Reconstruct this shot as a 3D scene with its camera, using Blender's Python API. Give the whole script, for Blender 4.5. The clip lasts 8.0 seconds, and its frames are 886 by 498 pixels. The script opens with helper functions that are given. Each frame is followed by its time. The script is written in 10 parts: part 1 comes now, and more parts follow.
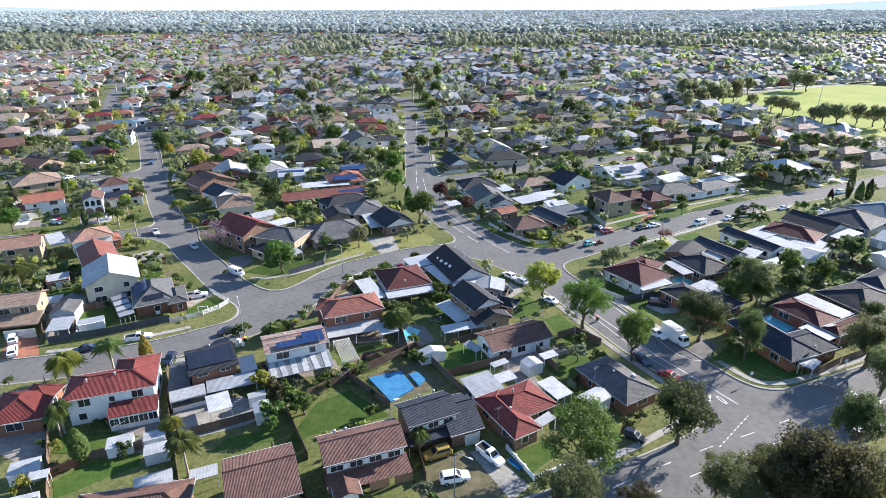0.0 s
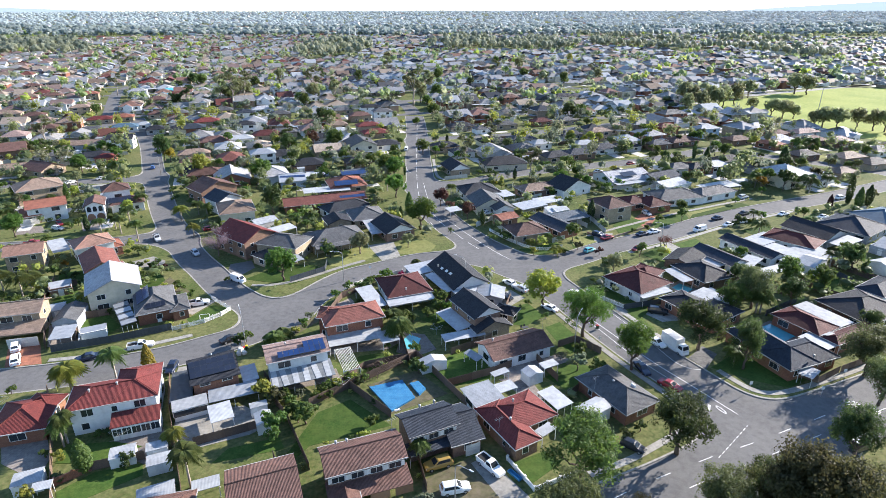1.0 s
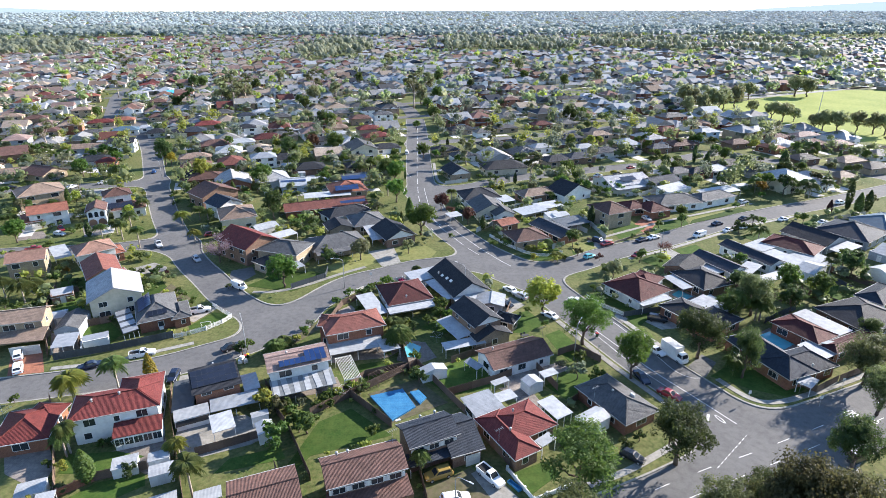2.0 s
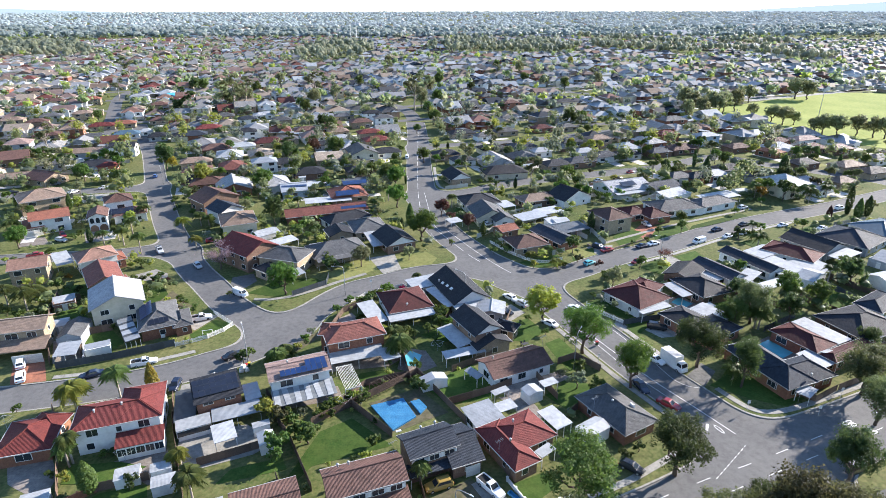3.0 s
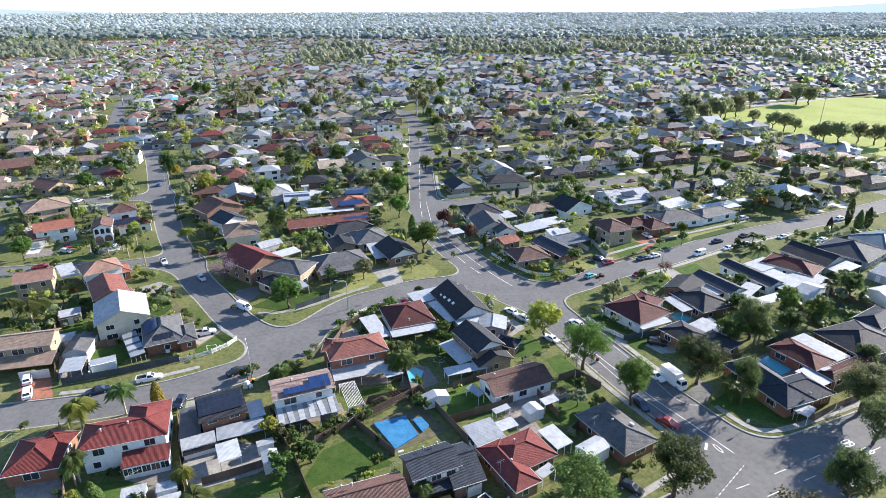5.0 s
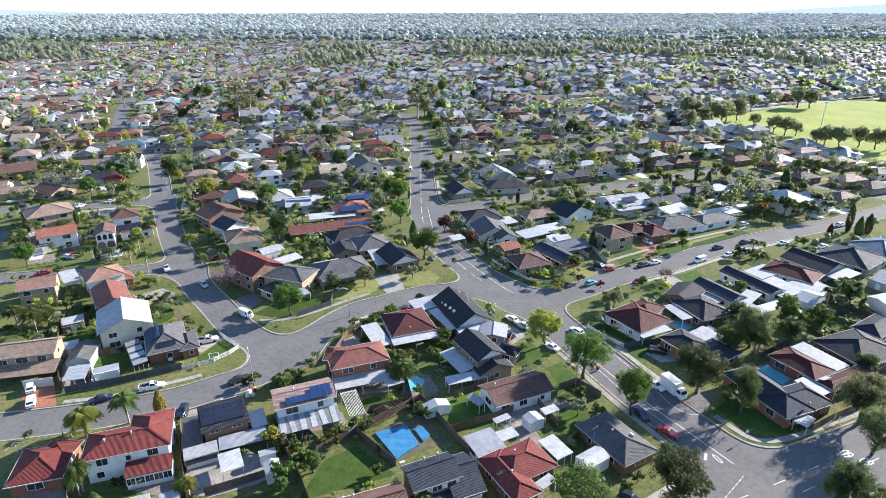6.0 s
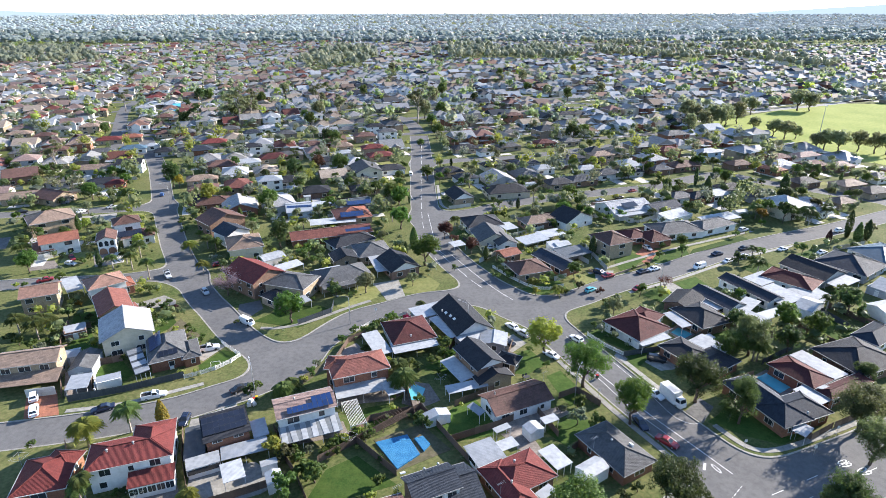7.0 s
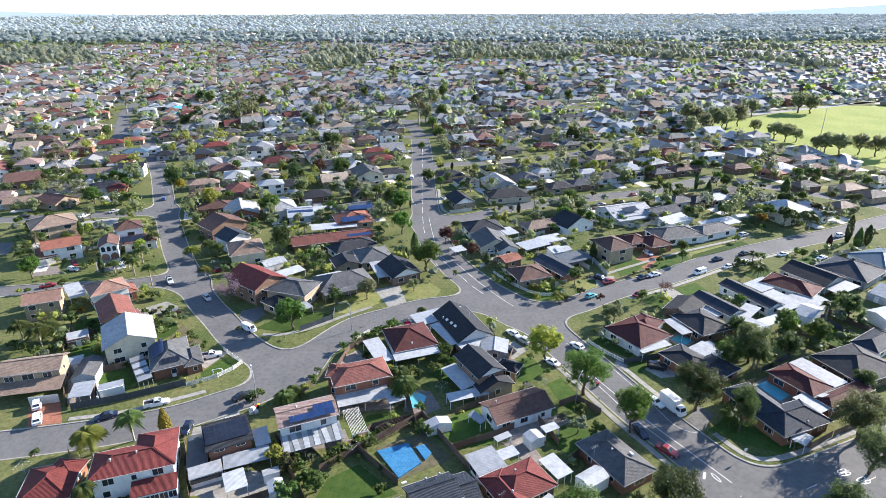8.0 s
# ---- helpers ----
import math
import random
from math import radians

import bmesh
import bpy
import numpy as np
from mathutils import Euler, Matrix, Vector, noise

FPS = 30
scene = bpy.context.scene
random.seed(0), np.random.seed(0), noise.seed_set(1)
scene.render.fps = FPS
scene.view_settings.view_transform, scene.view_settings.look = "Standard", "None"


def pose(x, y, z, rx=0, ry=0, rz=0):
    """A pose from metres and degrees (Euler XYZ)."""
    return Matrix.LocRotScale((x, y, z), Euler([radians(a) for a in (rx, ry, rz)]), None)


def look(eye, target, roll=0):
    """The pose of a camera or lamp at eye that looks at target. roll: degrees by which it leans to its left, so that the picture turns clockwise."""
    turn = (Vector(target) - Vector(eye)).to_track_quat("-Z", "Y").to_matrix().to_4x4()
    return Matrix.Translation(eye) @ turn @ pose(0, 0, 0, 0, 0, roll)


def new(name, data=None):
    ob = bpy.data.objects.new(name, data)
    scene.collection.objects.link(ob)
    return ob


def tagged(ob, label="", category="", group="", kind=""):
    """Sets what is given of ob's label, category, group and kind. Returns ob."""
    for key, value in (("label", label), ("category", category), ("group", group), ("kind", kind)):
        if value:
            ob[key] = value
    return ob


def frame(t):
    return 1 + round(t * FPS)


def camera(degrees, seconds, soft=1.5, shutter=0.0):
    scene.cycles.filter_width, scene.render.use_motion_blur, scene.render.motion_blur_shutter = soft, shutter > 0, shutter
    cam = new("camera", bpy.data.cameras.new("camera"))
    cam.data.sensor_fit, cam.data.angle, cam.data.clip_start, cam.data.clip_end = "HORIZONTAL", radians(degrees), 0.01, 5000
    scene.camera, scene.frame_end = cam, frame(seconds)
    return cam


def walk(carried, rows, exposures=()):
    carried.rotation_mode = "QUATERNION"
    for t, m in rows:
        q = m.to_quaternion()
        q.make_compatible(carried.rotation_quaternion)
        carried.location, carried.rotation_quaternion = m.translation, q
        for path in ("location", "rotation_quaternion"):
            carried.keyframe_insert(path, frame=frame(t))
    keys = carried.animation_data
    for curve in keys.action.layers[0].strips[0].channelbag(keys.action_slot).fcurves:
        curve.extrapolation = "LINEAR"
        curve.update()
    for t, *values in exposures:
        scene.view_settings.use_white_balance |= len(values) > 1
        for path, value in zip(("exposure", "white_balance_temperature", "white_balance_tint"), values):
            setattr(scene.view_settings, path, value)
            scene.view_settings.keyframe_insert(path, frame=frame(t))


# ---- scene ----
cam = camera(74.2, 8.0, soft=0.75)
PATH = [
    (0, (-0.624, 0.891, 66.649), (-0.615, 2.737, 65.880), -0.08),
    (0.5, (-0.638, 0.937, 67.578), (-0.630, 2.784, 66.811), -0.08),
    (1, (-0.647, 1.063, 68.497), (-0.640, 2.910, 67.730), -0.08),
    (1.5, (-0.635, 1.164, 69.481), (-0.629, 3.011, 68.713), -0.08),
    (3, (-0.615, 1.541, 72.499), (-0.611, 3.388, 71.732), -0.10),
    (3.5, (-0.612, 1.581, 73.508), (-0.610, 3.428, 72.741), -0.10),
    (4, (-0.663, 1.662, 74.529), (-0.663, 3.509, 73.763), -0.11),
    (4.5, (-0.694, 1.758, 75.534), (-0.694, 3.605, 74.767), -0.10),
    (6, (-0.704, 1.994, 78.719), (-0.709, 3.842, 77.953), -0.06),
    (6.5, (-0.716, 2.052, 79.778), (-0.721, 3.900, 79.013), -0.08),
    (7, (-0.707, 2.109, 80.847), (-0.713, 3.957, 80.083), -0.10),
    (7.5, (-0.716, 2.195, 81.878), (-0.723, 4.043, 81.113), -0.12),
    (8, (-0.735, 2.301, 82.892), (-0.744, 4.150, 82.127), -0.14),
]
walk(cam, [(t, look(eye, target, roll)) for t, eye, target, roll in PATH], exposures=[(0, 1.55, 6200, 14), (8, 1.55, 6200, 14)])

# ---- light: a clear late-afternoon sky, sun from the right ----
SUN_AZ, SUN_EL = 58.0, 23.5      # degrees clockwise from the view's way (+y), and above the horizon
world = bpy.data.worlds.new("world")
scene.world = world
world.use_nodes = True
_n = world.node_tree.nodes
_sky = _n.new("ShaderNodeTexSky")
_sky.sky_type = "NISHITA"
_sky.sun_disc = False
_sky.sun_elevation = radians(SUN_EL)
_sky.sun_rotation = radians(SUN_AZ)
_sky.air_density, _sky.dust_density, _sky.ozone_density = 1.0, 0.05, 3.0
world.node_tree.links.new(_sky.outputs[0], _n["Background"].inputs[0])
_n["Background"].inputs[1].default_value = 0.108
sun = new("sun", bpy.data.lights.new("sun", "SUN"))
sun.data.energy, sun.data.angle, sun.data.color = 5.0, radians(0.6), (1.0, 0.92, 0.8)
_d = Vector((math.sin(radians(SUN_AZ)) * math.cos(radians(SUN_EL)), math.cos(radians(SUN_AZ)) * math.cos(radians(SUN_EL)), math.sin(radians(SUN_EL))))
sun.matrix_world = look(_d * 300, (0, 0, 0))

# ---- materials ----
MATS = {}


def mat(name, c1, c2=None, rough=0.8, metal=0.0, scale=3.0, big=0.25, bump=0.0, bump_scale=12.0, vary=0.0, pattern="", spec=0.2, dirt=0.0):
    """A node material: two tones mixed at two scales, a tone that differs from piece to piece, and a relief."""
    if name in MATS:
        return MATS[name]
    m = bpy.data.materials.new(name)
    m.use_nodes = True
    nt = m.node_tree
    nd, ln = nt.nodes, nt.links
    b = nd["Principled BSDF"]
    b.inputs["Roughness"].default_value, b.inputs["Metallic"].default_value = rough, metal
    b.inputs["Specular IOR Level"].default_value = spec
    c2 = c2 or tuple(v * 0.8 for v in c1)
    geo = nd.new("ShaderNodeNewGeometry")
    n1, n2 = nd.new("ShaderNodeTexNoise"), nd.new("ShaderNodeTexNoise")
    n1.inputs["Scale"].default_value, n2.inputs["Scale"].default_value = scale, big
    n1.inputs["Detail"].default_value, n2.inputs["Detail"].default_value = 4, 3
    for n in (n1, n2):
        ln.new(geo.outputs["Position"], n.inputs["Vector"])
    add = nd.new("ShaderNodeMath")
    ln.new(n1.outputs[0], add.inputs[0])
    ln.new(n2.outputs[0], add.inputs[1])
    ramp = nd.new("ShaderNodeMapRange")
    ramp.inputs[1].default_value, ramp.inputs[2].default_value = 0.75, 1.25
    ln.new(add.outputs[0], ramp.inputs[0])
    mix = nd.new("ShaderNodeMix")
    mix.data_type = "RGBA"
    mix.inputs[6].default_value, mix.inputs[7].default_value = (*c1, 1), (*c2, 1)
    ln.new(ramp.outputs[0], mix.inputs[0])
    col, height = mix.outputs[2], None
    uv = nd.new("ShaderNodeUVMap")
    if pattern in ("tile", "brick", "sheet", "deck", "block"):
        if pattern == "sheet":
            w = nd.new("ShaderNodeTexWave")
            w.wave_type, w.bands_direction, w.wave_profile = "BANDS", "X", "SIN"
            w.inputs["Scale"].default_value = 1.6
            ln.new(uv.outputs[0], w.inputs["Vector"])
            height = w.outputs["Fac"]
            k, lo, hi = height, 0.9, 1.03
        else:
            br = nd.new("ShaderNodeTexBrick")
            bw, rh, ms = {"tile": (0.33, 0.34, 0.03), "brick": (0.23, 0.086, 0.01), "deck": (3.0, 0.14, 0.012), "block": (0.6, 0.6, 0.02)}[pattern]
            br.inputs["Scale"].default_value = 1.0
            br.inputs["Brick Width"].default_value, br.inputs["Row Height"].default_value, br.inputs["Mortar Size"].default_value = bw, rh, ms
            br.inputs["Color1"].default_value, br.inputs["Color2"].default_value, br.inputs["Mortar"].default_value = (1, 1, 1, 1), (0.72, 0.72, 0.72, 1), (0.4, 0.4, 0.4, 1)
            if pattern == "tile":
                br.offset = 0.0
            ln.new(uv.outputs[0], br.inputs["Vector"])
            height = br.outputs["Color"]
            k, lo, hi = height, 0.45, 1.02
            if pattern == "tile":
                w = nd.new("ShaderNodeTexWave")
                w.wave_type, w.bands_direction, w.wave_profile = "BANDS", "X", "SIN"
                w.inputs["Scale"].default_value = 1.65
                ln.new(uv.outputs[0], w.inputs["Vector"])
                both = nd.new("ShaderNodeMix")
                both.data_type = "RGBA"
                both.inputs[0].default_value = 0.6
                ln.new(br.outputs["Color"], both.inputs[6])
                ln.new(w.outputs["Color"], both.inputs[7])
                height = both.outputs[2]
                k, lo, hi = height, 0.6, 1.1
        r2 = nd.new("ShaderNodeMapRange")
        r2.inputs[3].default_value, r2.inputs[4].default_value = lo, hi
        ln.new(k, r2.inputs[0])
        mul = nd.new("ShaderNodeMix")
        mul.data_type, mul.blend_type = "RGBA", "MULTIPLY"
        mul.inputs[0].default_value = 1
        ln.new(col, mul.inputs[6])
        ln.new(r2.outputs[0], mul.inputs[7])
        col = mul.outputs[2]
    if dirt:
        n3 = nd.new("ShaderNodeTexNoise")
        n3.inputs["Scale"].default_value, n3.inputs["Detail"].default_value = 0.9, 6
        ln.new(geo.outputs["Position"], n3.inputs["Vector"])
        r3 = nd.new("ShaderNodeMapRange")
        r3.inputs[1].default_value, r3.inputs[2].default_value, r3.inputs[3].default_value, r3.inputs[4].default_value = 0.42, 0.72, 1.0, 1.0 - dirt
        ln.new(n3.outputs[0], r3.inputs[0])
        m3 = nd.new("ShaderNodeMix")
        m3.data_type, m3.blend_type = "RGBA", "MULTIPLY"
        m3.inputs[0].default_value = 1
        ln.new(col, m3.inputs[6])
        ln.new(r3.outputs[0], m3.inputs[7])
        col = m3.outputs[2]
    if vary:
        info = nd.new("ShaderNodeObjectInfo")
        rnd = info.outputs["Random"]
        hsv = nd.new("ShaderNodeHueSaturation")
        r4, r5 = nd.new("ShaderNodeMapRange"), nd.new("ShaderNodeMapRange")
        r4.inputs[3].default_value, r4.inputs[4].default_value = 1 - vary, 1 + vary
        ln.new(rnd, r4.inputs[0])
        ln.new(r4.outputs[0], hsv.inputs["Value"])
        isl = geo.outputs["Random Per Island"]
        r5.inputs[3].default_value, r5.inputs[4].default_value = 0.5 - vary * 0.08, 0.5 + vary * 0.08
        ln.new(isl, r5.inputs[0])
        ln.new(r5.outputs[0], hsv.inputs["Hue"])
        ln.new(col, hsv.inputs["Color"])
        col = hsv.outputs[0]
    ln.new(col, b.inputs["Base Color"])
    if bump:
        bp = nd.new("ShaderNodeBump")
        bp.inputs["Strength"].default_value, bp.inputs["Distance"].default_value = bump, 0.05
        if height is None:
            nb = nd.new("ShaderNodeTexNoise")
            nb.inputs["Scale"].default_value = bump_scale
            ln.new(geo.outputs["Position"], nb.inputs["Vector"])
            height = nb.outputs[0]
        ln.new(height, bp.inputs["Height"])
        ln.new(bp.outputs[0], b.inputs["Normal"])
    MATS[name] = m
    return m


def leaf_mat(name, c1, c2, rough=0.52):
    """Foliage: the tone differs from leaf clump to leaf clump and from plant to plant, and some light passes through."""
    m = bpy.data.materials.new(name)
    m.use_nodes = True
    nd, ln = m.node_tree.nodes, m.node_tree.links
    b = nd["Principled BSDF"]
    geo, info = nd.new("ShaderNodeNewGeometry"), nd.new("ShaderNodeObjectInfo")
    mix = nd.new("ShaderNodeMix")
    mix.data_type = "RGBA"
    mix.inputs[6].default_value, mix.inputs[7].default_value = (*c1, 1), (*c2, 1)
    ln.new(geo.outputs["Random Per Island"], mix.inputs[0])
    hsv = nd.new("ShaderNodeHueSaturation")
    r, r2 = nd.new("ShaderNodeMapRange"), nd.new("ShaderNodeMapRange")
    r.inputs[3].default_value, r.inputs[4].default_value = 0.75, 1.3
    r2.inputs[3].default_value, r2.inputs[4].default_value = 0.48, 0.52
    ln.new(info.outputs["Random"], r.inputs[0])
    ln.new(r.outputs[0], hsv.inputs["Value"])
    ln.new(info.outputs["Random"], r2.inputs[0])
    ln.new(r2.outputs[0], hsv.inputs["Hue"])
    ln.new(mix.outputs[2], hsv.inputs["Color"])
    ln.new(hsv.outputs[0], b.inputs["Base Color"])
    b.inputs["Roughness"].default_value, b.inputs["Specular IOR Level"].default_value = rough, 0.2
    tr = nd.new("ShaderNodeBsdfTranslucent")
    thin = nd.new("ShaderNodeHueSaturation")      # light that comes through a leaf is yellower and stronger
    thin.inputs["Hue"].default_value, thin.inputs["Saturation"].default_value, thin.inputs["Value"].default_value = 0.49, 1.08, 1.45
    ln.new(hsv.outputs[0], thin.inputs["Color"])
    ln.new(thin.outputs[0], tr.inputs["Color"])
    sh = nd.new("ShaderNodeMixShader")
    sh.inputs[0].default_value = 0.5
    ln.new(b.outputs[0], sh.inputs[1])
    ln.new(tr.outputs[0], sh.inputs[2])
    ln.new(sh.outputs[0], nd["Material Output"].inputs["Surface"])
    MATS[name] = m
    return m


GRASS = mat("grass", (0.07, 0.1, 0.028), (0.17, 0.165, 0.068), 0.95, scale=1.6, big=0.07, bump=0.6, bump_scale=5, dirt=0.35, spec=0.1)
# dark green: cloud shade over the near yards is put into the colour
LAWN = mat("lawn", (0.04, 0.08, 0.016), (0.074, 0.11, 0.025), 0.95, scale=2.5, big=0.3, bump=0.5, bump_scale=8, dirt=0.25, spec=0.1, vary=0.25)
# straw tone of dry grass, which also stands in for sunlit grass
DRY = mat("dry_sunlit_lawn", (0.23, 0.225, 0.085), (0.165, 0.18, 0.06), 0.95, scale=2.0, big=0.3, bump=0.5, bump_scale=8, dirt=0.25, spec=0.1, vary=0.15)
FIELD = mat("sports_turf", (0.19, 0.235, 0.05), (0.29, 0.315, 0.085), 0.95, scale=0.5, big=0.03, bump=0.3, spec=0.1)
DIRT = mat("bare_soil", (0.15, 0.125, 0.085), (0.10, 0.10, 0.05), 0.95, scale=1.5, big=0.3, bump=0.5, dirt=0.3, spec=0.1)
ASPHALT = mat("asphalt", (0.122, 0.12, 0.118), (0.16, 0.156, 0.151), 0.82, scale=6, big=0.12, bump=0.25, bump_scale=60, dirt=0.22, spec=0.12)
CONCRETE = mat("concrete", (0.34, 0.325, 0.29), (0.25, 0.24, 0.215), 0.9, scale=2, big=0.4, bump=0.2, dirt=0.3, vary=0.12)
# concrete about half as bright as the paths
DARKCON = mat("dark_concrete", (0.17, 0.165, 0.155), (0.115, 0.113, 0.108), 0.9, scale=2, big=0.4, bump=0.2, dirt=0.35, vary=0.12)
PAVING = mat("paving", (0.30, 0.26, 0.22), (0.22, 0.19, 0.17), 0.9, scale=2, big=0.4, bump=0.3, pattern="block", dirt=0.25, vary=0.2)
REDPAVE = mat("red_paving", (0.36, 0.15, 0.09), (0.28, 0.12, 0.08), 0.9, scale=2, big=0.4, bump=0.3, pattern="block", dirt=0.2)
MARK = mat("road_paint", (0.72, 0.72, 0.70), (0.55, 0.55, 0.53), 0.7, scale=4, dirt=0.35)
GLASS = mat("window_glass", (0.02, 0.025, 0.03), (0.035, 0.04, 0.045), 0.08, spec=0.7)
TRIM = mat("white_trim", (0.72, 0.71, 0.68), (0.6, 0.59, 0.56), 0.6, vary=0.1)
GUTTER = mat("gutter_metal", (0.42, 0.41, 0.39), (0.34, 0.33, 0.32), 0.5, vary=0.3)
DARKTRIM = mat("dark_trim", (0.05, 0.05, 0.055), (0.07, 0.07, 0.07), 0.6)
DOORM = mat("painted_door", (0.30, 0.16, 0.10), (0.24, 0.14, 0.09), 0.6, vary=0.4)
GARAGE = mat("garage_door", (0.62, 0.60, 0.55), (0.52, 0.5, 0.47), 0.6, pattern="deck", bump=0.3, vary=0.15)
FENCEW = mat("timber_fence", (0.17, 0.115, 0.085), (0.11, 0.08, 0.065), 0.9, scale=5, bump=0.4, vary=0.25)
FENCEG = mat("sheet_fence_green", (0.10, 0.13, 0.115), (0.13, 0.155, 0.14), 0.6, pattern="sheet", bump=0.4, vary=0.2)
FENCEC = mat("sheet_fence_cream", (0.55, 0.53, 0.46), (0.47, 0.45, 0.40), 0.6, pattern="sheet", bump=0.4, vary=0.12)
FENCEK = mat("sheet_fence_dark", (0.055, 0.065, 0.075), (0.075, 0.085, 0.09), 0.6, pattern="sheet", bump=0.4, vary=0.15)
SOLAR = mat("solar_cell", (0.010, 0.013, 0.022), (0.014, 0.018, 0.032), 0.28, scale=0.8, spec=0.6, vary=0.2)
SOLARB = mat("solar_cell_blue", (0.012, 0.035, 0.11), (0.018, 0.045, 0.13), 0.28, scale=0.8, spec=0.6, vary=0.15)
PFRAME = mat("panel_frame", (0.10, 0.105, 0.115), (0.08, 0.085, 0.09), 0.45, metal=0.5)
ALU = mat("aluminium", (0.6, 0.61, 0.62), (0.52, 0.53, 0.54), 0.4, metal=0.8)
STEEL = mat("galvanised_steel", (0.42, 0.43, 0.44), (0.34, 0.35, 0.36), 0.5, metal=0.6, vary=0.1)
BARK = mat("bark", (0.14, 0.105, 0.08), (0.08, 0.062, 0.05), 0.95, scale=6, bump=0.6, vary=0.2)
PALEBARK = mat("pale_bark", (0.36, 0.31, 0.26), (0.24, 0.2, 0.17), 0.9, scale=3, bump=0.4, vary=0.2)
WATER = mat("pool_water", (0.10, 0.40, 0.48), (0.14, 0.48, 0.55), 0.06, spec=0.6, scale=0.8, bump=0.1, bump_scale=3)
COVER = mat("pool_cover", (0.03, 0.16, 0.33), (0.055, 0.22, 0.40), 0.5, scale=1.2, big=0.5, bump=0.8, pattern="deck")
TYRE = mat("tyre_rubber", (0.02, 0.02, 0.02), (0.03, 0.03, 0.03), 0.9)
LAMPG = mat("lamp_lens", (0.75, 0.75, 0.72), (0.6, 0.6, 0.58), 0.2)
REDL = mat("tail_lens", (0.35, 0.02, 0.02), (0.25, 0.02, 0.02), 0.25)

# walls and roofs, by their usual colours
WALL = {
    "red": mat("red_brick", (0.33, 0.15, 0.095), (0.25, 0.115, 0.08), 0.9, pattern="brick", bump=0.5, dirt=0.2, vary=0.15),
    "brown": mat("brown_brick", (0.26, 0.16, 0.115), (0.19, 0.12, 0.09), 0.9, pattern="brick", bump=0.5, dirt=0.2, vary=0.15),
    "tan": mat("tan_brick", (0.42, 0.33, 0.23), (0.34, 0.26, 0.19), 0.9, pattern="brick", bump=0.5, dirt=0.2, vary=0.15),
    "white": mat("white_render", (0.74, 0.73, 0.70), (0.64, 0.63, 0.6), 0.85, scale=1.5, dirt=0.12, bump=0.15, vary=0.06),
    "cream": mat("cream_render", (0.60, 0.53, 0.40), (0.52, 0.46, 0.35), 0.85, scale=1.5, dirt=0.15, bump=0.15, vary=0.1),
    "grey": mat("grey_render", (0.36, 0.37, 0.38), (0.28, 0.29, 0.30), 0.85, scale=1.5, dirt=0.15, bump=0.15, vary=0.1),
    "blue": mat("blue_weatherboard", (0.42, 0.52, 0.60), (0.36, 0.46, 0.54), 0.8, pattern="deck", bump=0.4, vary=0.1),
}
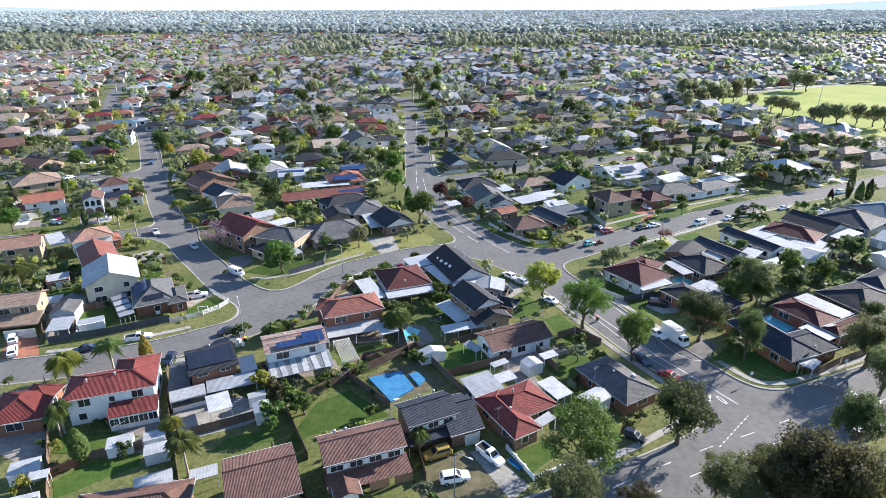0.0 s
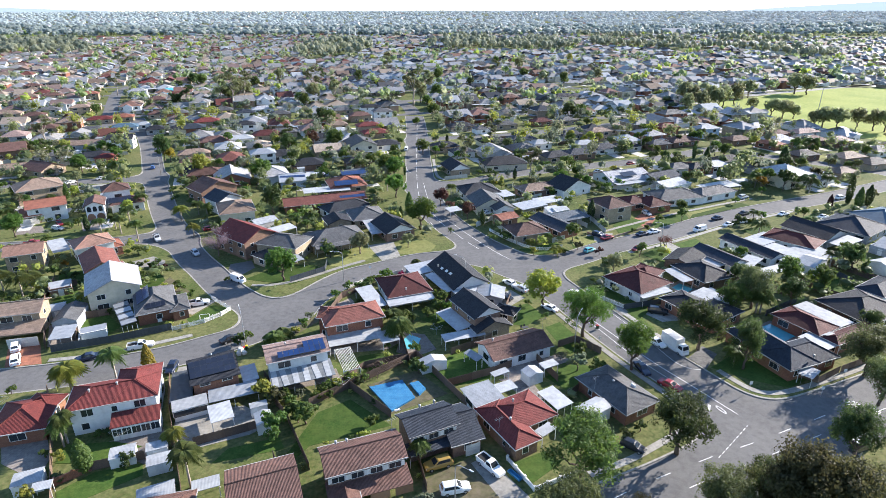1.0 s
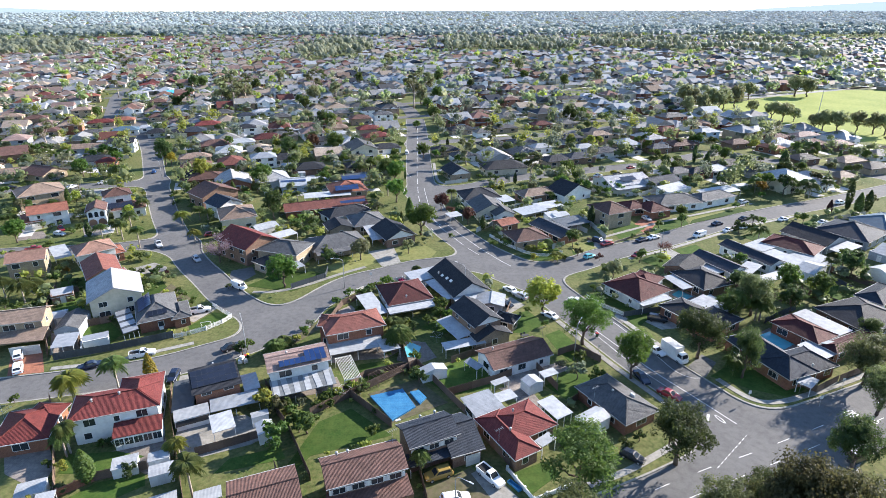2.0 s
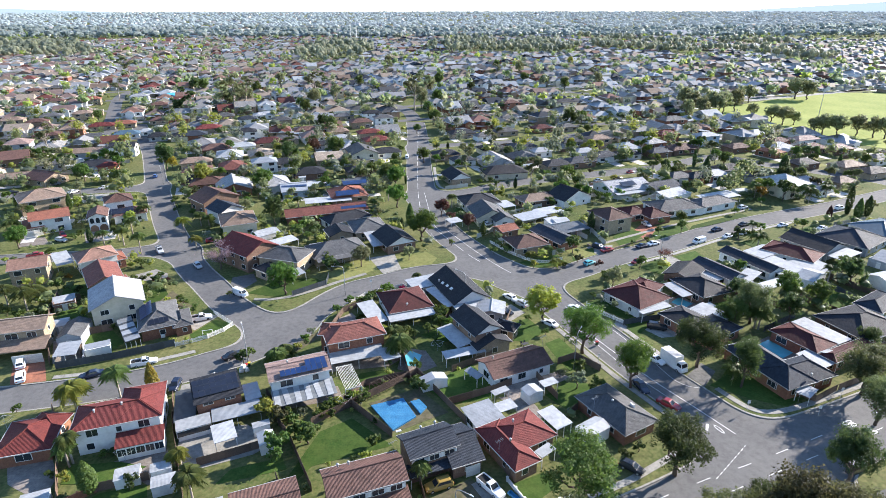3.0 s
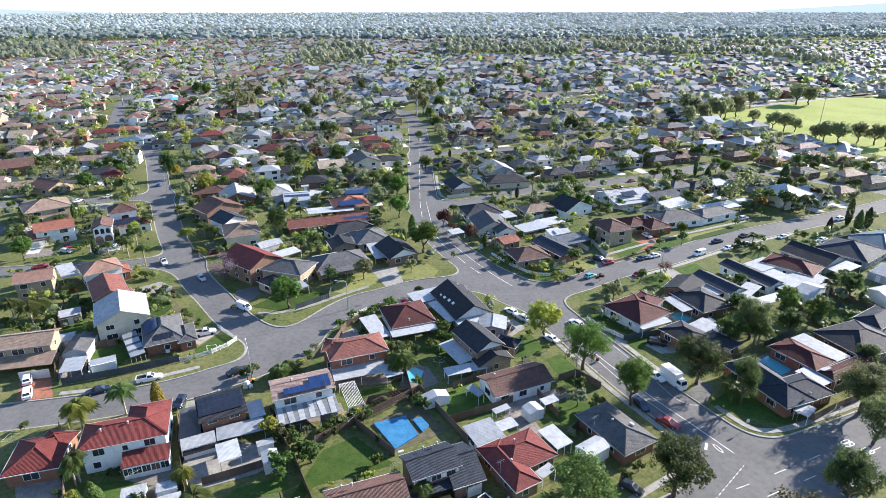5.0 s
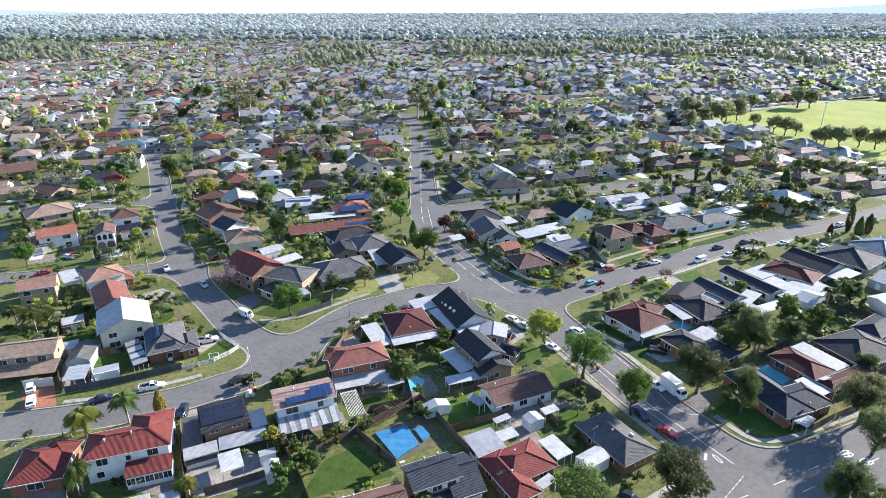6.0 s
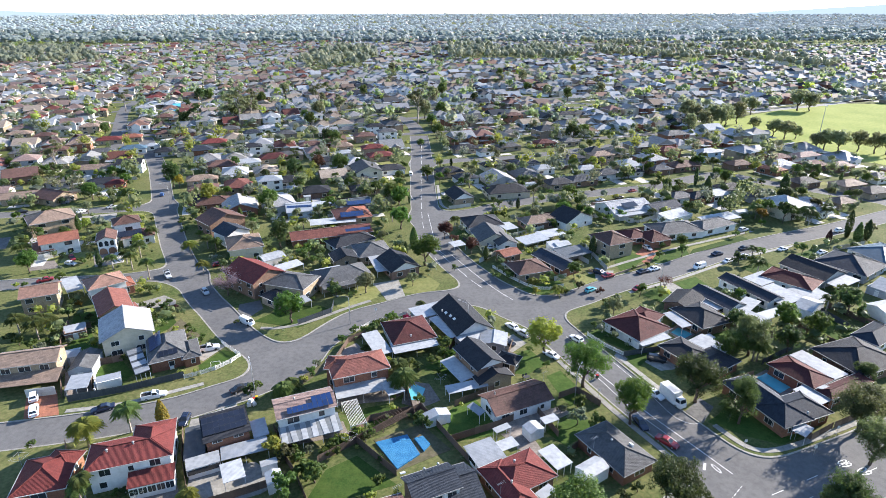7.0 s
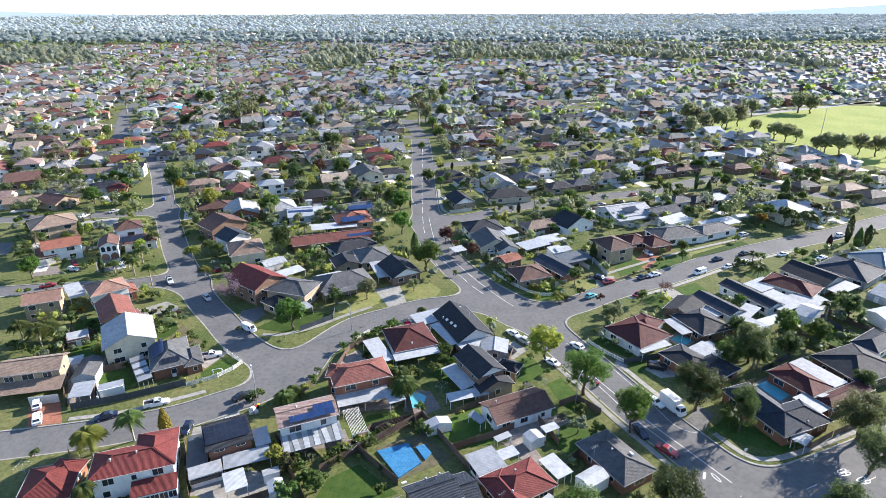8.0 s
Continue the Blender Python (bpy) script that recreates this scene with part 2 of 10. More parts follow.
ROOF = {
    "red": mat("red_tile", (0.185, 0.045, 0.041), (0.14, 0.038, 0.036), 0.72, pattern="tile", spec=0.14, bump=0.9, dirt=0.25, vary=0.12, scale=2),
    "orange": mat("orange_tile", (0.31, 0.12, 0.082), (0.235, 0.098, 0.07), 0.72, pattern="tile", spec=0.14, bump=0.9, dirt=0.25, vary=0.15, scale=2),
    "maroon": mat("maroon_tile", (0.105, 0.031, 0.029), (0.075, 0.026, 0.026), 0.72, pattern="tile", spec=0.14, bump=0.9, dirt=0.25, vary=0.12, scale=2),
    "brown": mat("brown_tile", (0.155, 0.085, 0.07), (0.11, 0.065, 0.055), 0.72, pattern="tile", spec=0.14, bump=0.9, dirt=0.3, vary=0.18, scale=2),
    "tan": mat("tan_tile", (0.30, 0.215, 0.165), (0.225, 0.165, 0.13), 0.72, pattern="tile", spec=0.14, bump=0.9, dirt=0.3, vary=0.18, scale=2),
    "dark": mat("charcoal_tile", (0.036, 0.039, 0.046), (0.026, 0.028, 0.034), 0.72, pattern="tile", spec=0.14, bump=0.9, dirt=0.25, vary=0.2, scale=2),
    "grey": mat("grey_tile", (0.125, 0.126, 0.128), (0.09, 0.091, 0.094), 0.72, pattern="tile", spec=0.14, bump=0.9, dirt=0.3, vary=0.2, scale=2),
    "blue": mat("slate_blue_tile", (0.045, 0.055, 0.072), (0.032, 0.04, 0.054), 0.72, pattern="tile", spec=0.14, bump=0.9, dirt=0.25, vary=0.15, scale=2),
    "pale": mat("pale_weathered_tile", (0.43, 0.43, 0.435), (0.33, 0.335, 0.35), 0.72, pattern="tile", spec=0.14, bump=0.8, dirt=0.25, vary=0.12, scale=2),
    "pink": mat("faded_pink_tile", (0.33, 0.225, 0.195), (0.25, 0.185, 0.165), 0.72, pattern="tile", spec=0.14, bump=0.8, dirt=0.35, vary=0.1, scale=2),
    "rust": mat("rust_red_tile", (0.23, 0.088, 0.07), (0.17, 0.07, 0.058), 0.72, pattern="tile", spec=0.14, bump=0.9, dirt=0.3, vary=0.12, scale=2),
    # sand and stone are lightened tones that imitate haze on far roofs
    "sand": mat("hazed_sand_tile", (0.47, 0.385, 0.305), (0.37, 0.30, 0.235), 0.72, pattern="tile", spec=0.14, bump=0.8, dirt=0.3, vary=0.15, scale=2),
    "stone": mat("hazed_stone_tile", (0.39, 0.38, 0.37), (0.29, 0.288, 0.28), 0.72, pattern="tile", spec=0.14, bump=0.8, dirt=0.3, vary=0.18, scale=2),
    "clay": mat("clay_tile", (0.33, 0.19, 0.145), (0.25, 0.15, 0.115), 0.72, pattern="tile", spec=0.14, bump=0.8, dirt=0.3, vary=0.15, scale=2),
    "wmetal": mat("white_metal_sheet", (0.41, 0.425, 0.435), (0.31, 0.325, 0.335), 0.6, pattern="sheet", bump=0.15, dirt=0.2, vary=0.12, scale=1.2),
    "gmetal": mat("grey_metal_sheet", (0.34, 0.36, 0.38), (0.27, 0.29, 0.31), 0.6, metal=0.2, pattern="sheet", bump=0.2, dirt=0.2, vary=0.2, scale=1.2),
    "kmetal": mat("dark_metal_sheet", (0.07, 0.08, 0.09), (0.09, 0.10, 0.11), 0.6, pattern="sheet", bump=0.4, dirt=0.2, vary=0.2, scale=1.2),
    "poly": mat("grey_translucent_sheet", (0.19, 0.205, 0.21), (0.15, 0.16, 0.165), 0.5, pattern="sheet", bump=0.2, dirt=0.2, vary=0.1, scale=1.2),
    "cyan": mat("bright_blue_sheet", (0.08, 0.42, 0.58), (0.07, 0.36, 0.52), 0.6, pattern="sheet", bump=0.15, dirt=0.15, vary=0.1),
    "bmetal": mat("blue_metal_sheet", (0.085, 0.145, 0.19), (0.07, 0.12, 0.16), 0.6, pattern="sheet", bump=0.4, dirt=0.2, vary=0.2, scale=1.2),
}
LEAF = {
    "green": leaf_mat("leaf_green", (0.058, 0.095, 0.024), (0.105, 0.15, 0.04)),
    "bright": leaf_mat("leaf_bright", (0.058, 0.108, 0.022), (0.098, 0.155, 0.034)),
    "lime": leaf_mat("leaf_lime", (0.2, 0.235, 0.045), (0.28, 0.3, 0.07)),
    "yellow": leaf_mat("leaf_yellow", (0.23, 0.3, 0.05), (0.32, 0.38, 0.08)),
    "dark": leaf_mat("leaf_dark", (0.04, 0.068, 0.024), (0.07, 0.1, 0.032)),
    "gum": leaf_mat("leaf_gum", (0.07, 0.09, 0.035), (0.12, 0.14, 0.058)),
    "grey": leaf_mat("leaf_grey", (0.12, 0.15, 0.09), (0.16, 0.18, 0.12)),
    "crimson": leaf_mat("leaf_crimson", (0.34, 0.02, 0.09), (0.45, 0.05, 0.14)),
    # sage is lightened to make up for backlight and haze on farther trees
    "sage": leaf_mat("leaf_sage", (0.145, 0.165, 0.08), (0.22, 0.235, 0.125)),
    "plum": leaf_mat("leaf_plum", (0.075, 0.04, 0.03), (0.11, 0.06, 0.04)),
    "mauve": leaf_mat("leaf_mauve", (0.12, 0.09, 0.1), (0.19, 0.14, 0.17)),
    "gold": leaf_mat("leaf_gold", (0.24, 0.17, 0.03), (0.17, 0.15, 0.03)),
    "olive": leaf_mat("leaf_olive", (0.046, 0.05, 0.022), (0.08, 0.078, 0.034)),
    "palm": leaf_mat("leaf_palm", (0.07, 0.11, 0.03), (0.13, 0.16, 0.05)),
    "ypalm": leaf_mat("leaf_palm_yellow", (0.20, 0.20, 0.04), (0.14, 0.17, 0.04)),
}


# ---- building blocks ----
class MB:
    """Collects vertices and faces of one mesh."""

    def __init__(self):
        self.v, self.f = [], []

    def add(self, vs, fs):
        o = len(self.v)
        self.v += [tuple(p) for p in vs]
        self.f += [tuple(i + o for i in f) for f in fs]
        return self

    def quad(self, a, b, c, d):
        return self.add([a, b, c, d], [(0, 1, 2, 3)])

    def box(self, x0, y0, z0, x1, y1, z1):
        return self.add([(x0, y0, z0), (x1, y0, z0), (x1, y1, z0), (x0, y1, z0), (x0, y0, z1), (x1, y0, z1), (x1, y1, z1), (x0, y1, z1)],
                        [(0, 3, 2, 1), (4, 5, 6, 7), (0, 1, 5, 4), (1, 2, 6, 5), (2, 3, 7, 6), (3, 0, 4, 7)])

    def hull(self, low, high):
        """A solid between two rings of as many points each."""
        n = len(low)
        return self.add(list(low) + list(high), [tuple(range(n))[::-1], tuple(range(n, 2 * n))] + [(i, (i + 1) % n, n + (i + 1) % n, n + i) for i in range(n)])

    def tube(self, pts, radii, n=8):
        """A round bar along points."""
        rings = []
        for i, p in enumerate(pts):
            a = Vector(pts[max(i - 1, 0)])
            b = Vector(pts[min(i + 1, len(pts) - 1)])
            d = (b - a).normalized()
            u = d.orthogonal().normalized() if abs(d.z) < 0.99 else Vector((1, 0, 0))
            w = d.cross(u)
            rings.append([Vector(p) + radii[i] * (math.cos(2 * math.pi * k / n) * u + math.sin(2 * math.pi * k / n) * w) for k in range(n)])
        o, m = len(self.v), len(rings)
        self.v += [tuple(q) for r in rings for q in r]
        for i in range(m - 1):
            for k in range(n):
                self.f.append((o + i * n + k, o + i * n + (k + 1) % n, o + (i + 1) * n + (k + 1) % n, o + (i + 1) * n + k))
        self.f.append(tuple(o + k for k in range(n))[::-1])
        self.f.append(tuple(o + (m - 1) * n + k for k in range(n)))
        return self

    def mesh(self, name, material, uv=True, smooth=False):
        me = bpy.data.meshes.new(name)
        me.from_pydata(self.v, [], self.f)
        me.materials.append(material)
        if uv:
            lay = me.uv_layers.new(name="UVMap").data
            for p in me.polygons:
                n = p.normal
                if abs(n.z) < 0.995:
                    vd = (Vector((0, 0, 1)) - n * n.z).normalized()
                    ud = vd.cross(n)
                else:
                    ud, vd = Vector((1, 0, 0)), Vector((0, 1, 0))
                for li in p.loop_indices:
                    co = me.vertices[me.loops[li].vertex_index].co
                    lay[li].uv = (co.dot(ud), co.dot(vd))
        if smooth:
            me.shade_smooth()
        return me


def part(name, mb, material, parent=None, label="", at=None, uv=True, smooth=False):
    me = mb if isinstance(mb, bpy.types.Mesh) else mb.mesh(name, material, uv, smooth)
    ob = new(name, me)
    ob.parent = parent
    if at is not None:
        ob.matrix_basis = at
    if label:
        tagged(ob, label)
    return ob


def thing(name, label, category, x, y, rot=0.0, z=0.0, group="", kind=""):
    e = new(name)
    e.empty_display_size = 0.3
    e.matrix_basis = pose(x, y, z, 0, 0, rot)
    return tagged(e, label, category, group, kind)


SHARED = {}


def shared(key, make):
    """One mesh for all pieces that are alike."""
    if key not in SHARED:
        SHARED[key] = make()
    return SHARED[key]


# ---- ground and roads ----
ROADS = []   # (points, half width)


def road_line(half, *pts):
    """A rounded centre line through points."""
    p = [np.array(q, float) for q in pts]
    out = []
    for i in range(len(p) - 1):
        p0, p1, p2, p3 = p[max(i - 1, 0)], p[i], p[i + 1], p[min(i + 2, len(p) - 1)]
        for k in range(6):
            t = k / 6
            out.append(0.5 * (2 * p1 + (p2 - p0) * t + (2 * p0 - 5 * p1 + 4 * p2 - p3) * t * t + (3 * p1 - p0 - 3 * p2 + p3) * t ** 3))
    out.append(p[-1])
    ROADS.append((np.array(out), half))
    return out


def seg_dist(px, py, line):
    d = np.full(px.shape, 1e9)
    for a, b in zip(line[:-1], line[1:]):
        ab = b - a
        t = np.clip(((px - a[0]) * ab[0] + (py - a[1]) * ab[1]) / max(ab @ ab, 1e-9), 0, 1)
        d = np.minimum(d, np.hypot(px - a[0] - t * ab[0], py - a[1] - t * ab[1]))
    return d


def road_field(px, py, soft=9.0):
    """Metres to the nearest kerb (minus: on the road); where roads meet the corners are rounded."""
    f = None
    for line, half in ROADS:
        d = seg_dist(px, py, line) - half
        if f is None:
            f = d
        else:
            h = np.clip(soft - np.abs(f - d), 0, None) / soft
            f = np.minimum(f, d) - h * h * soft * 0.25
    return f


def land(x, y):
    """Height of the far land: level near by, rising gently towards the horizon."""
    r = math.hypot(x, y)
    s = min(max((r - 900) / 3700, 0), 1)
    return 22 * s * s * (3 - 2 * s)


def clip_poly(poly, vals, level, above):
    out, ov = [], []
    n = len(poly)
    for i in range(n):
        a, b, va, vb = poly[i], poly[(i + 1) % n], vals[i] - level, vals[(i + 1) % n] - level
        ia, ib = (va >= 0) == above, (vb >= 0) == above
        if ia:
            out.append(a)
            ov.append(vals[i])
        if ia != ib:
            t = va / (va - vb)
            out.append((a[0] + t * (b[0] - a[0]), a[1] + t * (b[1] - a[1])))
            ov.append(level)
    return out, ov

def build_ground(x0, x1, y0, y1, step=1.25, block=8):
    """The ground as one sheet that reaches the horizon, with the streets sunk in it behind real kerbs."""
    nx, ny = int(round((x1 - x0) / step / block)) * block, int(round((y1 - y0) / step / block)) * block
    xs, ys = x0 + step * np.arange(nx + 1), y0 + step * np.arange(ny + 1)
    x1, y1 = xs[-1], ys[-1]
    gx, gy = np.meshgrid(xs, ys, indexing="ij")
    f = road_field(gx, gy)
    soil, tar, kerb = MB(), MB(), MB()
    K, DEEP = 0.35, -0.13

    def lay(mb, poly, z):
        if len(poly) > 2:
            mb.add([(p[0], p[1], z) for p in poly], [tuple(range(len(poly)))])

    for bi in range(0, nx, block):
        for bj in range(0, ny, block):
            sub = f[bi:bi + block + 1, bj:bj + block + 1]
            a, b, c, d = xs[bi], ys[bj], xs[bi + block], ys[bj + block]
            whole = [(a, b), (c, b), (c, d), (a, d)]
            if sub.min() > K:
                lay(soil, whole, 0)
                continue
            if sub.max() < 0:
                lay(tar, whole, DEEP)
                continue
            for i in range(bi, bi + block):
                for j in range(bj, bj + block):
                    poly = [(xs[i], ys[j]), (xs[i + 1], ys[j]), (xs[i + 1], ys[j + 1]), (xs[i], ys[j + 1])]
                    v = [f[i, j], f[i + 1, j], f[i + 1, j + 1], f[i, j + 1]]
                    lo, hi = min(v), max(v)
                    if lo > K:
                        lay(soil, poly, 0)
                    elif hi < 0:
                        lay(tar, poly, DEEP)
                    else:
                        if hi > K:
                            lay(soil, clip_poly(poly, v, K, True)[0], 0)
                        p, pv = clip_poly(poly, v, 0, True)
                        if len(p) > 2:
                            p2, _ = clip_poly(p, pv, K, False)
                            lay(kerb, p2, 0.012)
                        p, pv = clip_poly(poly, v, 0, False)
                        lay(tar, p, DEEP)
                        if lo < 0 < hi:
                            e = [q for q, w in zip(p, pv) if w == 0]
                            if len(e) == 2:
                                kerb.quad((*e[0], DEEP), (*e[1], DEEP), (*e[1], 0.012), (*e[0], 0.012))
    # the rest of the land, out to the horizon
    far = [300, 420, 600, 850, 1200, 1700, 2300, 3000, 3800, 4600, 5600]
    fx = sorted({-v for v in far} | set(far) | {float(x0), float(x1), -100.0, 0.0, 100.0})
    fy = sorted({float(y0), float(y1), -300.0, -80.0} | set(far))
    for i in range(len(fx) - 1):
        for j in range(len(fy) - 1):
            a, b, c, d = fx[i], fy[j], fx[i + 1], fy[j + 1]
            if a >= x0 - 1 and c <= x1 + 1 and b >= y0 - 1 and d <= y1 + 1:
                continue
            soil.add([(p, q, land(p, q)) for p, q in ((a, b), (c, b), (c, d), (a, d))], [(0, 1, 2, 3)])
    tagged(part("ground", soil, GRASS, uv=False), "grassy suburban ground with bare and dry patches", "ground", kind="structure")
    tagged(part("road", tar, ASPHALT, uv=False), "grey asphalt of the suburban streets", "road", kind="structure")
    tagged(part("kerb", kerb, CONCRETE, uv=False), "pale concrete kerb along the streets", "kerb", kind="structure")


def ribbon(mb, pts, width, z, thick=0.0):
    """A flat strip along points."""
    p = [Vector((q[0], q[1])) for q in pts]
    L, R = [], []
    for i in range(len(p)):
        d = (p[min(i + 1, len(p) - 1)] - p[max(i - 1, 0)]).normalized()
        n = Vector((-d.y, d.x)) * width / 2
        L.append(p[i] + n)
        R.append(p[i] - n)
    for i in range(len(p) - 1):
        a, b, c, d = R[i], R[i + 1], L[i + 1], L[i]
        mb.quad((*a, z), (*b, z), (*c, z), (*d, z))
        if thick:
            mb.quad((*a, z - thick), (*b, z - thick), (*b, z), (*a, z))
            mb.quad((*c, z - thick), (*d, z - thick), (*d, z), (*c, z))
    return mb


def curve(pts, n=6):
    p = [np.array(q, float) for q in pts]
    out = []
    for i in range(len(p) - 1):
        p0, p1, p2, p3 = p[max(i - 1, 0)], p[i], p[i + 1], p[min(i + 2, len(p) - 1)]
        for k in range(n):
            t = k / n
            out.append(0.5 * (2 * p1 + (p2 - p0) * t + (2 * p0 - 5 * p1 + 4 * p2 - p3) * t * t + (3 * p1 - p0 - 3 * p2 + p3) * t ** 3))
    out.append(p[-1])
    return out


def road_mark(pts, width=0.14, dash=0, gap=0, label="white painted line on the road"):
    """A painted line on the asphalt; dashed where dash is given."""
    line = curve(pts)
    mb = MB()
    z = -0.13 + 0.006
    if not dash:
        ribbon(mb, line, width, z)
    else:
        seg, on, left = [line[0]], True, dash
        for a, b in zip(line[:-1], line[1:]):
            while True:
                L = float(np.hypot(*(b - a)))
                if L < left:
                    left -= L
                    seg.append(b)
                    break
                a = a + (b - a) * left / L
                seg.append(a)
                if on and len(seg) > 1:
                    ribbon(mb, seg, width, z)
                seg, on = [a], not on
                left = dash if on else gap
        if on and len(seg) > 1:
            ribbon(mb, seg, width, z)
    tagged(part("road_marking", mb, MARK, uv=False), label, "road marking", kind="structure")


def off_road(x, y, gap=0.45):
    """The point itself, or the nearest one behind the kerb if it lies on a street."""
    for k in range(12):
        f, fx, fy = road_field(np.array([x, x + 0.2, x]), np.array([y, y, y + 0.2]))
        if f >= gap:
            break
        g = np.array([fx - f, fy - f])
        g = g / (np.hypot(*g) + 1e-9) * min(gap - f + 0.05, 1.5)
        x, y = float(x + g[0]), float(y + g[1])
    return x, y


def footpath(pts, width=1.3, label="pale concrete footpath beside the street"):
    tagged(part("footpath", ribbon(MB(), curve([off_road(*p, 1.5) for p in pts]), width, 0.07, 0.075), CONCRETE, uv=False), label, "footpath", kind="structure")


PATCH = [0]


def patch(material, label, *pts, name="paving", z=0.0, thick=0.05):
    """A slab or a bed on the ground, with the outline given."""
    PATCH[0] += 1
    z += 0.02 + 0.004 * (PATCH[0] % 9)
    if name not in ("road_marking", "car_park", "sports_ground"):
        pts = tuple(off_road(*p) for p in pts)
    a = sum(p[0] * q[1] - q[0] * p[1] for p, q in zip(pts, pts[1:] + pts[:1]))
    if a < 0:
        pts = pts[::-1]
    tagged(part(name, MB().hull([(x, y, z - thick) for x, y in pts], [(x, y, z) for x, y in pts]), material), label, name.replace("_", " "), kind="structure")


# ---- houses ----
def roof_mesh(w, d, h, kind, axis, pitch, over=0.0, thick=0.18):
    """Roof over a w x d outline (eaves included), its eaves at height h. kind: hip, gable, flat, shed. Returns mesh, ridge pieces, gables."""
    mb, caps, ends = MB(), MB(), []
    X, Y = w / 2, d / 2
    if kind in ("hip", "gable"):
        if axis == "d":            # ridge along y
            turn = lambda x, y, z: (-y, x, z)
            A, B = Y, X
        else:
            turn = lambda x, y, z: (x, y, z)
            A, B = X, Y
        up = B * math.tan(radians(pitch))
        rx = max(A - B, 0.12) if kind == "hip" else A
        low = [(-A, -B, h), (A, -B, h), (A, B, h), (-A, B, h)]
        r0, r1 = (-rx, 0, h + up), (rx, 0, h + up)
        if kind == "hip":
            T = [turn(*p) for p in low + [r0, r1]]
            mb.add(T, [(0, 1, 5, 4), (1, 2, 5), (2, 3, 4, 5), (3, 0, 4)])
            for a, b in ((0, 4), (3, 4), (1, 5), (2, 5), (4, 5)):
                caps.tube([Vector(T[a]) + Vector((0, 0, 0.02)), Vector(T[b]) + Vector((0, 0, 0.05))], [0.11, 0.11], 5)
            F = [turn(*p) for p in low] + [turn(x, y, z - thick) for x, y, z in low]
            mb.add(F, [(0, 4, 5, 1), (1, 5, 6, 2), (2, 6, 7, 3), (3, 7, 4, 0), (4, 7, 6, 5)])
        else:
            T = [turn(*p) for p in low + [r0, r1]]
            U = [turn(x, y, z - thick) for x, y, z in low + [r0, r1]]
            mb.add(T + U, [(0, 1, 5, 4), (2, 3, 4, 5), (0, 6, 7, 1), (2, 8, 9, 3), (0, 4, 10, 6), (4, 3, 9, 10), (1, 7, 11, 5), (5, 11, 8, 2), (6, 10, 11, 7), (10, 9, 8, 11)])
            caps.tube([Vector(T[4]) + Vector((0, 0, 0.04)), Vector(T[5]) + Vector((0, 0, 0.04))], [0.12, 0.12], 5)
            for s in (-1, 1):
                e = A - over
                k = (B - over) / B
                tri = [turn(s * e, -B + over, h - thick), turn(s * e, B - over, h - thick), turn(s * e, 0, h - thick + up * k)]
                tri2 = [turn(s * (e - 0.2), -B + over, h - thick), turn(s * (e - 0.2), B - over, h - thick), turn(s * (e - 0.2), 0, h - thick + up * k)]
                ends.append(MB().hull(tri, tri2) if s < 0 else MB().hull(tri2, tri))
    else:
        up = math.tan(radians(pitch))
        rise = {"x": (X, 0), "-x": (-X, 0), "y": (0, Y), "-y": (0, -Y)}.get(axis, (0, Y))
        L = [(-X, -Y), (X, -Y), (X, Y), (-X, Y)]
        z = [h + ((p[0] * rise[0] / X if rise[0] else 0) + (p[1] * rise[1] / Y if rise[1] else 0)) * up for p in L]
        mb.hull([(p[0], p[1], q - 0.09) for p, q in zip(L, z)], [(p[0], p[1], q) for p, q in zip(L, z)])
    return mb, caps, ends


def far_window(w, h):
    """A window of a far house: a frame with the pane let into it, in one piece."""
    me = bpy.data.meshes.new("window")
    X, Z = w / 2, h
    o, i = [(-X - 0.08, -0.08), (X + 0.08, -0.08), (X + 0.08, Z + 0.08), (-X - 0.08, Z + 0.08)], [(-X, 0), (X, 0), (X, Z), (-X, Z)]
    v = [(x, 0.02, z) for x, z in o] + [(x, -0.05, z) for x, z in o] + [(x, -0.05, z) for x, z in i] + [(x, -0.02, z) for x, z in i]
    f = [(k + a, (k + 1) % 4 + a, (k + 1) % 4 + a + 4, k + a + 4) for a in (0, 4, 8) for k in range(4)] + [(12, 13, 14, 15)]
    me.from_pydata(v, [], f)
    me.materials.append(TRIM)
    me.materials.append(GLASS)
    me.polygons[12].material_index = 1
    return me


def window(parent, m, w, h, near=True, far=False):
    """A framed window set into a wall; local -y looks out."""
    if far:
        return part("window", shared(("farwin", w, h), lambda: far_window(w, h)), None, parent, at=m)
    f = part("window", shared(("win", w, h), lambda: MB().box(-w / 2 - 0.07, -0.04, -0.08, w / 2 + 0.07, 0.02, h + 0.07).mesh("window", TRIM, False)), None, parent, at=m)
    n = 2 if near and w > 1.3 else 1
    pw = round(w / n - 0.06, 3)
    for k in range(n):
        part("pane", shared(("pane", pw, h), lambda: MB().box(-pw / 2, -0.055, 0, pw / 2, -0.035, h).mesh("pane", GLASS, False)), None, f, at=pose((k - (n - 1) / 2) * w / n, 0, 0))
    return f


def wall_box(w, d, z0, z1):
    """Four walls with their thickness, open inside."""
    mb, t = MB(), 0.22
    X, Y = w / 2, d / 2
    mb.box(-X, -Y, z0, X, -Y + t, z1).box(-X, Y - t, z0, X, Y, z1)
    mb.box(-X, -Y + t, z0, -X + t, Y - t, z1).box(X - t, -Y + t, z0, X, Y - t, z1)
    return mb


HOUSES = []


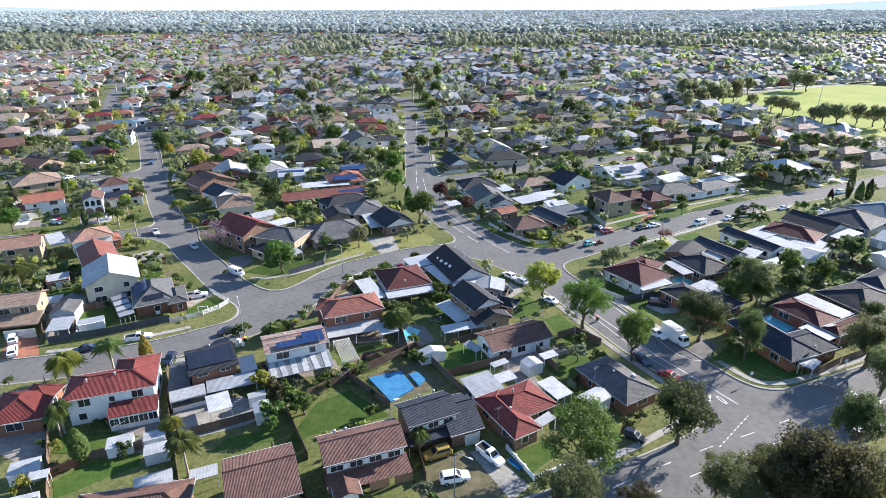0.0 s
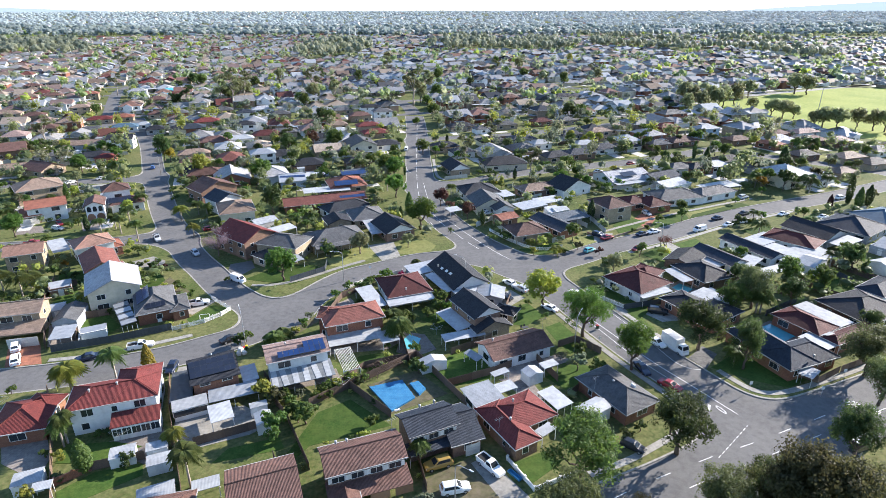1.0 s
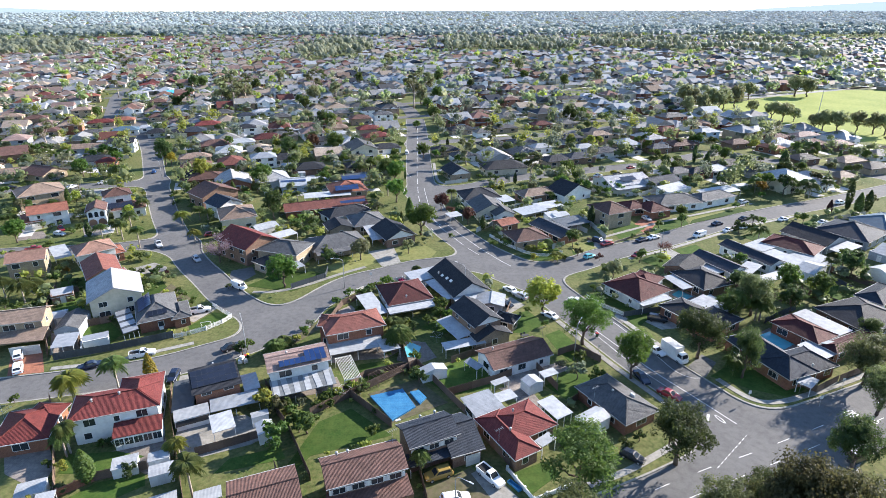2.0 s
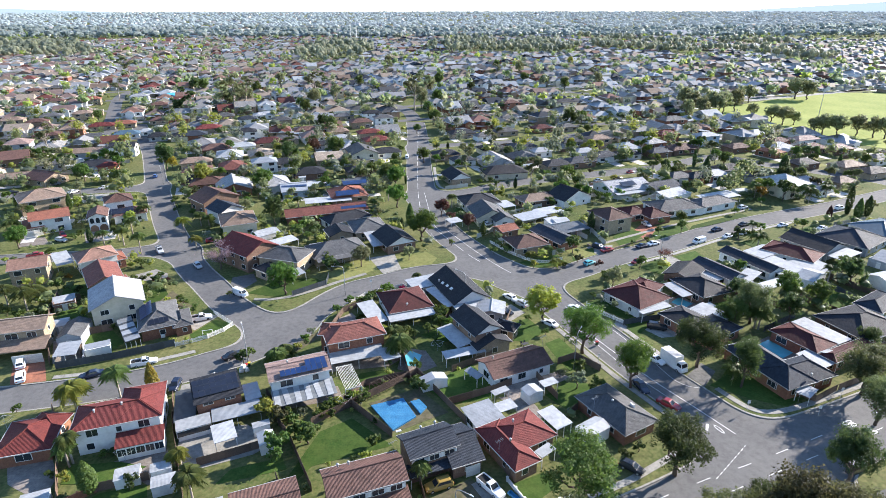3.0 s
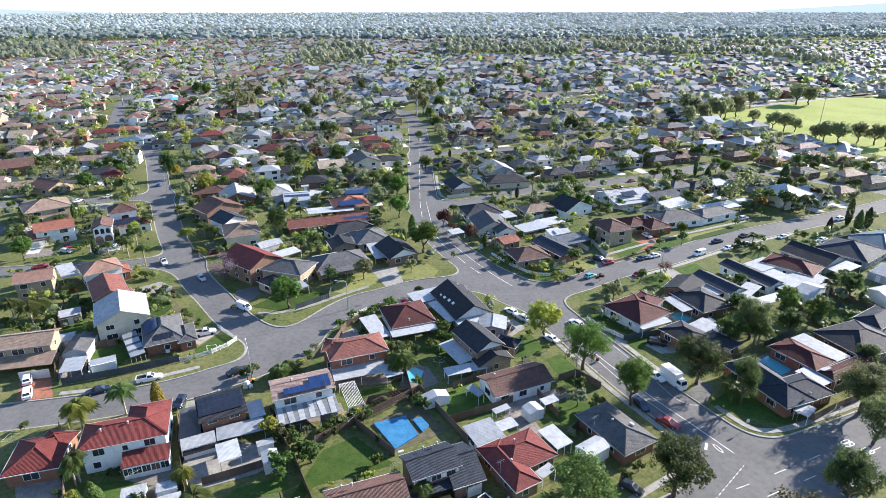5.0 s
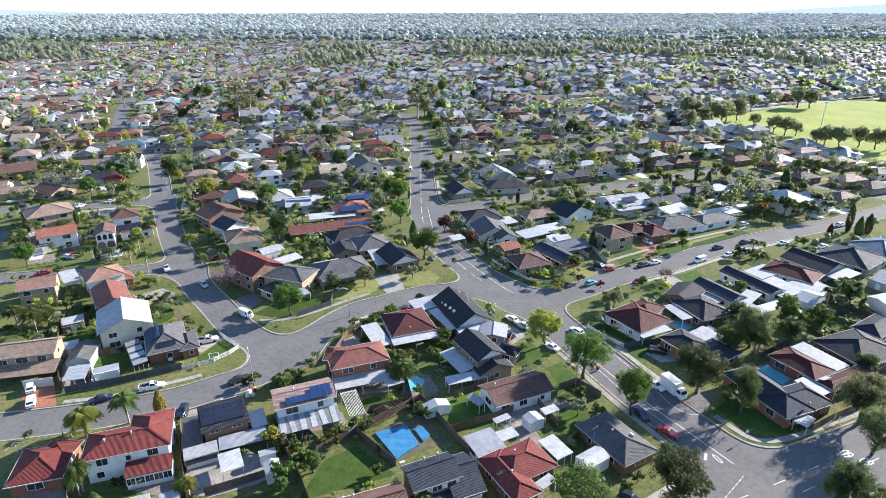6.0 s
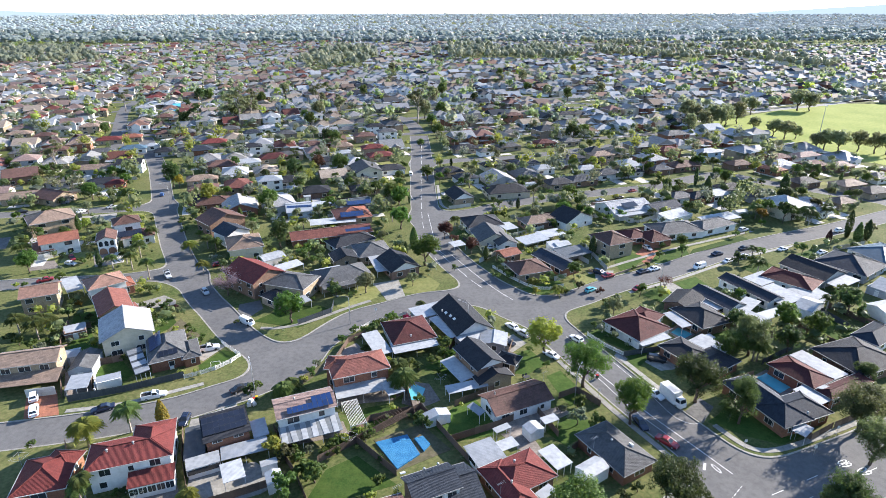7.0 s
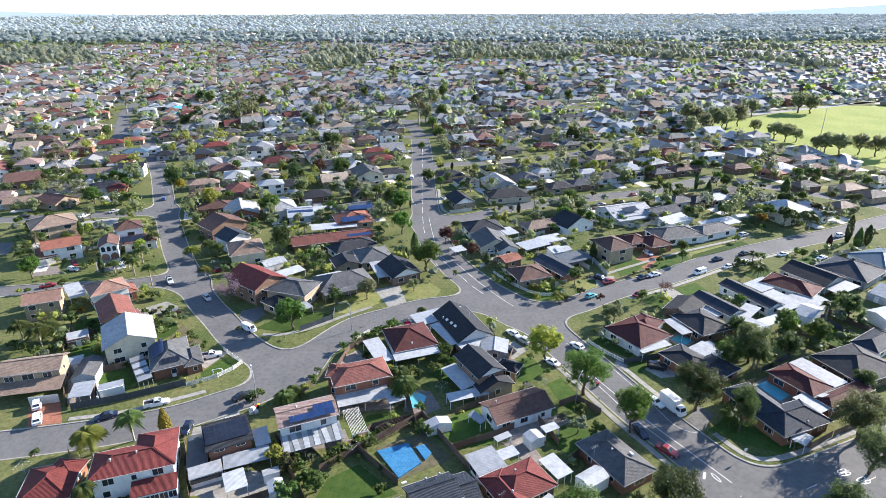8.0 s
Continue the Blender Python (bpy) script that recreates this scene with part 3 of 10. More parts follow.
def block(parent, base, cx, cy, rot, w, d, eave, wall, roof, kind="hip", axis="", pitch=22, z0=0.0, over=0.5, wins="fblr", seed=1, fascia=True, body=True, gwall="", row=None):
    """One body of a house: walls, roof, ridge caps, fascia and windows. w x d is the roof's outline; base: the house's own pose."""
    axis = axis or ("w" if w >= d else "d")
    m = base.inverted() @ pose(cx, cy, 0, 0, 0, rot)
    rm, caps, ends = roof_mesh(w, d, eave, kind, axis, pitch, over)
    rob = part("roof", rm, ROOF[roof], parent, at=m)
    if caps.f and cy < 260:
        part("ridge_cap", caps, ROOF[roof], parent, at=m)
    for e in ends:
        part("gable", e, WALL[gwall or wall], parent, at=m)
    if fascia and kind in ("hip", "gable") and cy < 240:
        X, Y, e, t = w / 2 + 0.03, d / 2 + 0.03, eave - 0.03, 0.1
        if kind == "hip":
            lo, li = [(-X - t, -Y - t), (X + t, -Y - t), (X + t, Y + t), (-X - t, Y + t)], [(-X, -Y), (X, -Y), (X, Y), (-X, Y)]
            g = MB()
            g.add([(*p, z) for z in (e - 0.12, e + 0.02) for q in (lo, li) for p in q],
                  [f for i in range(4) for j in [(i + 1) % 4] for f in ((i, j, 8 + j, 8 + i), (8 + i, 8 + j, 12 + j, 12 + i), (4 + j, 4 + i, 12 + i, 12 + j), (j, i, 4 + i, 4 + j))])
            part("gutter", g, GUTTER, parent, at=m, uv=False)
        else:
            for sg in (-1, 1):
                if axis == "w":
                    g = MB().box(-X, min(sg * Y, sg * (Y + t)), e - 0.12, X, max(sg * Y, sg * (Y + t)), e + 0.02)
                else:
                    g = MB().box(min(sg * X, sg * (X + t)), -Y, e - 0.12, max(sg * X, sg * (X + t)), Y, e + 0.02)
                part("gutter", g, GUTTER, parent, at=m, uv=False)
    if not body:
        return rob
    ww, wd = w - 2 * over, d - 2 * over
    drop = 0.17 if kind in ("hip", "gable") else 0.12 + math.tan(radians(pitch)) * (d if "y" in axis else w) / 2
    part("wall", wall_box(ww, wd, z0, eave - drop), WALL[wall], parent, at=m)
    rng = random.Random(seed * 7919 + int(cx * 3 + cy))
    floors = [z0 + 0.9] if eave - z0 < 4 else [z0 + 0.9, z0 + 3.5]
    for s, (ln, rz, off) in {"f": (ww, 0, wd / 2), "b": (ww, 180, wd / 2), "l": (wd, -90, ww / 2), "r": (wd, 90, ww / 2)}.items():
        if s not in wins:
            continue
        out = (pose(0, 0, 0, 0, 0, rot + rz).to_3x3() @ Vector((0, -1, 0)))
        if out.x * -cx + out.y * -cy < 0:      # walls turned away from the streets that are seen
            continue
        for zf in floors:
            if eave - drop - zf < (row[2] + 0.12 if row and s == "f" else 1.25):
                continue
            n = max(1, int(ln / 4.2)) if cy < 190 else max(1, min(2, int(ln / 5)))
            if row and s == "f":
                n = row[0]
            for k in range(n):
                if row and s == "f":
                    window(parent, m @ pose(-ln / 2 + ln * (k + 0.5) / n, -off, zf + 0.1), row[1], row[2])
                    if len(row) > 3:
                        for sx in (-1, 1):
                            part("shutter", shared(("shut", row[2]), lambda: MB().box(-0.22, -0.05, 0, 0.22, 0, row[2]).mesh("shutter", TRIM, False)), None, parent, at=m @ pose(-ln / 2 + ln * (k + 0.5) / n + sx * (row[1] / 2 + 0.32), -off, zf + 0.1))
                    continue
                x = -ln / 2 + ln * (k + 0.5) / n + rng.uniform(-0.4, 0.4)
                sz = rng.choice([(1.2, 1.2), (1.8, 1.2), (1.8, 1.3), (0.9, 1.0), (2.4, 1.3)])
                if sz[0] > ln / n - 0.4:
                    sz = (0.9, 1.0)
                window(parent, m @ pose(0, 0, 0, 0, 0, rz) @ pose(x, -off, zf), *sz, cy < 150, cy > 225)
    return rob


def house(label, cx, cy, rot, w, d, eave, wall, roof, kind="hip", axis="", pitch=22, wins="fblr", **kw):
    """A house with one main body; block() adds wings to it."""
    h = thing("house", label, "house", cx, cy, rot)
    h_base = pose(cx, cy, 0, 0, 0, rot)
    HOUSES.append((cx, cy, max(w, d) / 2))
    block(h, h_base, cx, cy, rot, w, d, eave, wall, roof, kind, axis, pitch, wins=wins, seed=len(HOUSES), **kw)
    return h, h_base


def wing(h, cx, cy, rot, w, d, eave, wall, roof, kind="hip", axis="", pitch=22, **kw):
    block(h[0], h[1], cx, cy, rot, w, d, eave, wall, roof, kind, axis, pitch, **kw)


def patio(h, cx, cy, rot, w, d, height, roof="wmetal", slope=4, axis="y", posts=4):
    """A lean-to cover on posts, fixed to its house."""
    m = h[1].inverted() @ pose(cx, cy, 0, 0, 0, rot)
    rm, _, _ = roof_mesh(w, d, height, "shed", axis, slope)
    r = part("patio_roof", rm, ROOF[roof], h[0], "sheet-metal patio cover on posts", at=m)
    k = max(2, posts // 2) if posts else 0
    for i in range(k):
        x = -w / 2 + 0.15 + (w - 0.3) * i / (k - 1)
        for y in (-d / 2 + 0.15, d / 2 - 0.15):
            zt = height - 0.1 - abs(math.tan(radians(slope))) * max(w, d) / 2
            part("post", shared(("post", round(zt, 1)), lambda: MB().box(-0.05, -0.05, 0, 0.05, 0.05, round(zt, 1)).mesh("post", TRIM, False)), None, h[0], at=m @ pose(x, y, 0))


def trough(x, y, rot):
    e = thing("trough", "long blue plastic trough lying on a driveway", "trough", x, y, rot)
    part("tub", MB().box(-1.3, -0.35, 0, 1.3, 0.35, 0.12), COVER, e)
    for k in (-1, 1):
        part("side", MB().box(-1.3, k * 0.35 - 0.03, 0.12, 1.3, k * 0.35 + 0.03, 0.4), COVER, e)
        part("end", MB().box(k * 1.3 - 0.03, -0.32, 0.12, k * 1.3 + 0.03, 0.32, 0.4), COVER, e)


def arched(h, x, y, z, w, hh, m0, name="window"):
    """An arched opening on a front wall: a pale surround and the pane or door in it; x, y in the house's own axes."""
    def ring(r, rise, y0, y1):
        n = 8
        base = [(-r, 0), (r, 0)] + [(r * math.cos(math.pi * i / n), rise + r * math.sin(math.pi * i / n)) for i in range(n + 1)]
        mb = MB()
        k = len(base)
        mb.add([(a, y0, b) for a, b in base] + [(a, y1, b) for a, b in base], [tuple(range(k))] + [(i, k + i, k + (i + 1) % k, (i + 1) % k) for i in range(k)])
        return mb
    p = part(name, ring(w / 2 + 0.12, hh - w / 2, -0.04, 0.02), TRIM, h[0], at=pose(x, y, z))
    part("pane" if name == "window" else "door_leaf", ring(w / 2, hh - w / 2 - 0.02, -0.07, -0.045), m0, p, at=pose(0, 0, 0.06))


def garage_door(h, cx, cy, rot, w=2.6, hh=2.2, leaf=None):
    m = h[1].inverted() @ pose(cx, cy, 0, 0, 0, rot)
    leaf = leaf or GARAGE
    part("garage_door", shared(("gdoor", w, hh, leaf.name), lambda: MB().box(-w / 2, -0.08, 0, w / 2, -0.02, hh).mesh("garage_door", leaf)), None, h[0], at=m)


def solar(h, cx, cy, cz, rot, tilt, cols, rows, pw=1.0, ph=1.65, blue=False):
    """A field of solar panels lying on a roof; each panel a piece of its own."""
    m = h[1].inverted() @ pose(cx, cy, cz, 0, 0, rot) @ pose(0, 0, 0, tilt)
    for i in range(cols):
        for j in range(rows):
            x, y = (i - (cols - 1) / 2) * (pw + 0.03), (j - (rows - 1) / 2) * (ph + 0.03)
            p = part("solar_panel", shared(("sol", pw, ph), lambda: MB().box(-pw / 2, -ph / 2, 0.04, pw / 2, ph / 2, 0.085).mesh("solar_panel", PFRAME, False)), None, h[0], at=m @ pose(x, y, 0.04))
            part("cell_sheet", shared(("cell", pw, ph, blue), lambda: MB().box(-pw / 2 + 0.035, -ph / 2 + 0.035, 0.086, pw / 2 - 0.035, ph / 2 - 0.035, 0.092).mesh("cell_sheet", SOLARB if blue else SOLAR, False)), None, p)


def shed(label, cx, cy, rot, w, d, hh, roof="wmetal", kind="gable", wall="white", axis="", name="garden_shed", pitch=15):
    s = thing(name, label, name.replace("_", " "), cx, cy, rot)
    rm, caps, ends = roof_mesh(w, d, hh, kind, axis or ("w" if w > d else "d"), pitch, 0.1, 0.06)
    part("roof", rm, ROOF[roof], s)
    part("wall", wall_box(w - 0.2, d - 0.2, 0, hh - 0.05), WALL[wall] if wall in WALL else ROOF[wall], s)
    for e in ends:
        part("gable", e, WALL[wall] if wall in WALL else ROOF[wall], s)
    part("door", MB().box(-0.6, -d / 2 + 0.06, 0.05, 0.6, -d / 2 + 0.098, min(1.95, hh - 0.3)), TRIM, s)
    return s


def pergola(label, cx, cy, rot, w, d, hh, roof="wmetal", kind="flat", posts=4, pitch=3, axis="y", name="carport"):
    s = thing(name, label, name, cx, cy, rot)
    rm, caps, ends = roof_mesh(w, d, hh, kind, axis, pitch, 0.1, 0.06)
    part("roof", rm, ROOF[roof], s)
    k = max(2, posts // 2)
    for i in range(k):
        x = -w / 2 + 0.2 + (w - 0.4) * i / (k - 1)
        for y in (-d / 2 + 0.2, d / 2 - 0.2):
            zt = round(hh - 0.08 - (math.tan(radians(pitch)) * d / 2 if kind in ("flat", "shed") else 0), 1)
            part("post", shared(("post", zt), lambda: MB().box(-0.05, -0.05, 0, 0.05, 0.05, zt).mesh("post", TRIM, False)), None, s, at=pose(x, y, 0))
    return s


# ---- fences ----
def lattice(mb, xs, zs, solid, t):
    """A board with gaps, in one piece: the cells of a grid for which solid() holds, t thick."""
    nx, nz, o = len(xs), len(zs), len(mb.v)
    mb.v += [(x, y, z) for y in (-t / 2, t / 2) for x in xs for z in zs]
    ix = lambda s, i, j: o + s * nx * nz + i * nz + j
    on = lambda i, j: 0 <= i < nx - 1 and 0 <= j < nz - 1 and solid(i, j)
    for i in range(nx - 1):
        for j in range(nz - 1):
            if not on(i, j):
                continue
            mb.f.append((ix(0, i, j), ix(0, i + 1, j), ix(0, i + 1, j + 1), ix(0, i, j + 1)))
            mb.f.append((ix(1, i, j), ix(1, i, j + 1), ix(1, i + 1, j + 1), ix(1, i + 1, j)))
            for di, dj, p, q in ((-1, 0, (0, 0), (0, 1)), (1, 0, (1, 1), (1, 0)), (0, 1, (0, 1), (1, 1)), (0, -1, (1, 0), (0, 0))):
                if not on(i + di, j + dj):
                    a, b = (i + p[0], j + p[1]), (i + q[0], j + q[1])
                    mb.f.append((ix(0, *a), ix(0, *b), ix(1, *b), ix(1, *a)))


def fence(pts, hh=1.7, style="timber", label="", panel=2.4, verge=0.7):
    """A fence along points, panel by panel, at least a verge away from the kerb."""
    pts = [off_road(*p, verge) for p in pts]
    mt = {"timber": FENCEW, "green": FENCEG, "cream": FENCEC, "dark": FENCEK, "white": TRIM, "picket": TRIM, "brick": WALL["tan"], "red": WALL["red"]}[style]
    label = label or {"timber": "weathered brown timber paling fence between yards", "green": "grey-green sheet-metal fence between yards", "cream": "cream sheet-metal fence between yards",
                      "dark": "dark sheet-metal fence along a yard", "white": "low white rendered wall round a front yard", "picket": "white open picket fence at the street", "brick": "low brick front wall", "red": "low red brick wall"}[style]
    e = thing("fence", label, "fence", pts[0][0], pts[0][1])
    x0, y0 = pts[0]
    for a, b in zip(pts[:-1], pts[1:]):
        L = math.dist(a, b)
        n = max(1, round(L / panel))
        l = round(L / n, 1)
        rz = math.degrees(math.atan2(b[1] - a[1], b[0] - a[0]))

        def make():
            mb = MB()
            if style == "picket":
                k = int(l / 0.2)
                xs = sorted({-l / 2, l / 2} | {-l / 2 + l * (i + e) / k for i in range(k) for e in (0.25, 0.75)})
                zs = [0.08, 0.15, 0.23, hh * 0.75, hh * 0.83, hh]
                lattice(mb, xs, zs, lambda i, j: i % 2 == 1 or j in (1, 3), 0.03)
            elif style == "timber":
                k = max(6, int(l / 0.25))
                rr = random.Random(3)
                v, o = [], 0
                for i in range(k):
                    xa, xb, dy, top = -l / 2 + l * i / k, -l / 2 + l * (i + 1) / k, (0.007 if i % 2 else -0.007), hh + rr.uniform(-0.06, 0.04)
                    v += [(xa, dy, 0), (xa, dy, top), (xb, dy, 0), (xb, dy, top)]
                n = len(v)
                vb = [(x, y + 0.03, z) for x, y, z in v]
                f = [(2 * i, 2 * i + 2, 2 * i + 3, 2 * i + 1) for i in range(n // 2 - 1)]
                mb.add(v + vb, f + [tuple(n + q for q in g[::-1]) for g in f] + [(2 * i + 1, 2 * i + 3, n + 2 * i + 3, n + 2 * i + 1) for i in range(n // 2 - 1)] + [(0, 1, n + 1, n), (n - 1, n - 2, 2 * n - 2, 2 * n - 1)])
            elif style in ("white", "brick", "red"):
                mb.box(-l / 2, -0.1, 0, l / 2, 0.1, hh)
            else:          # ribbed sheet
                k = max(4, int(l / 0.3))
                p = [(-l / 2 + l * i / k, 0.02 if i % 2 else -0.02) for i in range(k + 1)]
                q = [(x, y + 0.012) for x, y in p]
                mb.add([(x, y, z) for z in (0.04, hh) for g in (p, q) for x, y in g], [f for i in range(k) for n1 in [k + 1] for f in ((i, i + 1, 2 * n1 + i + 1, 2 * n1 + i), (n1 + i + 1, n1 + i, 3 * n1 + i, 3 * n1 + i + 1), (2 * n1 + i, 2 * n1 + i + 1, 3 * n1 + i + 1, 3 * n1 + i))])
            return mb.mesh("fence_panel", mt)

        me = shared(("fence", style, l, hh), make)
        for i in range(n):
            t = (i + 0.5) / n
            part("fence_panel", me, None, e, at=pose(a[0] + (b[0] - a[0]) * t - x0, a[1] + (b[1] - a[1]) * t - y0, 0, 0, 0, rz))
            if style != "timber" and y0 < 150:
                g, up = {"white": (0.18, 0.2), "brick": (0.18, 0.2), "red": (0.18, 0.2), "picket": (0.07, 0.12)}.get(style, (0.04, 0.03))
                t = i / n
                part("post", shared(("fpost", style, hh), lambda: MB().box(-g, -g, 0, g, g, hh + up).mesh("post", mt)), None, e, at=pose(a[0] + (b[0] - a[0]) * t - x0, a[1] + (b[1] - a[1]) * t - y0, 0, 0, 0, rz))
    return e


# ---- plants ----
def leaf_mesh(name, material, pts, size, rng, out=None):
    """Many small leaf clumps, each a bent pair of blades, at the points given; out: the way each one faces."""
    n = len(pts)
    c = rng.normal(size=(n, 3))
    c /= np.linalg.norm(c, axis=1)[:, None] + 1e-9
    if out is not None:
        c = c * 0.75 + out + (0, 0, 0.15)
        c /= np.linalg.norm(c, axis=1)[:, None] + 1e-9
    a = np.cross(c, rng.normal(size=(n, 3)))
    a /= np.linalg.norm(a, axis=1)[:, None] + 1e-9
    b = np.cross(c, a)
    s = size * rng.uniform(0.6, 1.35, size=(n, 1))
    v = np.empty((n, 4, 3))
    v[:, 0], v[:, 1], v[:, 2] = pts - a * s, pts + b * s * 0.75 - c * s * 0.3, pts + a * s
    v[:, 3] = pts - b * s * 0.75 - c * s * 0.3
    me = bpy.data.meshes.new(name)
    me.vertices.add(n * 4)
    me.vertices.foreach_set("co", v.reshape(-1))
    idx = (np.arange(n)[:, None, None] * 4 + np.array([[0, 1, 2], [0, 2, 3]])[None]).reshape(-1)
    me.loops.add(len(idx))
    me.loops.foreach_set("vertex_index", idx.astype(np.int32))
    me.polygons.add(n * 2)
    me.polygons.foreach_set("loop_start", np.arange(0, n * 6, 3, dtype=np.int32))
    me.polygons.foreach_set("loop_total", np.full(n * 2, 3, dtype=np.int32))
    me.materials.append(material)
    me.update(calc_edges=True)
    return me


def crown_points(rng, n, r, h, lobes, spread=0.66, at=(0, 0, 0), tufts=15):
    """Points of a crown made of boughs, each set with tufts, so that its outline is uneven and has gaps; and the way each leaf faces."""
    cs = []
    for i in range(lobes):
        an = 2 * math.pi * (i * 0.618 + rng.uniform(-0.1, 0.1))
        rad = r * spread * math.sqrt((i + 0.5) / lobes) * rng.uniform(0.8, 1.12)
        up = h * (0.3 - 0.45 * (rad / r) ** 2 - (0.34 if i % 3 == 2 else 0) + rng.uniform(-0.14, 0.12))
        cs.append((rad * math.cos(an), rad * math.sin(an), up, r * rng.uniform(0.3, 0.48)))
    cs = np.array(cs)
    k = rng.integers(lobes, size=lobes * tufts)
    d = rng.normal(size=(len(k), 3))
    d[:, 2] += 0.25
    d /= np.linalg.norm(d, axis=1)[:, None]
    mid = cs[k, :3] + d * cs[k, 3:] * rng.uniform(0.6, 0.95, size=(len(k), 1)) * (1, 1, 0.85 * h / r)
    j = rng.integers(len(k), size=n)
    e = rng.normal(size=(n, 3))
    e /= np.linalg.norm(e, axis=1)[:, None]
    p = mid[j] + e * cs[k[j], 3:] * 0.42 * rng.uniform(0.35, 1.0, size=(n, 1))
    o = e * 0.55 + d[j] * 0.6
    return np.concatenate([p + np.array(at), o / np.linalg.norm(o, axis=1)[:, None]], axis=1)


def limb(mb, a, b, r0, r1, rng, n=4, wob=0.12):
    pts, L = [], (Vector(b) - Vector(a)).length
    for i in range(n + 1):
        t = i / n
        p = Vector(a).lerp(Vector(b), t)
        if 0 < i < n:
            p += Vector(rng.normal(size=3) * L * wob * 0.4)
        pts.append(p)
    mb.tube(pts, [r0 + (r1 - r0) * i / n for i in range(n + 1)], 6)


def tree_model(kind, variant):
    """Trunk and crown meshes of a tree 1 unit per metre; kinds differ in habit."""
    rng = np.random.default_rng(variant * 101 + sum(map(ord, kind)))
    tr = MB()
    if kind == "fine":         # the same, seen from nearer, with finer foliage
        limb(tr, (0, 0, 0), (0.1, 0, 2.6), 0.28, 0.2, rng)
        for i in range(7):
            an = i * 0.9 + rng.uniform(-0.3, 0.3)
            limb(tr, (0, 0, 2.2), (2.4 * math.cos(an), 2.4 * math.sin(an), 5.2 + rng.uniform(-0.8, 1.5)), 0.13, 0.04, rng)
        p = crown_points(rng, 13000, 3.9, 4.7, 20, at=(0, 0, 5.2), tufts=13)
        size, tm = 0.105, BARK
    elif kind == "round":        # full street tree, 9 m
        limb(tr, (0, 0, 0), (0.1, 0, 2.6), 0.28, 0.2, rng)
        for i in range(6):
            an = i * 1.05 + rng.uniform(-0.3, 0.3)
            limb(tr, (0, 0, 2.2), (2.4 * math.cos(an), 2.4 * math.sin(an), 5.2 + rng.uniform(-0.8, 1.5)), 0.13, 0.04, rng)
        p = crown_points(rng, 5200, 3.9, 4.7, 16, at=(0, 0, 5.2), tufts=12)
        size, tm = 0.2, BARK
    elif kind == "gum":        # tall, open eucalypt, 16 m
        limb(tr, (0, 0, 0), (0.6, 0.2, 8), 0.4, 0.22, rng, 5, 0.05)
        P = []
        for i in range(8):
            an, z = i * 0.9 + rng.uniform(-0.4, 0.4), 8 + i * 0.85
            e = (3.2 * math.cos(an) * rng.uniform(0.5, 1.1), 3.2 * math.sin(an) * rng.uniform(0.5, 1.1), z + rng.uniform(0, 1.5))
            limb(tr, (0.4, 0.1, 5 + i * 0.4), e, 0.14, 0.04, rng)
            P.append(crown_points(rng, 700, 2.4, 1.9, 5, at=e, tufts=10))
        p = np.concatenate(P)
        size, tm = 0.25, PALEBARK
    elif kind == "small":      # small garden tree, 6 m
        limb(tr, (0, 0, 0), (0.1, 0, 2.0), 0.14, 0.1, rng)
        for i in range(4):
            limb(tr, (0, 0, 1.7), (1.2 * math.cos(i * 1.6), 1.2 * math.sin(i * 1.6), 3.6), 0.07, 0.03, rng, 3)
        p = crown_points(rng, 1700, 2.15, 2.3, 10, at=(0, 0, 3.8), tufts=10)
        size, tm = 0.19, BARK
    elif kind == "bush":       # shrub, 2.5 m
        limb(tr, (0, 0, 0), (0, 0, 1.0), 0.08, 0.05, rng)
        p = crown_points(rng, 640, 1.25, 1.1, 7, at=(0, 0, 1.2), tufts=8)
        p[:, 2] = np.abs(p[:, 2] - 0.1) + 0.1
        size, tm = 0.15, BARK
    elif kind == "cypress":    # upright cone, 7 m
        limb(tr, (0, 0, 0), (0, 0, 3.0), 0.14, 0.06, rng, 3, 0.0)
        t = rng.random(1500) ** 0.7
        an = rng.random(1500) * 2 * math.pi
        rad = 1.5 * np.sin(np.clip(t * 1.0, 0, 1) * math.pi * 0.9 + 0.25) ** 0.8 * rng.uniform(0.72, 1.05, 1500) * (1 - 0.35 * t)
        p = np.stack([rad * np.cos(an), rad * np.sin(an), 0.25 + t * 6.6, np.cos(an), np.sin(an), 0.3 + 0 * an], 1)
        size, tm = 0.22, BARK
    elif kind == "pencil":     # narrow column, 9 m
        limb(tr, (0, 0, 0), (0, 0, 4.0), 0.14, 0.06, rng, 3, 0.0)
        t = rng.random(1300)
        an = rng.random(1300) * 2 * math.pi
        rad = 1.0 * np.sin(t * math.pi * 0.88 + 0.3) ** 0.7 * rng.uniform(0.75, 1.05, 1300)
        p = np.stack([rad * np.cos(an), rad * np.sin(an), 0.2 + t * 8.6, np.cos(an), np.sin(an), 0.3 + 0 * an], 1)
        size, tm = 0.22, BARK
    else:                      # bare: open branching with thin foliage, 7 m
        limb(tr, (0, 0, 0), (0, 0.1, 2.0), 0.22, 0.16, rng)
        P = []
        for i in range(9):
            an = i * 0.72
            e = Vector((3.2 * math.cos(an) * rng.uniform(0.5, 1), 3.2 * math.sin(an) * rng.uniform(0.5, 1), 5 + rng.uniform(-1, 1.6)))
            limb(tr, (0, 0, 1.8), e, 0.1, 0.03, rng)
            for k in range(3):
                limb(tr, e * 0.7 + Vector((0, 0, 1.2)), e + Vector(rng.normal(size=3) * 0.9), 0.05, 0.015, rng, 3)
            P.append(rng.normal(size=(230, 3)) * (0.8, 0.8, 0.55) + np.array(e))
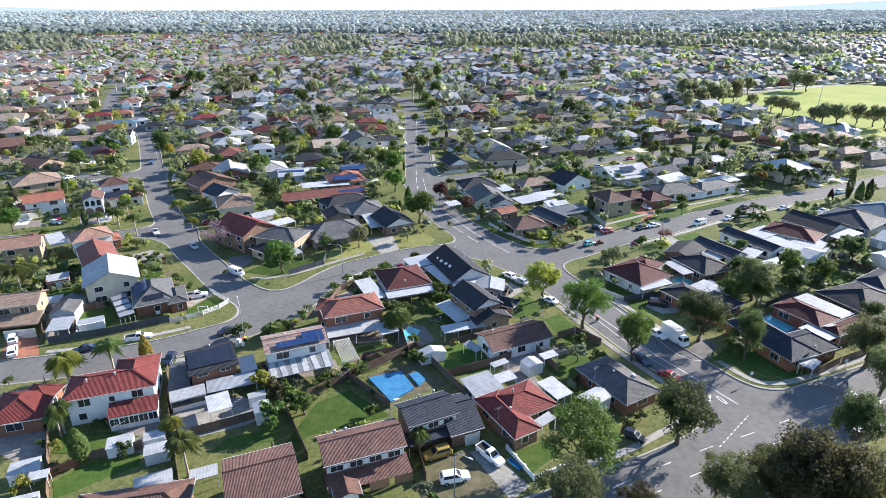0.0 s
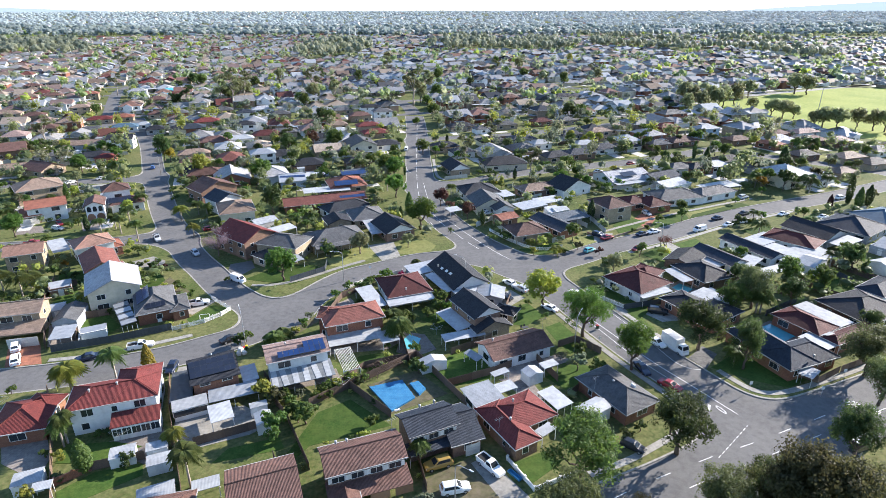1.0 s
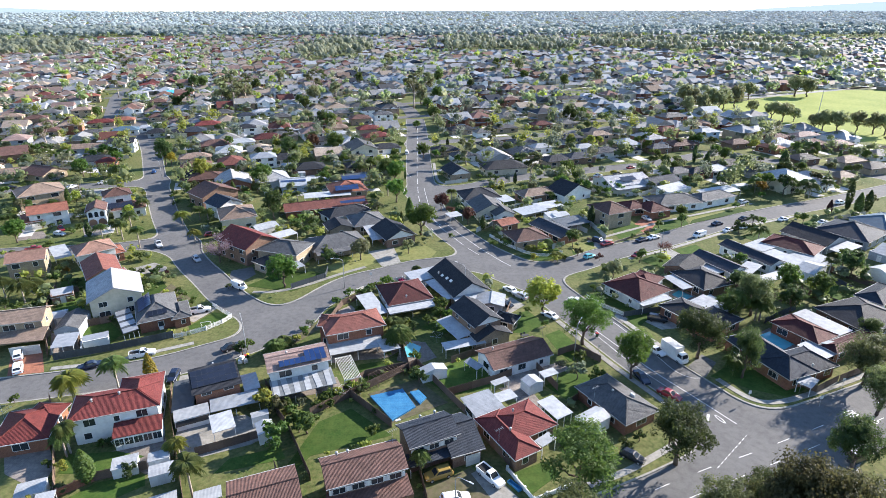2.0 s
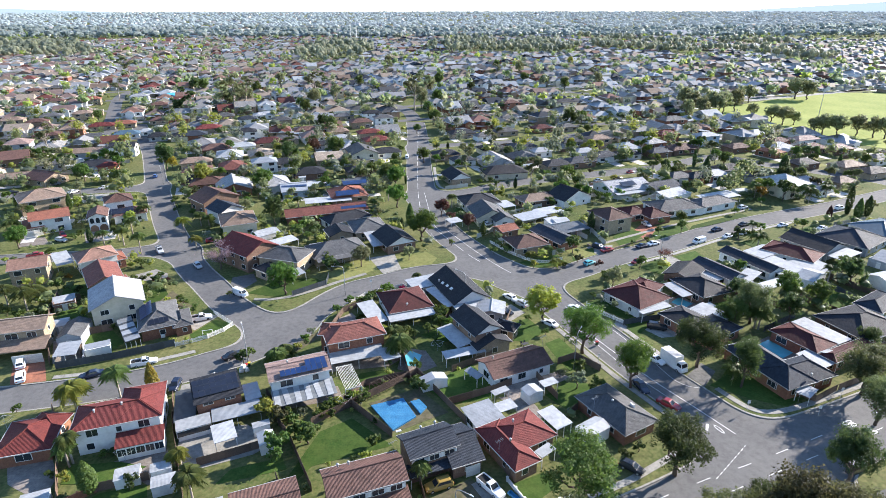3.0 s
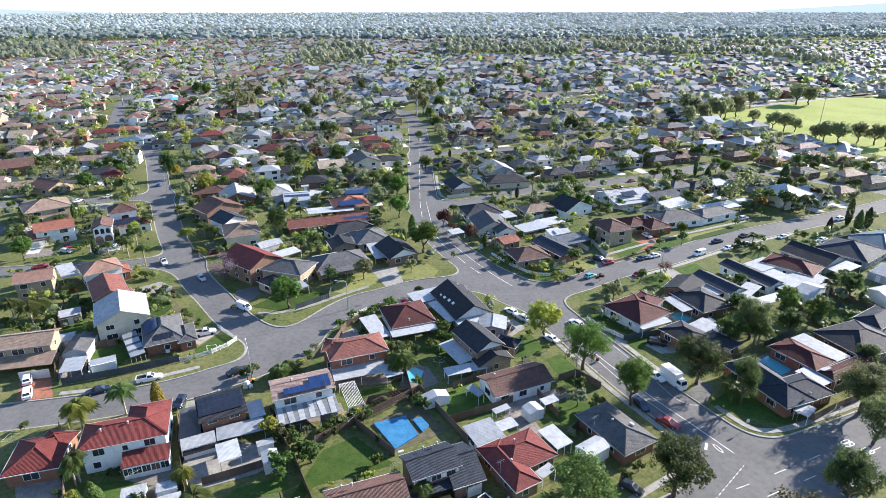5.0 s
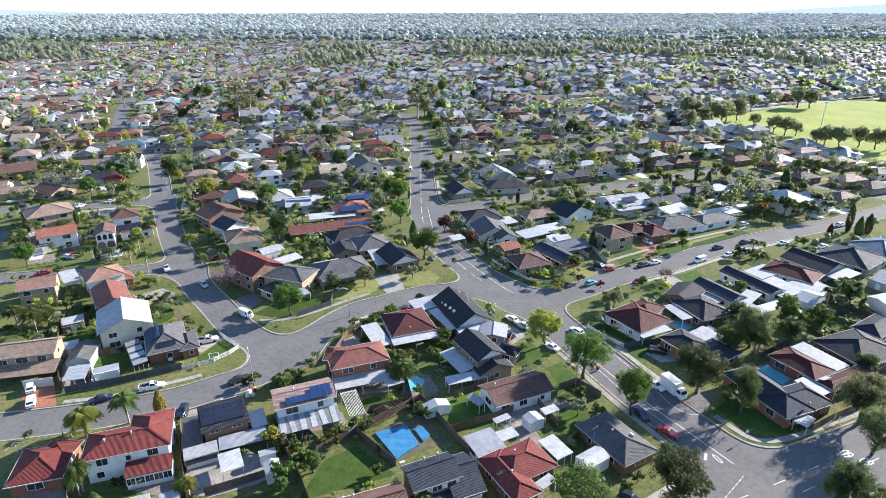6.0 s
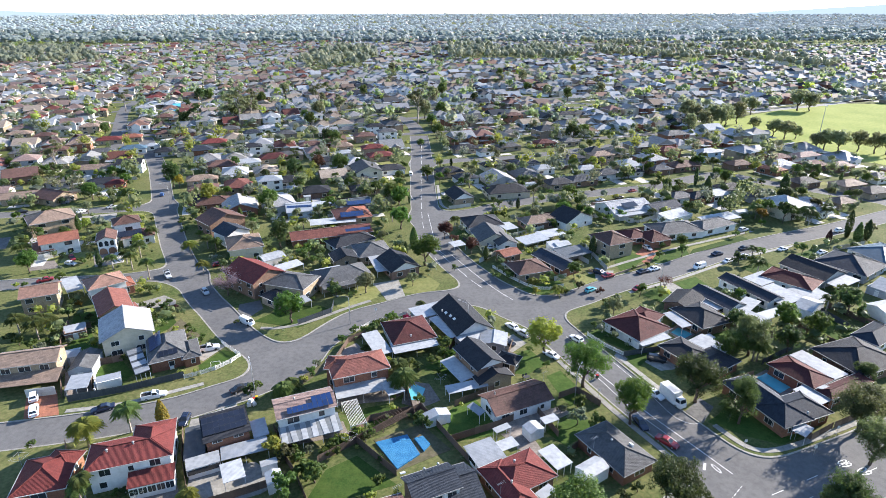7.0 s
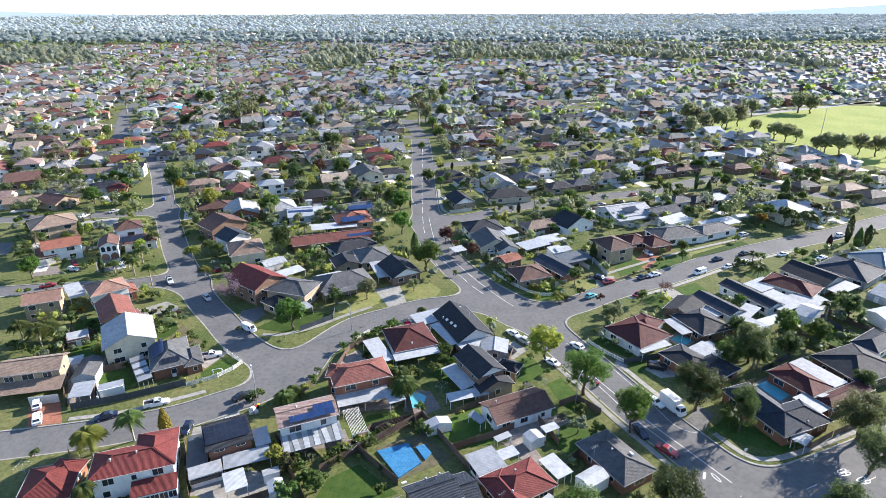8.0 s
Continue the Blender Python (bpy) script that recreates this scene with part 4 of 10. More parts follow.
        p = np.concatenate(P)
        size, tm = 0.13, BARK
    return tr, tm, p, size, rng


TREES = []


def tree(x, y, kind="round", leaf="green", s=1.0, label="", sz=None, z=0.0, name="tree"):
    """A tree or shrub: a tapered trunk with limbs and a crown of leaf clumps."""
    if kind == "round" and y < 128:
        kind = "fine"
    v = int(abs(x * 7 + y * 3)) % 3
    key = ("tree", kind, v, leaf)
    if key not in SHARED:
        tr, tm, p, size, rng = tree_model(kind, v)
        SHARED[key] = (tr.mesh("trunk", tm, False, True), leaf_mesh("crown", LEAF[leaf], p[:, :3], size, rng, p[:, 3:] if p.shape[1] == 6 else None))
    tk, cr = SHARED[key]
    nm = {"bush": "shrub", "cypress": "conifer", "pencil": "cypress_tree"}.get(kind, name)
    tone = {"green": "green", "bright": "bright green", "lime": "yellow-green", "yellow": "bright yellow-green", "dark": "dark green", "gum": "olive-green", "grey": "grey-green", "plum": "purple-brown", "mauve": "mauve-flowering",
            "gold": "golden", "sage": "pale olive-green", "crimson": "crimson-flowering", "palm": "green", "ypalm": "yellow-green", "olive": "olive-brown"}[leaf]
    label = label or {"fine": f"large leafy {tone} tree with a rounded crown", "round": f"leafy {tone} tree with a rounded crown", "gum": f"tall {tone} gum tree with an open crown", "bush": f"dense {tone} garden shrub", "small": f"small {tone} garden tree", "cypress": f"upright cone-shaped {tone} conifer",
                      "pencil": f"narrow columnar {tone} cypress", "bare": f"open-branched tree with thin {tone} foliage"}[kind]
    e = thing(nm, label, nm.replace("_", " "), x, y, (x * 37 + y * 91) % 360, z)
    sz = sz or s
    e.scale = (s, s, sz)
    TREES.append(e)
    part("trunk", tk, None, e)
    part("crown", cr, None, e)
    return e


def palm(x, y, hh=6.0, leaf="palm", s=1.0, trunks=1):
    """A palm: a slim ringed trunk under arching fronds made of many leaflets."""
    v = int(abs(x * 5 + y)) % 2

    def make():
        rng = np.random.default_rng(v + 40)
        tr, P, A = MB(), [], []
        limb(tr, (0, 0, 0), (0, 0, 1), 0.2, 0.15, rng, 3, 0.0)
        fv, ff = [], []
        for i in range(24):
            an, lift = i * 2.4 + rng.uniform(-0.2, 0.2), rng.uniform(0.1, 1.25)
            L = rng.uniform(2.2, 2.9)
            d = Vector((math.cos(an), math.sin(an), 0))
            sd = Vector((-d.y, d.x, 0))
            prev = None
            for k in range(11):
                t = k / 10
                c = d * L * t * (0.55 + 0.35 * (1.3 - lift)) + Vector((0, 0, lift * L * t - 1.15 * L * t * t * (0.6 + 0.35 * lift)))
                if prev is not None:
                    o = len(fv)
                    fv += [prev - sd * 0.03, prev + sd * 0.03, c + sd * 0.03, c - sd * 0.03]
                    ff.append((o, o + 1, o + 2, o + 3))
                    for sgn in (-1, 1):
                        ln = 0.8 * math.sin(math.pi * min(t * 0.85 + 0.15, 1)) + 0.12
                        for q in (0.25, 0.75):
                            o = len(fv)
                            base = prev.lerp(c, q)
                            tip = base + sd * sgn * ln + d * 0.25 - Vector((0, 0, 0.35 * ln + rng.uniform(0, 0.15)))
                            w = d * 0.1
                            fv += [base - w, base + w, tip]
                            ff.append((o, o + 1, o + 2))
                prev = c
        fm = MB()
        fm.add(fv, ff)
        return tr.mesh("trunk", PALEBARK, False, True), fm

    tr, fm = shared(("palm", v), make)
    fr = shared(("palmf", v, leaf), lambda: fm.mesh("fronds", LEAF[leaf], False))
    e = thing("palm_tree", {"palm": "green feather palm with a slim bare trunk", "ypalm": "yellowish feather palm with drooping fronds"}[leaf], "palm tree", x, y, (x * 53 + y * 17) % 360)
    for k in range(trunks):
        an = k * 2.2
        dx, dy, q = (0, 0, 1) if k == 0 else (0.9 * math.cos(an), 0.9 * math.sin(an), 0.8)
        t = part("trunk", tr, None, e, at=Matrix.Translation((dx, dy, 0)) @ Matrix.Diagonal((1, 1, hh * q, 1)))
        part("fronds", fr, None, e, at=Matrix.Translation((dx, dy, hh * q)) @ Matrix.Diagonal((s, s, s, 1)))
    return e


# ---- vehicles ----
PAINT = {k: mat(k + "_car_paint", c, tuple(v * 0.92 for v in c), 0.25, spec=0.6) for k, c in
         {"white": (0.78, 0.78, 0.77), "silver": (0.45, 0.46, 0.47), "grey": (0.16, 0.165, 0.17), "black": (0.02, 0.021, 0.024), "navy": (0.016, 0.024, 0.05), "red": (0.25, 0.03, 0.035),
          "teal": (0.10, 0.36, 0.40), "gold": (0.33, 0.22, 0.06), "blue": (0.06, 0.12, 0.28), "green": (0.12, 0.35, 0.22)}.items()}


def loft(mb, sections):
    """A skin through rings of as many points each, closed at both ends."""
    n, o = len(sections[0]), len(mb.v)
    for s in sections:
        mb.v += [tuple(p) for p in s]
    for i in range(len(sections) - 1):
        for k in range(n):
            mb.f.append((o + i * n + k, o + (i + 1) * n + k, o + (i + 1) * n + (k + 1) % n, o + i * n + (k + 1) % n))
    mb.f.append(tuple(o + k for k in range(n)))
    mb.f.append(tuple(o + (len(sections) - 1) * n + k for k in range(n))[::-1])


def ring(x, hw, z0, z1, tuck=0.1):
    """A rounded cross-section of a car body at x."""
    return [(x, -hw + tuck, z0), (x, -hw, z0 + 0.18), (x, -hw + 0.02, z1 - 0.12), (x, -hw + 0.14, z1), (x, hw - 0.14, z1), (x, hw - 0.02, z1 - 0.12), (x, hw, z0 + 0.18), (x, hw - tuck, z0)]


def car_meshes(kind):
    """Body, cabin glass and roof of a car of that kind, along x."""
    L, W, H = {"sedan": (4.7, 1.8, 1.45), "hatch": (4.2, 1.76, 1.5), "suv": (4.7, 1.88, 1.72), "ute": (5.3, 1.86, 1.78), "van": (4.9, 1.9, 1.98), "truck": (6.4, 2.1, 2.3)}[kind]
    X, hw = L / 2, W / 2
    body, glass, top = MB(), MB(), MB()
    belt = {"sedan": 0.92, "hatch": 0.95, "suv": 1.08, "ute": 1.08, "van": 1.15, "truck": 1.3}[kind]
    loft(body, [ring(-X, hw - 0.18, 0.4, belt - 0.12), ring(-X + 0.12, hw - 0.05, 0.28, belt - 0.02), ring(-X * 0.5, hw, 0.22, belt), ring(X * 0.4, hw, 0.22, belt),
                ring(X - 0.35, hw - 0.06, 0.24, belt - 0.14 if kind != "van" else belt - 0.04), ring(X, hw - 0.2, 0.34, belt - 0.26 if kind != "van" else belt - 0.2)])
    a, b, c, d = {"sedan": (-X + 0.75, -X + 1.45, X - 2.1, X - 1.25), "hatch": (-X + 0.12, -X + 0.6, X - 1.9, X - 1.05), "suv": (-X + 0.1, -X + 0.45, X - 2.1, X - 1.25),
                  "ute": (-0.55, -0.35, X - 2.2, X - 1.4), "van": (-X + 0.05, -X + 0.12, X - 1.1, X - 0.35), "truck": (X - 1.75, X - 1.7, X - 0.45, X - 0.12)}[kind]
    iw, tw = hw - 0.1, hw - 0.26
    q0, q1 = belt - 0.06, H - 0.05
    top.hull([(a, -iw, q0), (d, -iw, q0), (d, iw, q0), (a, iw, q0)], [(b, -tw, q1), (c, -tw, q1), (c, tw, q1), (b, tw, q1)])
    top.v += [(b + 0.15, -tw + 0.12, H), (c - 0.15, -tw + 0.12, H), (c - 0.15, tw - 0.12, H), (b + 0.15, tw - 0.12, H)]
    top.f = [f for f in top.f if f != (4, 5, 6, 7)] + [(4, 5, 9, 8), (5, 6, 10, 9), (6, 7, 11, 10), (7, 4, 8, 11), (8, 9, 10, 11)]

    def pane(p, lo, hi, e):
        """A pane on one side of the cabin, a little proud of it."""
        P = [Vector(v) for v in p]
        k0, k1 = lambda t: P[0].lerp(P[3], t), lambda t: P[1].lerp(P[2], t)
        n = (P[1] - P[0]).cross(P[3] - P[0]).normalized() * 0.012
        q = [k0(lo).lerp(k1(lo), e), k0(lo).lerp(k1(lo), 1 - e), k0(hi).lerp(k1(hi), 1 - e), k0(hi).lerp(k1(hi), e)]
        return MB().hull([v - n for v in q], [v + n for v in q])

    B, T = [(a, -iw, q0), (d, -iw, q0), (d, iw, q0), (a, iw, q0)], [(b, -tw, q1), (c, -tw, q1), (c, tw, q1), (b, tw, q1)]
    glass = {"windscreen": pane((B[1], B[2], T[2], T[1]), 0.18, 0.92, 0.07), "rear_window": pane((B[3], B[0], T[0], T[3]), 0.25, 0.9, 0.1)}
    if kind == "van":
        B, T = [(0.55, -iw, q0), B[1], B[2], (0.55, iw, q0)], [(0.55, -tw, q1), T[1], T[2], (0.55, tw, q1)]
    glass["side_window"] = pane((B[0], B[1], T[1], T[0]), 0.2, 0.88, 0.1)
    glass["side_window_b"] = pane((B[2], B[3], T[3], T[2]), 0.2, 0.88, 0.1)
    return L, W, H, belt, body, glass, top


def car(x, y, rot, kind="sedan", paint="white", label="", z=-0.13, load="", name="car"):
    """A parked vehicle; rot is the heading of its nose in degrees from +x."""
    kinds = {"sedan": "sedan", "hatch": "hatchback", "suv": "station wagon", "ute": "utility pickup", "van": "panel van", "truck": "small box truck"}
    nm = {"ute": "pickup", "van": "van", "truck": "truck"}.get(kind, "car")
    spot = "standing on a street" if z < 0 else "parked on a driveway"
    e = thing(nm, label or f"{paint} {kinds[kind]} {spot}", nm, x, y, rot, z, group="vehicles of the street")

    def make():
        L, W, H, belt, body, glass, top = car_meshes(kind)
        w = MB().tube([(0, -0.11, 0), (0, 0.11, 0)], [0.33, 0.33], 14).mesh("wheel", TYRE, False)
        r = MB().tube([(0, -0.118, 0), (0, 0.118, 0)], [0.2, 0.2], 10).mesh("rim", STEEL, False)
        hl = MB().box(-0.06, -0.2, -0.07, 0.06, 0.2, 0.07)
        return L, W, H, belt, body, {k: g.mesh(k, GLASS, False) for k, g in glass.items()}, top, w, r, hl.mesh("headlight", LAMPG, False), hl.mesh("tail_light", REDL, False)

    L, W, H, belt, body, gl, top, w, r, hl, tl = shared(("car", kind), make)
    part("body", shared(("cb", kind, paint), lambda: body.mesh("body", PAINT[paint], False)), None, e)
    for k, g in gl.items():
        part(k.replace("_b", ""), g, None, e)
    part("cabin", shared(("ct", kind, paint), lambda: top.mesh("cabin", PAINT[paint], False)), None, e)
    for sx in (-1, 1):
        for sy in (-1, 1):
            k = part("wheel", w, None, e, at=pose(sx * L * 0.3, sy * (W / 2 - 0.1), 0.33))
            if y < 125:
                part("rim", r, None, k)
    for sy in (-1, 1) if y < 165 else ():
        part("headlight", hl, None, e, at=pose(L / 2 - 0.08, sy * (W / 2 - 0.36), belt - 0.38))
        part("tail_light", tl, None, e, at=pose(-L / 2 + 0.02, sy * (W / 2 - 0.36), belt - 0.3))
    if kind == "ute":
        q = MB()
        q.box(-L / 2 + 0.1, -W / 2 + 0.12, belt + 0.004, -0.6, W / 2 - 0.12, belt + 0.02)
        part("tray_liner", q, TYRE, e, uv=False)
        for (p0, p1, p2, p3) in ((-L / 2 + 0.05, -W / 2 + 0.02, -0.58, -W / 2 + 0.1), (-L / 2 + 0.05, W / 2 - 0.1, -0.58, W / 2 - 0.02), (-L / 2 + 0.03, -W / 2 + 0.1, -L / 2 + 0.1, W / 2 - 0.1)):
            part("tray_side", MB().box(p0, p1, belt - 0.05, p2, p3, belt + 0.28), PAINT[paint], e, uv=False)
    if kind == "truck":
        q = MB()
        q.box(-L / 2, -1.1, 1.0, L / 2 - 1.85, 1.1, 3.2)
        part("cargo_box", q, WALL["white"], e, "white cargo box", uv=False)
    return e


# ---- street furniture ----
def street_lamp(x, y, rot, hh=9.0, arm=2.6):
    """A steel street lamp whose curved arm reaches over the road; rot: the arm's way from +x."""
    e = thing("street_lamp", "slim galvanised street lamp with a curved arm", "street lamp", x, y, rot)

    def make():
        pts = [(0, 0, 0), (0, 0, hh * 0.45), (0, 0, hh * 0.86)]
        for k in range(1, 6):
            a = k / 5 * math.pi / 2 * 0.85
            pts.append((arm * 0.6 * (1 - math.cos(a)), 0, hh * 0.86 + hh * 0.12 * math.sin(a)))
        pts.append((arm, 0, hh * 0.995))
        return MB().tube(pts, [0.11, 0.09, 0.07] + [0.055] * 5 + [0.045], 7).mesh("pole", STEEL, False, True)

    part("pole", shared(("lamp", hh, arm), make), None, e)
    part("lamp_head", shared(("lamph", hh, arm), lambda: MB().hull([(arm - 0.1, -0.12, hh - 0.02), (arm + 0.6, -0.1, hh + 0.02), (arm + 0.6, 0.1, hh + 0.02), (arm - 0.1, 0.12, hh - 0.02)],
                                                                  [(arm - 0.1, -0.06, hh + 0.12), (arm + 0.55, -0.04, hh + 0.12), (arm + 0.55, 0.04, hh + 0.12), (arm - 0.1, 0.06, hh + 0.12)]).mesh("lamp_head", TRIM, False)), None, e)


def sign_post(x, y, rot=0, hh=2.4):
    e = thing("road_sign", "small white road sign on a steel post", "road sign", x, y, rot)
    part("post", shared("signpost", lambda: MB().tube([(0, 0, 0), (0, 0, 2.5)], [0.035, 0.035], 6).mesh("post", STEEL, False)), None, e)
    part("plate", shared("signplate", lambda: MB().box(-0.3, -0.05, 1.75, 0.3, -0.035, 2.45).mesh("plate", TRIM, False)), None, e)


# ---- small things of roofs and yards ----
def roof_vent(h, x, y, z):
    """A round turbine vent on a roof."""
    def make():
        mb = MB()
        mb.tube([(0, 0, -0.25), (0, 0, 0.1)], [0.16, 0.16], 8)
        return mb.mesh("roof_vent", STEEL, False)
    v = part("roof_vent", shared("vent", make), None, h[0], "small round metal vent", at=h[1].inverted() @ pose(x, y, z))
    part("cap", shared("ventcap", lambda: MB().tube([(0, 0, 0.1), (0, 0, 0.2), (0, 0, 0.33), (0, 0, 0.4)], [0.2, 0.25, 0.2, 0.06], 8).mesh("cap", STEEL, False, True)), None, v)


def skylight(h, x, y, z, rot, tilt, w=0.9, d=0.7):
    m = h[1].inverted() @ pose(x, y, z, 0, 0, rot) @ pose(0, 0, 0, tilt)
    k = part("skylight", shared(("sky", w, d), lambda: MB().box(-w / 2, -d / 2, -0.05, w / 2, d / 2, 0.1).mesh("skylight", TRIM, False)), None, h[0], "framed roof skylight", at=m)
    part("pane", shared(("skyp", w, d), lambda: MB().box(-w / 2 + 0.07, -d / 2 + 0.07, 0.1, w / 2 - 0.07, d / 2 - 0.07, 0.115).mesh("pane", LAMPG, False)), None, k)


def aerial(h, x, y, z):
    """A television aerial on a mast."""
    mb = MB().tube([(0, 0, -0.3), (0, 0, 2.2)], [0.025, 0.02], 5)
    m = h[1].inverted() @ pose(x, y, z, 0, 0, 35)
    a = part("aerial", shared("mast", lambda: mb.mesh("aerial", STEEL, False)), None, h[0], "thin television aerial", at=m)
    part("boom", shared("boom", lambda: MB().box(-0.8, -0.015, 2.1, 0.8, 0.015, 2.13).mesh("boom", STEEL, False)), None, a)
    for k in range(5):
        part("rod", shared("rod", lambda: MB().box(-0.01, -0.35, 2.13, 0.01, 0.35, 2.15).mesh("rod", STEEL, False)), None, a, at=pose(-0.7 + 0.35 * k, 0, 0))


def air_conditioner(h, x, y, z, rot):
    m = h[1].inverted() @ pose(x, y, z, 0, 0, rot)
    part("air_conditioner", shared("ac", lambda: MB().box(-0.45, -0.35, 0, 0.45, 0, 0.7).mesh("air_conditioner", TRIM, False)), None, h[0], "white air-conditioning unit", at=m)


def clothes_line(x, y, rot=0):
    """A rotary clothes line."""
    e = thing("clothes_line", "rotary clothes line on a steel post", "clothes line", x, y, rot)
    part("post", shared("clpost", lambda: MB().tube([(0, 0, 0), (0, 0, 1.9)], [0.04, 0.03], 6).mesh("post", STEEL, False)), None, e)
    for k in range(4):
        part("arm", shared("clarm", lambda: MB().tube([(0, 0, 1.7), (1.7, 0, 2.1)], [0.025, 0.015], 5).mesh("arm", STEEL, False)), None, e, at=pose(0, 0, 0, 0, 0, 90 * k))
    for k in range(4):
        part("line", shared("clline", lambda: MB().tube([(1.65, 0, 2.08), (0, 1.65, 2.08)], [0.012, 0.012], 4).mesh("line", TRIM, False)), None, e, at=pose(0, 0, 0, 0, 0, 90 * k))


LID = {"red": mat("red_lid", (0.4, 0.03, 0.03), None, 0.5), "yellow": mat("yellow_lid", (0.6, 0.42, 0.03), None, 0.5)}
BIN = mat("green_bin_plastic", (0.03, 0.07, 0.04), None, 0.55)


def wheelie_bin(x, y, rot=0, lid="red"):
    e = thing("wheelie_bin", f"dark green wheelie bin with a {lid} lid", "bin", x, y, rot)
    part("body", shared("bin", lambda: MB().hull([(-0.2, -0.22, 0.08), (0.2, -0.22, 0.08), (0.2, 0.2, 0.08), (-0.2, 0.2, 0.08)], [(-0.28, -0.3, 0.95), (0.28, -0.3, 0.95), (0.28, 0.3, 0.95), (-0.28, 0.3, 0.95)]).mesh("body", BIN, False)), None, e)
    part("lid", shared(("lid", lid), lambda: MB().hull([(-0.3, -0.33, 0.95), (0.3, -0.33, 0.95), (0.3, 0.33, 0.95), (-0.3, 0.33, 0.95)], [(-0.26, -0.26, 1.06), (0.26, -0.26, 1.06), (0.26, 0.32, 1.03), (-0.26, 0.32, 1.03)]).mesh("lid", LID[lid], False)), None, e)
    for sx in (-1, 1):
        part("wheel", shared("binw", lambda: MB().tube([(-0.03, 0, 0), (0.03, 0, 0)], [0.1, 0.1], 8).mesh("wheel", TYRE, False)), None, e, at=pose(sx * 0.24, 0.24, 0.1))


def garden_table(x, y, rot=0, chairs=4, z=0.05):
    t = thing("garden_table", "dark outdoor dining table on a paved yard", "table", x, y, rot, z)
    part("tabletop", shared("gtop", lambda: MB().box(-0.8, -0.45, 0.7, 0.8, 0.45, 0.74).mesh("tabletop", DARKTRIM, False)), None, t)
    for sx in (-1, 1):
        for sy in (-1, 1):
            part("leg", shared("gleg", lambda: MB().box(-0.03, -0.03, 0, 0.03, 0.03, 0.7).mesh("leg", DARKTRIM, False)), None, t, at=pose(sx * 0.7, sy * 0.36, 0))
    for k in range(chairs):
        a = radians(rot)
        dx, dy = (-0.4 if k % 2 else 0.4), (0.75 if k < 2 else -0.75)
        c = thing("garden_chair", "dark metal outdoor chair beside a table", "chair", x + dx * math.cos(a) - dy * math.sin(a), y + dx * math.sin(a) + dy * math.cos(a), rot + (0 if dy > 0 else 180), z, group="chairs round the garden tables")
        part("seat", shared("cseat", lambda: MB().box(-0.24, -0.24, 0.42, 0.24, 0.24, 0.46).mesh("seat", DARKTRIM, False)), None, c)
        part("backrest", shared("cback", lambda: MB().hull([(-0.24, 0.2, 0.46), (0.24, 0.2, 0.46), (0.24, 0.24, 0.46), (-0.24, 0.24, 0.46)], [(-0.22, 0.3, 0.9), (0.22, 0.3, 0.9), (0.22, 0.33, 0.9), (-0.22, 0.33, 0.9)]).mesh("backrest", DARKTRIM, False)), None, c)
        for sx in (-1, 1):
            for sy in (-1, 1):
                part("leg", shared("cleg", lambda: MB().box(-0.02, -0.02, 0, 0.02, 0.02, 0.42).mesh("leg", DARKTRIM, False)), None, c, at=pose(sx * 0.21, sy * 0.21, 0))


def goal(x, y, rot):
    e = thing("football_goal", "small white football goal on a lawn", "goal", x, y, rot)
    part("frame", MB().tube([(-1.1, 0, 0.05), (-1.1, 0, 1.5), (1.1, 0, 1.5), (1.1, 0, 0.05)], [0.06] * 4, 6), TRIM, e, uv=False)
    for sx in (-1, 1):
        part("stay", MB().tube([(sx * 1.1, 0, 1.5), (sx * 1.1, 0.9, 0.08)], [0.04, 0.04], 5), TRIM, e, uv=False)


def slatted_pergola(x, y, rot, w, d, hh, n=9, label="open timber pergola with slats", white=False):
    """Posts, two bearers and open slats."""
    e = thing("pergola", label, "pergola", x, y, rot)
    m = TRIM if white else FENCEW
    for sx in (-1, 1):
        for sy in (-1, 1):
            part("post", MB().box(-0.05, -0.05, 0, 0.05, 0.05, hh - 0.1), m, e, at=pose(sx * (w / 2 - 0.1), sy * (d / 2 - 0.1), 0), uv=False)
    for sy in (-1, 1):
        part("bearer", MB().box(-w / 2, -0.04, hh - 0.1, w / 2, 0.04, hh + 0.04), m, e, at=pose(0, sy * (d / 2 - 0.1), 0), uv=False)
    sl = MB().box(-0.03, -d / 2, hh + 0.04, 0.03, d / 2, hh + 0.14).mesh("slat", m, False)
    for k in range(n):
        part("slat", sl, None, e, at=pose(-w / 2 + w * (k + 0.5) / n, 0, 0))


def road_writing(text, x, y, rot, size, label):
    """Letters painted on the asphalt."""
    c = bpy.data.curves.new("road_writing", "FONT")
    c.body, c.size, c.align_x, c.extrude = text, size, "CENTER", 0.002
    c.materials.append(MARK)
    ob = new("road_marking", c)
    ob.matrix_basis = pose(x, y, -0.13 + 0.008, 0, 0, rot) @ Matrix.Diagonal((1, 1.9, 1, 1))
    tagged(ob, label, "road marking", kind="structure")


